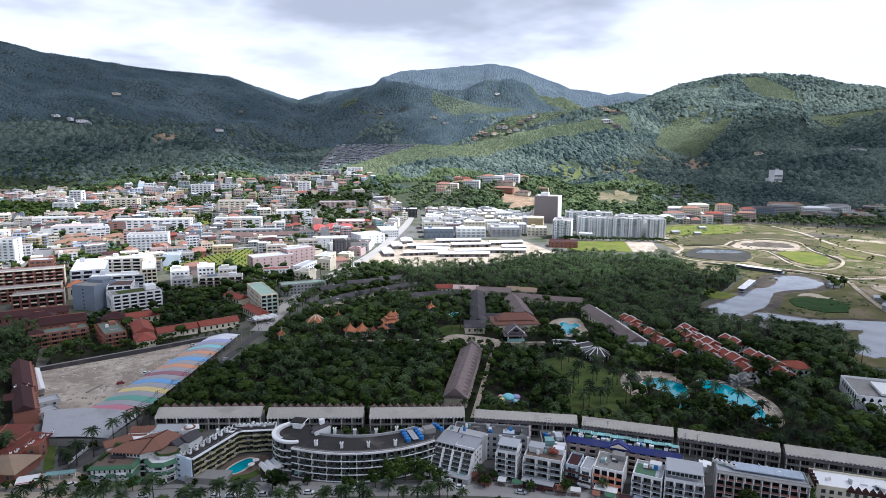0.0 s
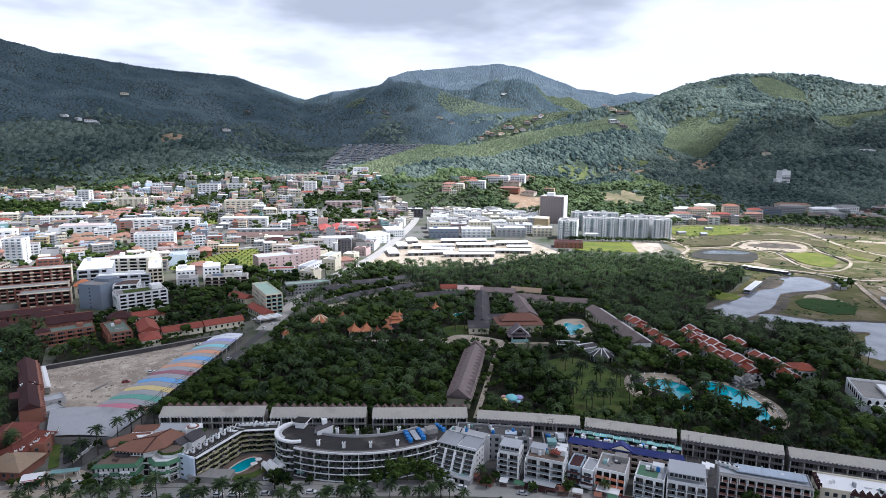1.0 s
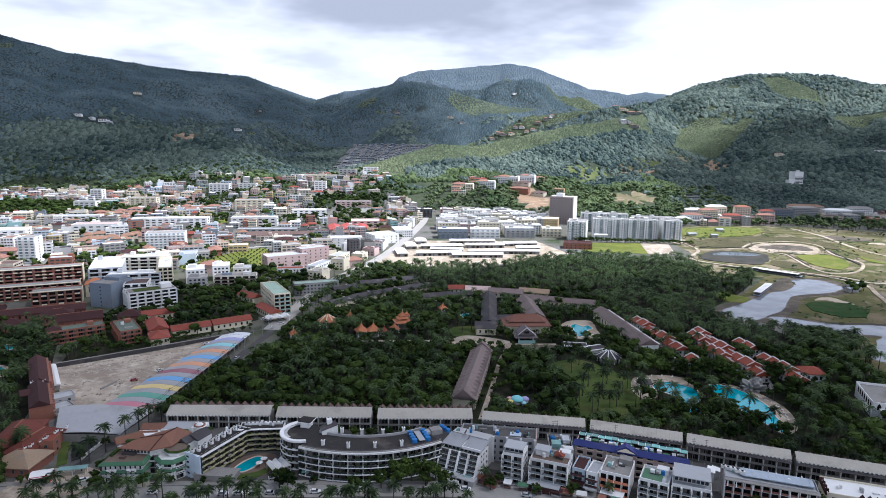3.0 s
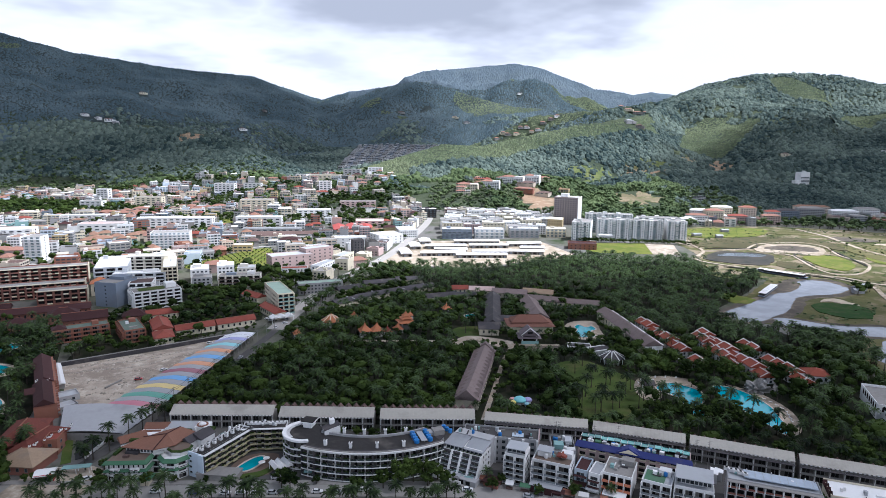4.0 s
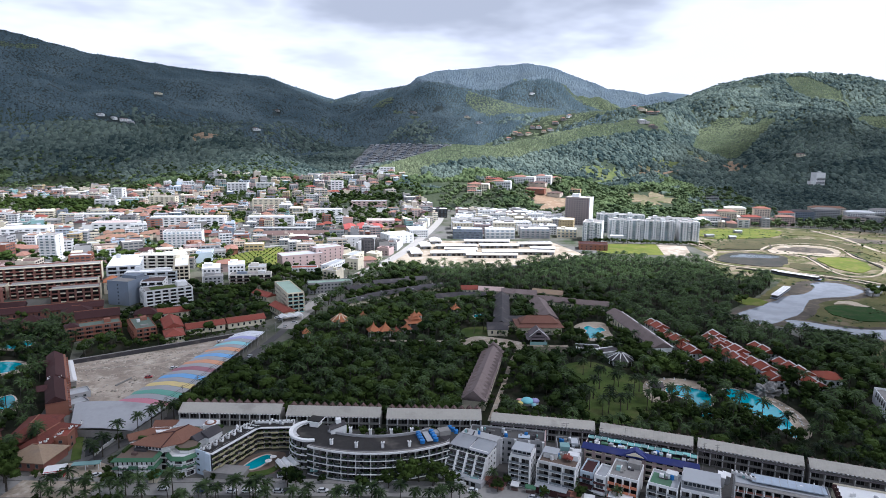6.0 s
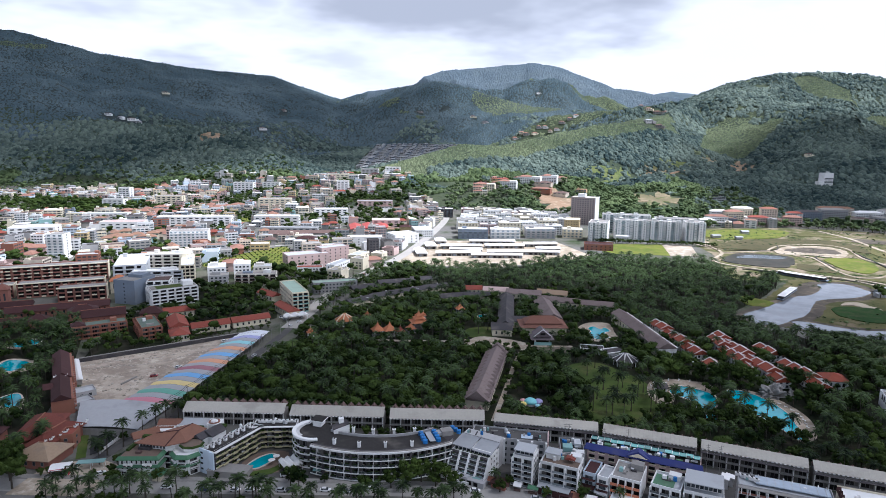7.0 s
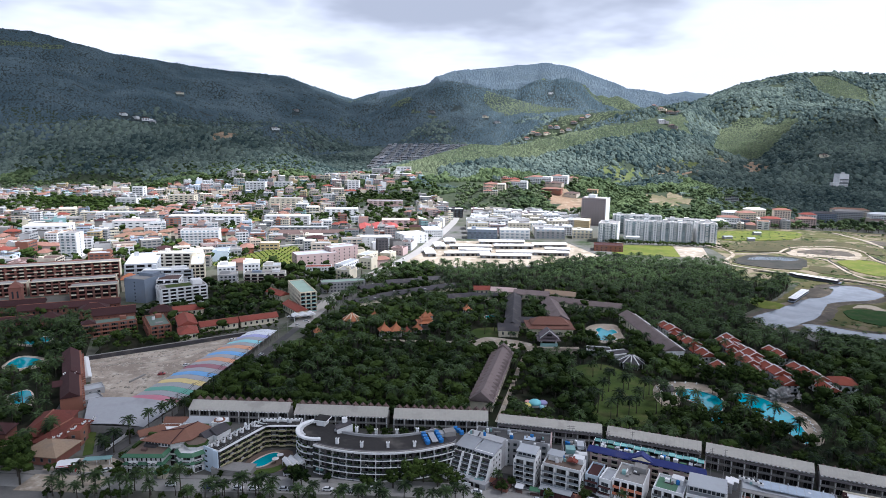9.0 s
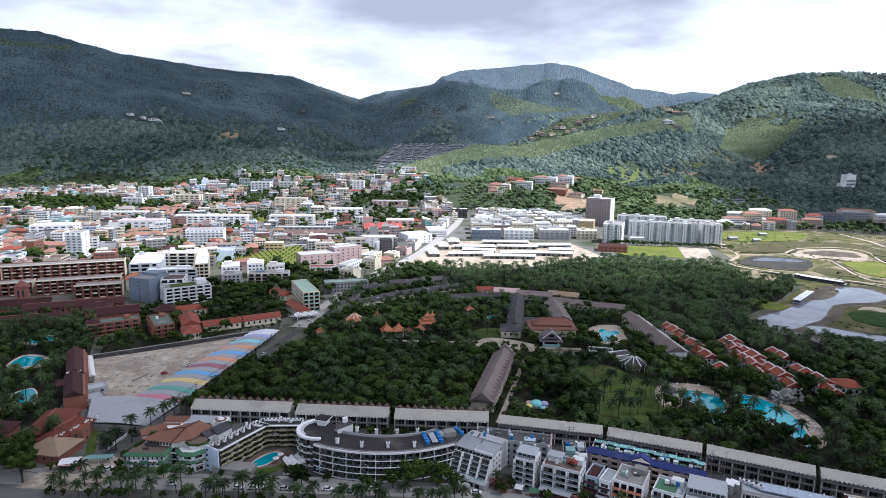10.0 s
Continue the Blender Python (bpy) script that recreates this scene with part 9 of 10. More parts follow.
                if low:
                    box("footing", w, d, 4, concrete, b, 0, 0, -4)
            if wood > -0.25:
                TOWN_TREES.append((x + 0.5 * cell * cos(r), y + 0.5 * cell * sin(r)))
            claim(x, y, w, d, a, 0.0)

fm = bpy.data.meshes.new("far_town")
fm.from_pydata(FARV, [], FARF)
for m in FARMATS:
    fm.materials.append(m)
fm.polygons.foreach_set("material_index", FARM)
tagged(new("far_town", fm), "crowded white and red-roofed houses at the foot of the hills", "town", kind="stuff")

# the town's east-west road and the school court
ribbon("cross_road", [(-640, 690), (-480, 668), (-330, 700), (-210, 800), (-70, 812)], 9, 0.3, road_grey, "grey cross street through the town", "road", keep=False)
sheet("football_pitch", [(-352, 1010), (-300, 1022), (-308, 1080), (-362, 1068)], 0.3, rice_green, "bright green football pitch in the town", "field", keep=False)
sheet("orchard", smooth_loop([(-266, 664), (-242, 742), (-204, 784), (-178, 668), (-221, 654)], 4), 0.25, rice_green, "bright green market garden with rows of bushes", "garden", keep=False)

# ---- houses on the hillsides ----
cut_earth = ground_mat("cut_earth", [(0.25, 0.20, 0.13), (0.16, 0.14, 0.08), (0.09, 0.11, 0.04)], (0.02, 0.045, 0.5))
slope_grass = ground_mat("slope_grass", [(0.085, 0.110, 0.035), (0.12, 0.135, 0.050), (0.06, 0.085, 0.03)], (0.02, 0.06, 0.5))
red_earth = ground_mat("red_earth", [(0.27, 0.185, 0.12), (0.19, 0.14, 0.09), (0.34, 0.26, 0.18)], (0.02, 0.08, 0.5))
for k, (x, y, a, b) in enumerate(SCARS):
    drape("bare_slope", x, y, a, b, (red_earth, red_earth, cut_earth, red_earth, slope_grass, cut_earth, dry_grass, slope_grass, dry_grass)[k], "bright grassy slope among the trees" if k in (4, 7) else "bare earth slope cut into the wooded hill", "slope")
TB, TQ = [], []
for k in range(9):
    y0 = 1570 + 25 * k
    for i in range(13):
        x = 508 + 100 * i / 12
        y = y0 + 9 * fbm(x, y0, 40, 6.0, 2) + 0.10 * (x - 548)
        TB += [(x, y - 3.5, ground_z(x, y - 3.5) + 1.1), (x, y, ground_z(x, y) + 2.6), (x, y + 4, ground_z(x, y + 4) + 1.1)]
        if i:
            a = len(TB) - 6
            TQ += [(a, a + 3, a + 4, a + 1), (a + 1, a + 4, a + 5, a + 2)]
tagged(mesh_ob("hill_terrace", TB, TQ, red_earth), "brown earth banks terracing a green slope", "terraces", kind="structure")
vh = [(872, 1488, 24, 18, 12, 27, white), (560, 1330, 30, 14, -8, 8, grey)]
for x, y, w, d, a, h, wm in vh:
    t = thing("hill_hotel", x, y, a, "white hotel block standing on the wooded slope", "hotel", "hillside hotels", ground_z(x, y) - 3)
    claim(x, y, w, d, a, 6)
    shell(w, d, h + 3, wm, concrete, t)
    windows(t, w, d, "front", 8, 5, 4.0, 3.2, 3.2, 1.6)
    box("stilt_wing", w * 0.55, 12, h * 0.62, wm, t, -w / 2 - w * 0.26, -2, -6)
    box("stair_tower", w * 0.2, 6, h + 6, wm, t, w * 0.18, 2, 0)
for x, y, w, d, a, h in ((70, 1330, 46, 18, -12, 12), (120, 1345, 40, 16, -15, 14), (170, 1372, 50, 18, -20, 15), (215, 1385, 34, 18, -20, 16), (100, 1390, 30, 14, -10, 9), (60, 1300, 30, 14, 0, 8)):
    t = thing("hill_resort", x, y, a, "pale hillside resort block with red tiled roofs", "hotel", "hillside resorts", ground_z(x, y - 8) - 2)
    claim(x, y, w, d, a, 3)
    box("wall", w, d, h + 4, cream if h < 14 else white, t)
    hip("roof", w * 0.6, d, h + 4, 3.5, rose_tile, t, 0.8, -w * 0.18)
    box("roof_terrace", w * 0.36, d * 0.9, 1.2, white, t, w * 0.3, 0, h + 4)
    windows(t, w, d, "front", int(w / 5), 4, 3.0, 3.4, 3.2, 1.7)
hr = random.Random(5)
for k in range(24):
    y = 1965 + k * 37
    x0, x1 = -305 - 0.05 * (y - 1960), -140 + 0.33 * (y - 1960)
    n = int((x1 - x0) / (17 + k * 0.25))
    row = thing("villa_terrace", (x0 + x1) / 2, y, 0, "row of grey terraced villas stepping up the hillside", "terraced houses", "hillside terraces", 0)
    for mi, m in enumerate((grey, blue_grey)):
        W_, R_, G_ = [], [], []
        for i in range(mi, n, 2):
            x = x0 + (i + 0.5) * (x1 - x0) / n
            yy = y + 10 * sin(i * 0.35 + k * 0.7) + hr.uniform(-2, 2)
            z = ground_z(x, yy) - 4
            lx, ly = x - (x0 + x1) / 2, yy - y
            hh = 15 + hr.uniform(-1.5, 2)
            W_.append((13.0, 11, hh, lx, ly, z))
            R_.append((14.4, 12.5, 0.8, lx, ly, z + hh))
            G_ += [(4.6, 0.3, 2.6, lx - 3.0, ly - 5.5, z + hh - 4.2), (4.6, 0.3, 2.6, lx + 3.0, ly - 5.5, z + hh - 4.2)]
        for nm, rows, mm in (("terrace_wall", W_, m), ("terrace_roof", R_, white if mi else grey_roof), ("terrace_glazing", G_, shade_black)):
            boxes(nm, rows, mm, row)["kind"] = "stuff"
HILL_HOUSES = [(-1250, 2450, 30), (-1278, 2428, 22), (-1222, 2445, 20), (-1238, 2396, 24), (-1266, 2386, 20), (-1320, 2412, 22), (-1373, 3015, 26), (-917, 3402, 24), (-786, 2589, 22), (640, 2120, 26), (670, 2105, 22), (1100, 1990, 20), (1202, 1860, 24), (1290, 1800, 28), (-192, 3420, 26), (487, 3822, 26), (90, 3300, 24), (150, 3250, 26), (230, 2900, 24)]
ROSE_HOUSES = [(255 + 24 * k + hr.uniform(-6, 6), 2690 - 5 * k + hr.uniform(-26, 26), hr.uniform(14, 22)) for k in range(11)] + [(780, 2610, 26), (812, 2596, 30), (842, 2580, 24), (760, 2640, 20)]
for x, y, s in HILL_HOUSES + ROSE_HOUSES:
    t = thing("hill_house", x, y, hr.uniform(-30, 30), "lone pale house on the forested hillside", "house", "hillside houses", ground_z(x, y) - 3)
    claim(x, y, s, s, 0, 6)
    wm = hr.choice((white, cream, grey, concrete, concrete))
    box("wall", s, s * 0.6, 11, wm, t)
    hip("roof", s, s * 0.6, 11, 3.0, rose_tile if (x, y, s) in ROSE_HOUSES else hr.choice((grey_roof, brown_tile, slate_tile)), t, 0.8)
    box("wing", s * 0.5, s * 0.5, 8, wm, t, s * 0.6, -s * 0.15, 0)
    windows(t, s, s * 0.6, "front", 3, 2, 4.4, 3.2, s * 0.2, 1.8)

for x, y, w, d, a, h, wm, rm, lab in (
        (452, 1068, 34, 16, -8, 15, white, rose_tile, "white hotel block with a rose tiled roof"), (486, 1080, 30, 18, -8, 22, cream, rose_tile, "cream hotel block at the edge of the fields"),
        (520, 1062, 30, 16, -14, 15, pink, red_tile, "pink hotel block at the edge of the fields"), (548, 1086, 26, 16, -14, 27, beige, terracotta, "tall beige hotel block with reddish roofs"),
        (576, 1060, 28, 16, -14, 16, pink, rose_tile, "low pink hotel wing with red roofs"), (470, 1100, 30, 16, -10, 20, white, white_roof, "white hotel block at the foot of the hill"),
        (512, 1108, 34, 16, -10, 25, cream, white_roof, "cream hotel block at the foot of the hill"), (592, 1086, 24, 14, -14, 20, white, red_tile, "white hotel block with a red tiled roof"),
        (430, 1050, 22, 14, -8, 11, white, white_roof, "low white block beside the field"), (640, 1128, 40, 18, -10, 18, blue_grey, slate_tile, "blue-grey block under the wooded hill"),
        (690, 1140, 44, 18, -10, 21, grey, concrete, "grey block under the wooded hill"), (744, 1128, 44, 18, -12, 18, white, white_roof, "white block under the wooded hill"),
        (716, 1180, 60, 16, -10, 20, beige, rust_roof, "long beige block with a rusty roof"), (800, 1150, 40, 18, -12, 20, white, concrete, "white block under the wooded hill")):
    t = thing("field_hotel", x, y, a, lab, "hotel", "hotels beyond the fields", ground_z(x, y))
    claim(x, y, w, d, a, 3)
    box("wall", w, d, h, wm, t)
    hip("roof", w, d, h, 3.0, rm, t, 0.8)
    windows(t, w, d, "front", int(w / 4), int(h / 3.2), 1.2, 3.1, 2.2, 1.6)

# ---- trees ----
def palm_shape(seed, tall, size, fronds=22, segs=7, n=6, rings=5):
    """A coconut palm: leaning ringed trunk; fronds that arch and droop, each folded along its rib."""
    q = random.Random(seed)
    lean = q.uniform(0.0, 0.10) * tall
    la = q.uniform(0, 2 * pi)
    tv, tf = [], []
    for i in range(rings + 1):
        u = i / rings
        r = 0.26 * (1 - 0.5 * u) + (0.14 if i == 0 else 0)
        ox, oy = lean * u * u * cos(la), lean * u * u * sin(la)
        tv += [(ox + r * cos(2 * pi * k / n), oy + r * sin(2 * pi * k / n), tall * u) for k in range(n)]
    for i in range(rings):
        for k in range(n):
            a, b, c, d = i * n + k, i * n + (k + 1) % n, (i + 1) * n + (k + 1) % n, (i + 1) * n + k
            tf += [(a, b, c), (a, c, d)]
    top = Vector((lean * cos(la), lean * sin(la), tall))
    cv, cf = [], []
    for i in range(fronds):
        a = 2 * pi * i * 0.381966 + q.uniform(-0.15, 0.15)
        rank = i / fronds
        lift = 1.45 - 1.75 * rank + q.uniform(-0.12, 0.12)
        ln = size * (0.80 + 0.25 * (1 - abs(rank - 0.5))) * q.uniform(0.92, 1.1)
        d, side = Vector((cos(a), sin(a), 0)), Vector((-sin(a), cos(a), 0))
        rib = []
        for s in range(segs + 1):
            u = s / segs
            rib.append(top + d * (ln * u * (1 - 0.12 * u) * (0.80 if lift > 1.1 else 1.0)) + Vector((0, 0, ln * (lift * 0.60 * u - 0.52 * u * u))))
        n0 = len(cv)
        cv += [tuple(p) for p in rib]
        for s in range(segs):
            u = (s + 0.5) / segs
            wd = size * 0.24 * (0.55 + 1.5 * u * (1.15 - u))
            p, r = rib[s], rib[s + 1]
            ahead = (r - p) * 0.8
            for e in (-1, 1):
                tip = (p + r) / 2 + ahead + side * (wd * e) - Vector((0, 0, wd * 0.35))
                cf.append((n0 + s, n0 + s + 1, len(cv)))
                cv.append(tuple(tip))
    return (np.array(tv), np.array(tf)), (np.array(cv), np.array(cf))


def broad_shape(seed, tall, size, n=26, m=900, limbs=True, leaf=0.045):
    """A broadleaf tree: trunk, limbs and a loose crown of clumps with loose leaves round it."""
    q = np.random.default_rng(seed)
    tv, tf = [], []

    def limb(p, e, r0, r1):
        base, n = len(tv), 5
        for c, r in ((p, r0), (e, r1)):
            tv.extend((c[0] + r * cos(2 * pi * k / n), c[1] + r * sin(2 * pi * k / n), c[2]) for k in range(n))
        for k in range(n):
            a, b, c, d = base + k, base + (k + 1) % n, base + n + (k + 1) % n, base + n + k
            tf.extend([(a, b, c), (a, c, d)])

    fork = tall * 0.42
    limb((0, 0, 0), (0.1, 0, fork), 0.34, 0.24)
    ang = q.uniform(0, 2 * pi, n)
    rad = np.sqrt(q.uniform(0.02, 1.0, n)) * size * 0.72
    zz = tall * q.uniform(0.52, 0.98, n) - 0.25 * rad ** 2 / size
    P = np.stack([rad * np.cos(ang), rad * np.sin(ang), zz], 1)
    for k in range(0, n if limbs else 0, 3):
        limb((0.1, 0, fork - 0.2), tuple(P[k]), 0.16, 0.05)
    S = q.uniform(0.17, 0.32, n) * size * (20 / n) ** 0.4
    v = ICO_V[None] * (1 + q.uniform(-0.35, 0.35, (n, 12, 1))) * S[:, None, None] * np.array([1, 1, 0.72]) + P[:, None]
    V = [v.reshape(-1, 3)]
    Fc = [(ICO_F[None] + 12 * np.arange(n)[:, None, None]).reshape(-1, 3)]
    k = q.integers(0, n, m)
    d = q.normal(size=(m, 3))
    d /= np.linalg.norm(d, axis=1)[:, None]
    c = P[k] + d * S[k][:, None] * np.array([1.1, 1.1, 0.85])
    t1 = q.normal(size=(m, 3)) * leaf * size
    t2 = q.normal(size=(m, 3)) * leaf * size
    V.append(np.stack([c - t1, c + t1, c + t2], 1).reshape(-1, 3))
    Fc.append(np.arange(3 * m).reshape(-1, 3) + 12 * n)
    return (np.array(tv), np.array(tf)), (np.concatenate(V), np.concatenate(Fc))


PALMS = [palm_shape(s, h, w) for s, h, w in ((1, 8.0, 3.6), (2, 9.5, 3.8), (3, 11.0, 3.9), (4, 12.5, 4.0), (5, 7.0, 3.5), (6, 14.5, 4.2))]
PALMS_FAR = [palm_shape(s, h, w * 1.06, 17, 4, 3, 2) for s, h, w in ((1, 8.0, 3.7), (2, 9.5, 3.9), (3, 11.0, 4.0), (4, 12.5, 4.1), (5, 7.0, 3.6), (6, 14.5, 4.3))]
BROAD = [broad_shape(s, h, w) for s, h, w in ((11, 8.0, 4.2), (12, 9.5, 5.0), (13, 7.0, 3.8), (14, 11.0, 5.6), (15, 6.0, 3.4))]
BROAD_FAR = [broad_shape(s, h, w, 5, 100, False, 0.105) for s, h, w in ((11, 8.0, 4.2), (12, 9.5, 5.0), (13, 7.0, 3.8), (14, 11.0, 5.6), (15, 6.0, 3.4))]


def tri_mesh(name, vf, material):
    me = bpy.data.meshes.new(name)
    me.from_pydata(vf[0].tolist(), [], vf[1].tolist())
    me.materials.append(material)
    return me


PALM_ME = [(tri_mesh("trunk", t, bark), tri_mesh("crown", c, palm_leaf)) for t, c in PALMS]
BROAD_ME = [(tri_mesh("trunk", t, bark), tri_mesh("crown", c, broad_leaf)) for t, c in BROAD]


def tree(x, y, kind, i, s, a, z=None):
    trunk, crown = (PALM_ME if kind == "palm" else BROAD_ME)[i]
    lab = ("tall slender coconut palm with drooping dark fronds" if PALMS[i][0][0][:, 2].max() > 9 else "short coconut palm with spreading dark fronds") if kind == "palm" else "leafy green tree with an uneven crown"
    t = thing("palm_tree" if kind == "palm" else "tree", x, y, a, lab, "palm" if kind == "palm" else "tree", "park palms" if kind == "palm" else "park trees", z)
    t.scale = (s, s, s)
    put("trunk", trunk, t)
    put("crown", crown, t)


WATERS = ((365, 735, 58, 56), (430, 830, 50, 30), (320, 560, 60, 60), (345, 410, 60, 60), (470, 715, 46, 48))
FAR = {"palm": ([], [], []), "tree": ([], [], []), "wood": ([], [], [])}
BROAD_TOWN = [broad_shape(s, h, w, 5, 8, False, 0.1) for s, h, w in ((11, 8.0, 4.2), (12, 9.5, 5.0), (13, 7.0, 3.8), (14, 11.0, 5.6), (15, 6.0, 3.4))]


def far_tree(x, y, kind, i, s, a):
    FAR[kind][0].append((x, y, i, s, a))


def plant_far(kind, shapes, material, name, label, category):
    rows = FAR[kind][0]
    for which, m, nm, lab in ((1, material, name, label), (0, bark, name + "_trunks", "slender grey-brown trunks under the crowns")):
        V, Fc, base = [], [], 0
        for x, y, i, s, a in rows:
            v, f = (BROAD_TOWN if kind != "palm" and y > 420 else shapes)[i][which]
            ca, sa = cos(radians(a)) * s, sin(radians(a)) * s
            V.append(np.stack([v[:, 0] * ca - v[:, 1] * sa + x, v[:, 0] * sa + v[:, 1] * ca + y, v[:, 2] * s + ground_z(x, y)], 1))
            Fc.append(f + base)
            base += len(v)
        tri_stuff(nm, np.concatenate(V), np.concatenate(Fc), m, lab, category)


index()
# Soil and litter, their colour darkened to hold the shade below the crowns.
litter = ground_mat("shade_dark_litter", [(0.012, 0.016, 0.008), (0.020, 0.026, 0.011), (0.034, 0.030, 0.020)], (0.02, 0.06, 0.6))
pr = random.Random(21)
PARK = [(-124, 292), (-100, 430), (-88, 470), (-74, 590), (-44, 700), (-14, 676), (56, 668), (108, 706), (165, 733), (205, 733), (242, 718), (300, 715), (352, 664), (332, 616), (306, 580), (286, 556), (262, 530), (240, 508), (236, 482), (246, 462), (262, 452), (268, 432), (296, 418), (280, 380), (268, 345), (300, 330), (310, 190), (235, 224), (200, 234), (158, 251), (120, 266), (78, 280), (28, 290)]
WEST = [(-420, 236), (-420, 470), (-330, 470), (-262, 440), (-228, 372), (-206, 322), (-192, 284), (-198, 236)]
MID = [(-224, 374), (-174, 408), (-150, 438), (-128, 470), (-136, 500), (-190, 575), (-236, 560), (-245, 450)]
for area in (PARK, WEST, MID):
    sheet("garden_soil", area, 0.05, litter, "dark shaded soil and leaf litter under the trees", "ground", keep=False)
NEAR = {"palm": 0, "tree": 0}


def plant(poly, cell, palms, fill, low=1.0):
    xs, ys = [p[0] for p in poly], [p[1] for p in poly]
    for j in range(int((max(ys) - min(ys)) / cell) + 1):
        for i in range(int((max(xs) - min(xs)) / cell) + 1):
            x, y = min(xs) + (i + pr.random()) * cell, min(ys) + (j + pr.random()) * cell
            if pr.random() > fill or not inside((x, y), poly) or built(x, y, 0.5) or bare(x, y):
                continue
            grove = (y > 560 and x > -20) or (x > 150 and y > 430) or (x > 205 and y > 400)
            share = 0.95 if grove else palms
            if grove and pr.random() > 0.62:
                continue
            palm = pr.random() < share
            small = any(built(x, y + k) or bare(x, y + k) for k in (4, 8, 12, 17)) and pr.random() > 0.10
            small = small or (126 < x < 198 and 258 < y < 352 and pr.random() > 0.2)
            s = pr.uniform(0.78, 1.05) * low
            if palm:
                s *= 1.18 if grove else 0.86
                k = pr.choice((0, 0, 1, 1, 4)) if grove else pr.choice((0, 1, 2, 3, 5))
                if small:
                    k, s = 4, pr.uniform(0.6, 0.85)
            else:
                k = pr.choice((0, 1, 2, 3))
                if small:
                    k, s = 4, pr.uniform(0.55, 0.8)
            a = pr.uniform(0, 360)
            kind = "palm" if palm else "tree"
            if y < 345 and x < 260 and NEAR[kind] < (70 if palm else 50):
                NEAR[kind] += 1
                tree(x, y, kind, k, s, a)
            else:
                far_tree(x, y, kind, k, s, a)


plant(PARK, 5.7, 0.36, 0.97)
plant(WEST, 7.0, 0.72, 0.88)
plant(MID, 6.5, 0.10, 0.80)
# palms and shade trees along the beach road
for i in range(66):
    x = -150 + i * 2.6 + pr.uniform(-2.2, 2.2)
    y = 220.5 + pr.uniform(-3.5, 5.5)
    if -60 < x < -50 or pr.random() < 0.12:
        continue
    tree(x, y, "palm", pr.choice((0, 1, 4, 4)), pr.uniform(0.7, 1.05), pr.uniform(0, 360))
for i in range(46):
    x = -160 + i * 4.4 + pr.uniform(-2, 2)
    tree(x, pr.choice((217.5, 219, 236.5 if x < 30 else 218)) + pr.uniform(-1, 1), "tree", 4, pr.uniform(0.35, 0.75), pr.uniform(0, 360))
for x, y, k, s in ((-55, 233, 1, 0.85), (-51, 231, 3, 0.7), (-24, 230, 0, 0.9), (-8, 234, 3, 1.05), (-2, 238, 1, 1.0), (4, 235, 3, 0.95), (-14, 233, 1, 0.8), (8, 240, 0, 0.9), (12, 232, 1, 0.8), (30, 232, 4, 0.9), (34, 236, 4, 0.8), (48, 228, 4, 0.8), (62, 227, 0, 0.8), (28, 250, 4, 0.9), (-128, 232, 0, 0.8), (-120, 233, 2, 0.8), (-110, 234, 2, 0.8), (128, 212, 1, 0.9), (150, 214, 3, 0.9), (155, 222, 0, 0.8), (-170, 232, 3, 1.35), (-176, 240, 3, 1.2), (-165, 226, 1, 1.3), (-186, 238, 3, 1.2), (-50, 276, 2, 0.9), (-44, 277, 4, 1.0), (-38, 276, 2, 0.9), (-30, 275, 4, 1.0), (-22, 274, 2, 0.9), (-14, 274, 4, 1.0), (-6, 275, 2, 0.9), (2, 276, 4, 1.0)):
    tree(x, y, "tree", k, s, pr.uniform(0, 360))
for x, y, k, s in ((-131, 277, 3, 1.0), (-134, 270, 5, 0.9), (-129, 283, 2, 1.1), (-139, 262, 3, 1.0), (-142, 254, 1, 1.1), (-127, 292, 1, 1.0), (-141, 246, 2, 0.9), (-178, 250, 2, 1.0), (-172, 257, 3, 1.0), (-176, 262, 3, 0.9), (28, 238, 4, 0.8), (76, 226, 4, 0.8), (60, 232, 4, 0.8)):
    tree(x, y, "palm", k, s, pr.uniform(0, 360))
for x, y, k, s in ((-176, 258, 1, 0.9), (-184, 254, 0, 1.0), (-196, 254, 2, 0.9), (-200, 270, 3, 0.9), (-194, 240, 1, 0.9), (-204, 246, 2, 0.9), (-180, 236, 0, 0.9), (-174, 240, 4, 1.1), (-210, 285, 2, 1.0), (-214, 296, 3, 1.0), (-206, 306, 1, 0.8), (-150, 258, 4, 0.8)):
    tree(x, y, "palm", k, s, pr.uniform(0, 360))
for x, y, k, s in ((-178, 230, 3, 1.0), (-170, 232, 1, 1.0), (-190, 229, 3, 1.1), (-199, 232, 1, 1.0), (-182, 241, 4, 0.9), (-166, 270, 4, 0.6), (-150, 262, 4, 0.6), (-146, 256, 4, 0.5), (-142, 268, 4, 0.7), (-128, 262, 4, 0.7), (-130, 254, 4, 0.8), (-133, 246, 4, 0.8), (-131, 238, 4, 0.8), (-126, 232, 4, 0.8)):
    tree(x, y, "tree", k, s, pr.uniform(0, 360))
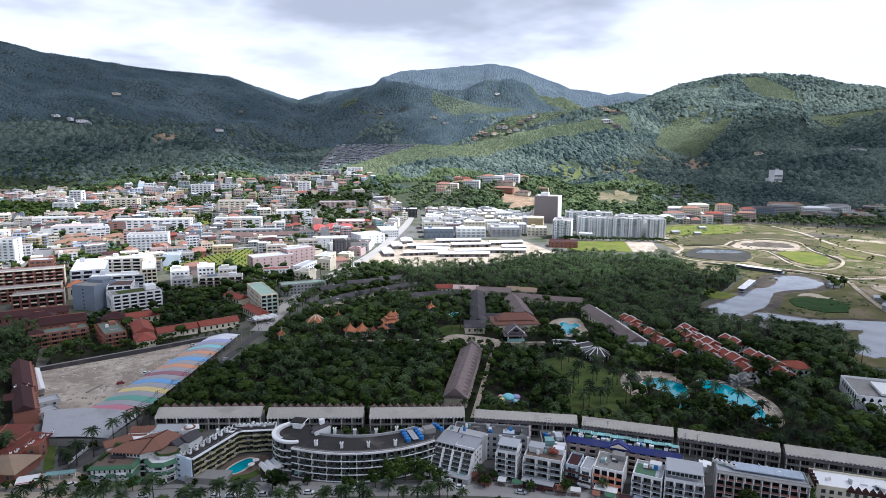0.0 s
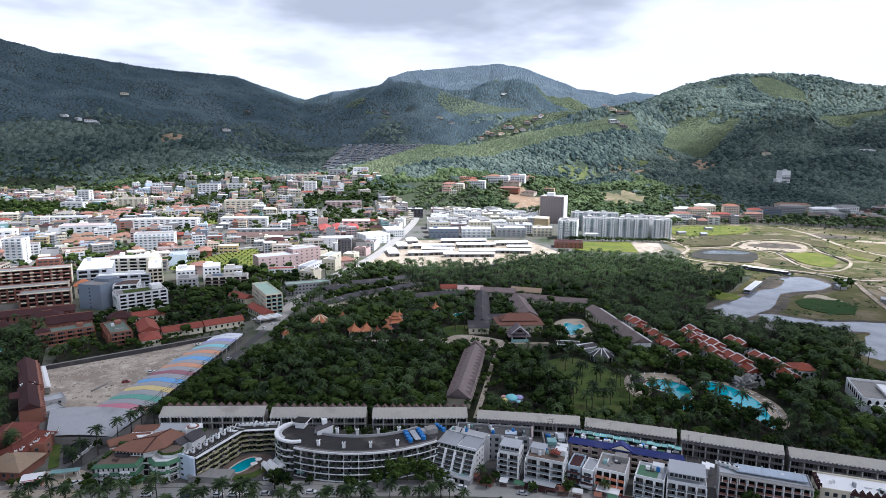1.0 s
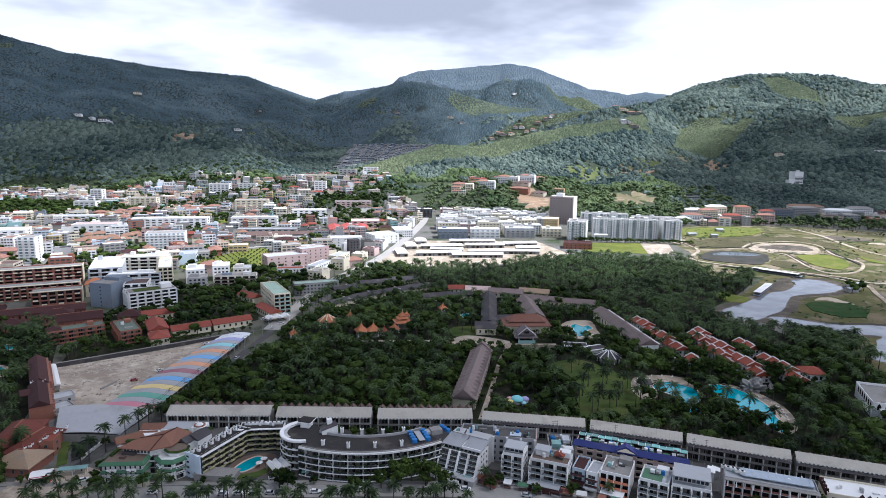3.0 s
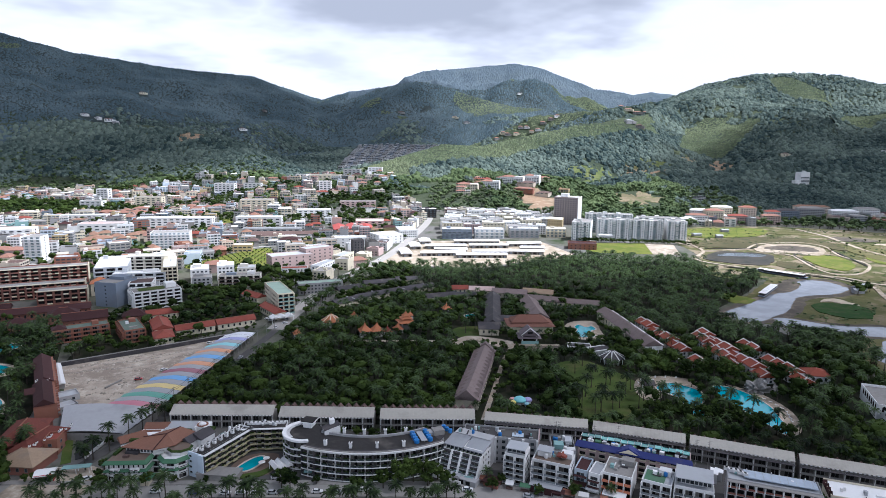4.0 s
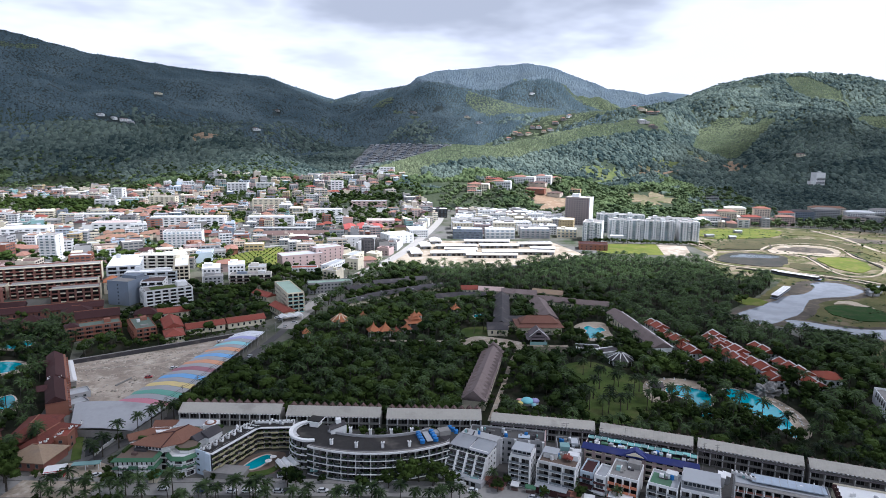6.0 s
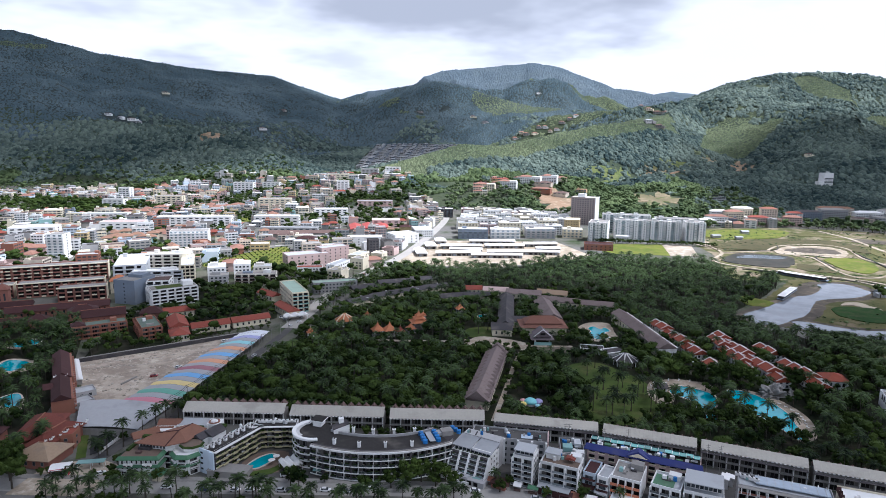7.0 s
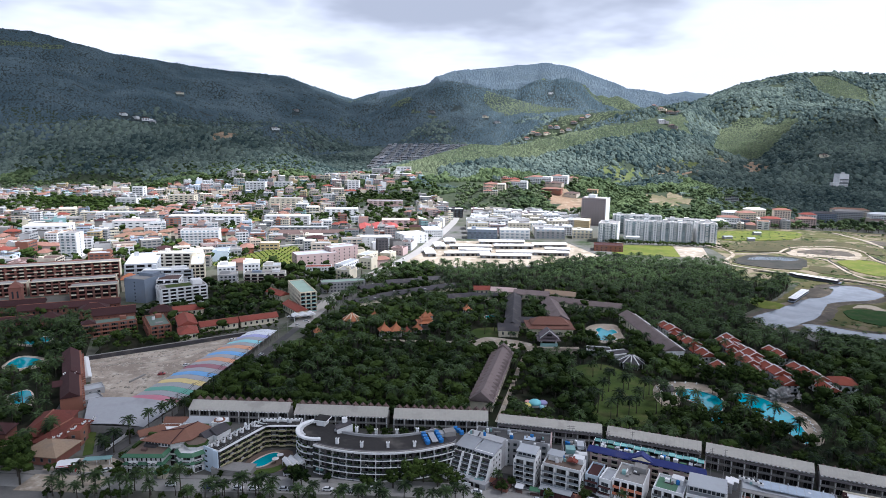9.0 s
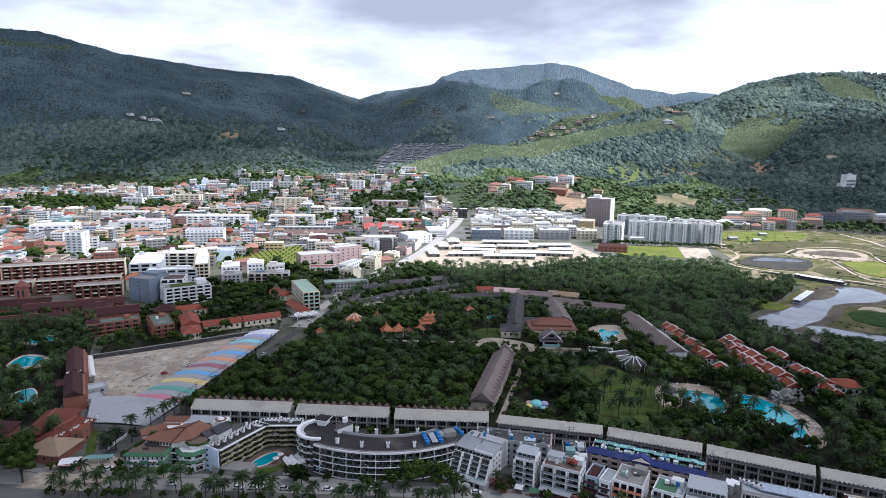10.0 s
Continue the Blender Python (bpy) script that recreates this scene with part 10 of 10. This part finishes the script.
# palms standing singly on the lawns and round the pools
for x, y in ((88, 300), (93, 308), (99, 303), (104, 312), (96, 318), (108, 322), (112, 330), (118, 336), (90, 326), (101, 330), (95, 340), (108, 344), (99, 352), (92, 362), (104, 364), (112, 356), (84, 312), (115, 312), (120, 322), (98, 374), (122, 330), (126, 316), (132, 306), (137, 299), (158, 318), (160, 308), (163, 330), (160, 338), (152, 296), (166, 296), (171, 282), (188, 282), (194, 292), (196, 300), (198, 290), (204, 300), (128, 344), (124, 326), (131, 322), (136, 318), (28, 440), (36, 448)):
    tree(x + pr.uniform(-1, 1), y + pr.uniform(-1, 1), "palm", pr.choice((1, 2, 3)), pr.uniform(0.85, 1.1), pr.uniform(0, 360))
# shade trees between the villas and the pools, and on the island
for x, y, k, s in ((163, 353, 3, 1.1), (171, 350, 3, 1.15), (178, 353, 1, 1.1), (183, 347, 3, 1.1), (157, 360, 1, 1.0), (206, 344, 3, 1.2), (209, 334, 4, 1.2), (206, 328, 4, 1.2), (203, 322, 4, 1.2), (212, 320, 4, 1.3), (222, 318, 4, 1.3), (198, 312, 4, 1.1), (207, 309, 3, 0.8), (155, 331, 4, 1.1), (159, 323, 0, 0.9), (158, 313, 4, 1.2), (163, 305, 4, 1.2), (152, 297, 0, 0.9), (158, 294, 4, 1.2), (147, 296, 1, 0.9), (166, 286, 1, 1.0), (160, 282, 3, 0.9), (172, 274, 1, 1.0), (140, 290, 3, 1.0), (132, 296, 1, 1.0), (126, 304, 4, 1.2)):
    tree(x, y, "tree", k, s, pr.uniform(0, 360))
# trees overhanging the street beside the market
for k in range(26):
    u = (k + pr.random()) / 48
    far_tree(-126.5 + 14.5 * u + pr.uniform(-1.2, 1.6), 296 + 128 * u, "tree", pr.choice((0, 1, 2, 4)), pr.uniform(0.7, 1.05), pr.uniform(0, 360))
for k in range(40):
    u = (k + pr.random()) / 40
    far_tree(-99 + 33 * u + pr.uniform(-1.5, 2), 480 + 190 * u, "palm" if k % 3 else "tree", pr.choice((0, 1, 2)), pr.uniform(0.8, 1.1), pr.uniform(0, 360))
# shrubs under the walls of the red-roofed houses
for k in range(16):
    u = (k + pr.random()) / 16
    far_tree(-186 + 62 * u + pr.uniform(-1, 1), 402 + 44 * u + pr.uniform(-1.5, 1.5), "tree", 4, pr.uniform(0.45, 0.75), pr.uniform(0, 360))
# the grove runs on along the river
SPIT = [(254, 440), (264, 442), (284, 434), (306, 424), (300, 404), (292, 384), (284, 366), (262, 366), (256, 400)]
for _ in range(420):
    x, y = pr.uniform(256, 334), pr.uniform(364, 482)
    if inside((x, y), SPIT) and not inside((x, y), RIVER2) and pr.random() < 0.8:
        far_tree(x, y, "palm", pr.choice((0, 1, 4)), pr.uniform(0.9, 1.2), pr.uniform(0, 360))
SHORE = [(272, 548), (296, 566), (314, 590), (338, 616), (352, 644), (338, 656), (312, 606), (290, 582)]
for _ in range(150):
    x, y = pr.uniform(270, 354), pr.uniform(546, 658)
    if inside((x, y), SHORE):
        far_tree(x, y, "palm", pr.choice((0, 1, 4)), pr.uniform(0.9, 1.2), pr.uniform(0, 360))
# dense palms and shrubs round the western pools
for _ in range(420):
    x, y = pr.uniform(-330, -206), pr.uniform(268, 440)
    if x > -203 - (y - 268) * 0.30 or built(x, y, 0.3) or bare(x, y):
        continue
    if pr.random() < 0.6:
        far_tree(x, y, "palm", pr.choice((0, 1, 2, 4)), pr.uniform(0.8, 1.1), pr.uniform(0, 360))
    else:
        far_tree(x, y, "tree", pr.choice((0, 2, 4)), pr.uniform(0.6, 1.0), pr.uniform(0, 360))
# loose trees through the town
for x, y in TOWN_TREES:
    for _ in range(4):
        xx, yy = x + pr.uniform(-15, 15), y + pr.uniform(-15, 15)
        if not built(xx, yy, 0.5) and not bare(xx, yy):
            far_tree(xx, yy, "tree", pr.choice((0, 1, 2, 3)), pr.uniform(0.8, 1.25), pr.uniform(0, 360))
for x, y in ((408, 572), (414, 590), (400, 566), (418, 576), (392, 470), (398, 476), (404, 496), (410, 508), (262, 532), (268, 540)):
    far_tree(x, y, "tree", pr.choice((0, 1, 2)), pr.uniform(0.8, 1.3), pr.uniform(0, 360))
for _ in range(260):
    x, y = pr.uniform(320, 720), pr.uniform(620, 1000)
    if fbm(x, y, 60, 2.5, 2) > 0.22 and not built(x, y, 1) and not any(((x - a) / c) ** 2 + ((y - b) / d) ** 2 < 1 for a, b, c, d in WATERS):
        far_tree(x, y, "tree", 4, pr.uniform(0.35, 0.7), pr.uniform(0, 360))
for _ in range(900):
    x, y = pr.uniform(-1250, -420), pr.uniform(1480, 1830)
    if not built(x, y, 2) and (x < -700 or y > 1600):
        far_tree(x, y, "wood", pr.choice((0, 1, 2, 3)), pr.uniform(0.8, 1.4), pr.uniform(0, 360))
# tufts and low scrub on the rough fields
tq = np.random.default_rng(9)
TP, TS = [], []
for _ in range(8200):
    x, y = tq.uniform(300, 760), tq.uniform(430, 1010)
    if fbm(x, y, 45, 8.5, 3) < 0.02 or any(((x - a) / c) ** 2 + ((y - b) / d) ** 2 < 1 for a, b, c, d in WATERS) or inside((x, y), PARK):
        continue
    TP.append((x, y, 0.5))
    TS.append(0.5 + 1.7 * tq.random() ** 3)
TV, TF = clumps(TP, TS, 0.55, 0.3, CAP_F)
tri_stuff("scrub_tufts", TV, TF, foot_leaf, "low scrub and grass tufts on the rough fields", "scrub")
# a belt of scrub and trees behind the fields, and trees along the tracks
for _ in range(1100):
    x, y = pr.uniform(330, 980), pr.uniform(985, 1150)
    if not built(x, y, 2) and not bare(x, y):
        far_tree(x, y, "wood", pr.choice((0, 1, 2, 3)), pr.uniform(0.8, 1.4), pr.uniform(0, 360))
for _ in range(900):
    x, y = pr.uniform(-10, 640), pr.uniform(1150, 1440)
    if built(x, y, 2) or bare(x, y) or clearing(x, y):
        continue
    far_tree(x, y, "wood", pr.choice((0, 1, 2, 3)), pr.uniform(0.9, 1.5), pr.uniform(0, 360))
for _ in range(150):
    x, y = pr.uniform(400, 640), pr.uniform(440, 640)
    if not bare(x, y):
        far_tree(x, y, "tree", pr.choice((0, 2, 4)), pr.uniform(0.5, 1.0), pr.uniform(0, 360))
for k in range(60):
    far_tree(205 + k * 2.6 + pr.uniform(-1, 1), 858 - k * 0.35 + pr.uniform(-2, 2), "tree", pr.choice((0, 2, 4)), pr.uniform(0.7, 1.0), pr.uniform(0, 360))
for r in range(9):
    for c in range(14):
        x, y = -262 + c * 6.6, 660 + r * 13 + c * 1.5
        if inside((x, y), GREEN[-1]):
            far_tree(x, y, "tree", 4, 0.45, c * 40)
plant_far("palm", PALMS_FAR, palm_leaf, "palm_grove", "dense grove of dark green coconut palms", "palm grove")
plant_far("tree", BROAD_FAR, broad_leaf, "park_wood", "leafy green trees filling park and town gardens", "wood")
plant_far("wood", BROAD_TOWN, foot_leaf, "foot_wood", "leafy trees at the foot of the hills", "wood")
hill_woods()

# ---- cars ----
CAR_PAINT = {n: mat("car_" + n, c, 0.3, 0.03, 0.5, 0.05, spec=0.5) for n, c in (("white", (0.72, 0.72, 0.72)), ("silver", (0.42, 0.43, 0.45)), ("black", (0.02, 0.02, 0.022)), ("red", (0.30, 0.03, 0.03)), ("dark_blue", (0.03, 0.05, 0.12)))}
tyre = mat("tyre", (0.02, 0.02, 0.02), 0.9, 0.1, 1.0, 0.0)


def car(x, y, ang, paint, z=0.2):
    t = thing("car", x, y, ang, "%s parked car by the roadside" % paint.replace("_", " "), "car", "parked cars", z)
    side = [(-2.15, 0.35), (2.15, 0.35), (2.15, 0.85), (1.35, 0.98), (-1.9, 1.0), (-2.15, 0.9)]
    v = [(a, s * 0.88, c) for s in (-1, 1) for a, c in side]
    n = len(side)
    f = [tuple(range(n)), tuple(range(2 * n - 1, n - 1, -1))] + [(k, n + k, n + (k + 1) % n, (k + 1) % n) for k in range(n)]
    put("body", shape(("car_body",), CAR_PAINT[paint], v, f), t)
    cab = [(-1.8, -0.82, 0.98), (1.1, -0.82, 0.98), (1.1, 0.82, 0.98), (-1.8, 0.82, 0.98), (-1.35, -0.66, 1.5), (0.4, -0.66, 1.5), (0.4, 0.66, 1.5), (-1.35, 0.66, 1.5)]
    put("cabin_glass", shape(("car_cab",), glass, cab, BOX_F), t)
    box("roof", 1.72, 1.3, 0.06, CAR_PAINT[paint], t, -0.47, 0, 1.5)
    wv, wf = cylinder(0.33, 0.22, 10)
    wv = [(a, c - 0.11, b + 0.33) for a, b, c in wv]
    for a in (-1.35, 1.35):
        for s in (-1, 1):
            put("wheel", shape(("wheel",), tyre, wv, wf), t, a, s * 0.8, 0)


for x, y, a, p in ((-76, 228, 0, "white"), (-70, 228.3, 2, "white"), (-64, 228.5, 0, "white"), (-57.5, 228.6, 0, "silver"), (-54, 228.8, 0, "black"), (-59, 240, 20, "silver"), (-58, 243.5, 20, "black"), (-55.5, 241.5, 30, "silver"), (-104, 229, 3, "white"), (-40, 229.5, 0, "white"), (-88, 228, 0, "dark_blue"), (-32, 229, 0, "silver"),
                   (-136, 238, 40, "white"), (-139, 235, 40, "black"), (-165, 345, 20, "red"), (-157, 360, 60, "white"), (-152, 362, 70, "black"), (-141, 401, 40, "dark_blue"), (-147, 410, 35, "white"), (-134, 417, 35, "white"), (-112, 448, 80, "white"), (-109, 470, 80, "silver"), (-104, 520, 80, "white"), (-98, 560, 80, "black"), (-90, 600, 76, "white"), (-84, 630, 76, "red"), (-76, 655, 76, "white"), (-68, 690, 76, "silver"), (-60, 715, 76, "white"), (-118, 383, 80, "silver"), (-125, 335, 80, "white"),
                   (-108, 459, 30, "white"), (-112, 471, 30, "white"), (-120, 466, 30, "silver"), (-124, 470, 30, "white"), (-22, 231, 0, "white"), (20, 231.5, -4, "white"), (44, 227, -15, "silver")):
    car(x, y, a, p, 0.42 if (-170 < x < -130 and y > 330) else 0.2)


# ---- poles along the streets ----
def pole(x, y, h=9.0):
    t = thing("utility_pole", x, y, 15, "grey concrete utility pole with cross arms", "utility pole", "utility poles", 0)
    v, f = cylinder(0.16, h, 6, 0.1)
    put("post", shape(("post", h), concrete, v, f), t)
    box("cross_arm", 2.2, 0.15, 0.15, concrete, t, 0, 0, h - 0.6)
    box("cross_arm", 1.8, 0.15, 0.15, concrete, t, 0, 0, h - 1.6)


for i in range(12):
    u = i / 11
    pole(-136 + 24 * u, 285 + 160 * u)
for i in range(9):
    pole(-106 + 5 * i, 470 + 33 * i)
for x, y, h in ((61, 262, 16), (63, 264, 15), (78, 262, 14), (118, 247, 15), (123, 246, 15), (44, 262, 13), (90, 266, 12)):
    pole(x, y, h)


def wire(a, b, sag=0.8):
    """A sagging cable between two poles, as one thin strip of square section."""
    n = 8
    v, f = [], []
    for i in range(n + 1):
        u = i / n
        p = Vector(a).lerp(Vector(b), u) - Vector((0, 0, sag * 4 * u * (1 - u)))
        v += [(p.x - 0.05, p.y, p.z - 0.05), (p.x + 0.05, p.y, p.z - 0.05), (p.x + 0.05, p.y, p.z + 0.05), (p.x - 0.05, p.y, p.z + 0.05)]
    for i in range(n):
        f += [(4 * i + k, 4 * i + (k + 1) % 4, 4 * i + 4 + (k + 1) % 4, 4 * i + 4 + k) for k in range(4)]
    ob = mesh_ob("power_cable", v, f, tyre)
    tagged(ob, "thin black power cable slung between poles", "cable", "power cables")


for i in range(11):
    u0, u1 = i / 11, (i + 1) / 11
    for z in (8.5, 7.5):
        wire((-136 + 24 * u0, 285 + 160 * u0, z), (-136 + 24 * u1, 285 + 160 * u1, z))
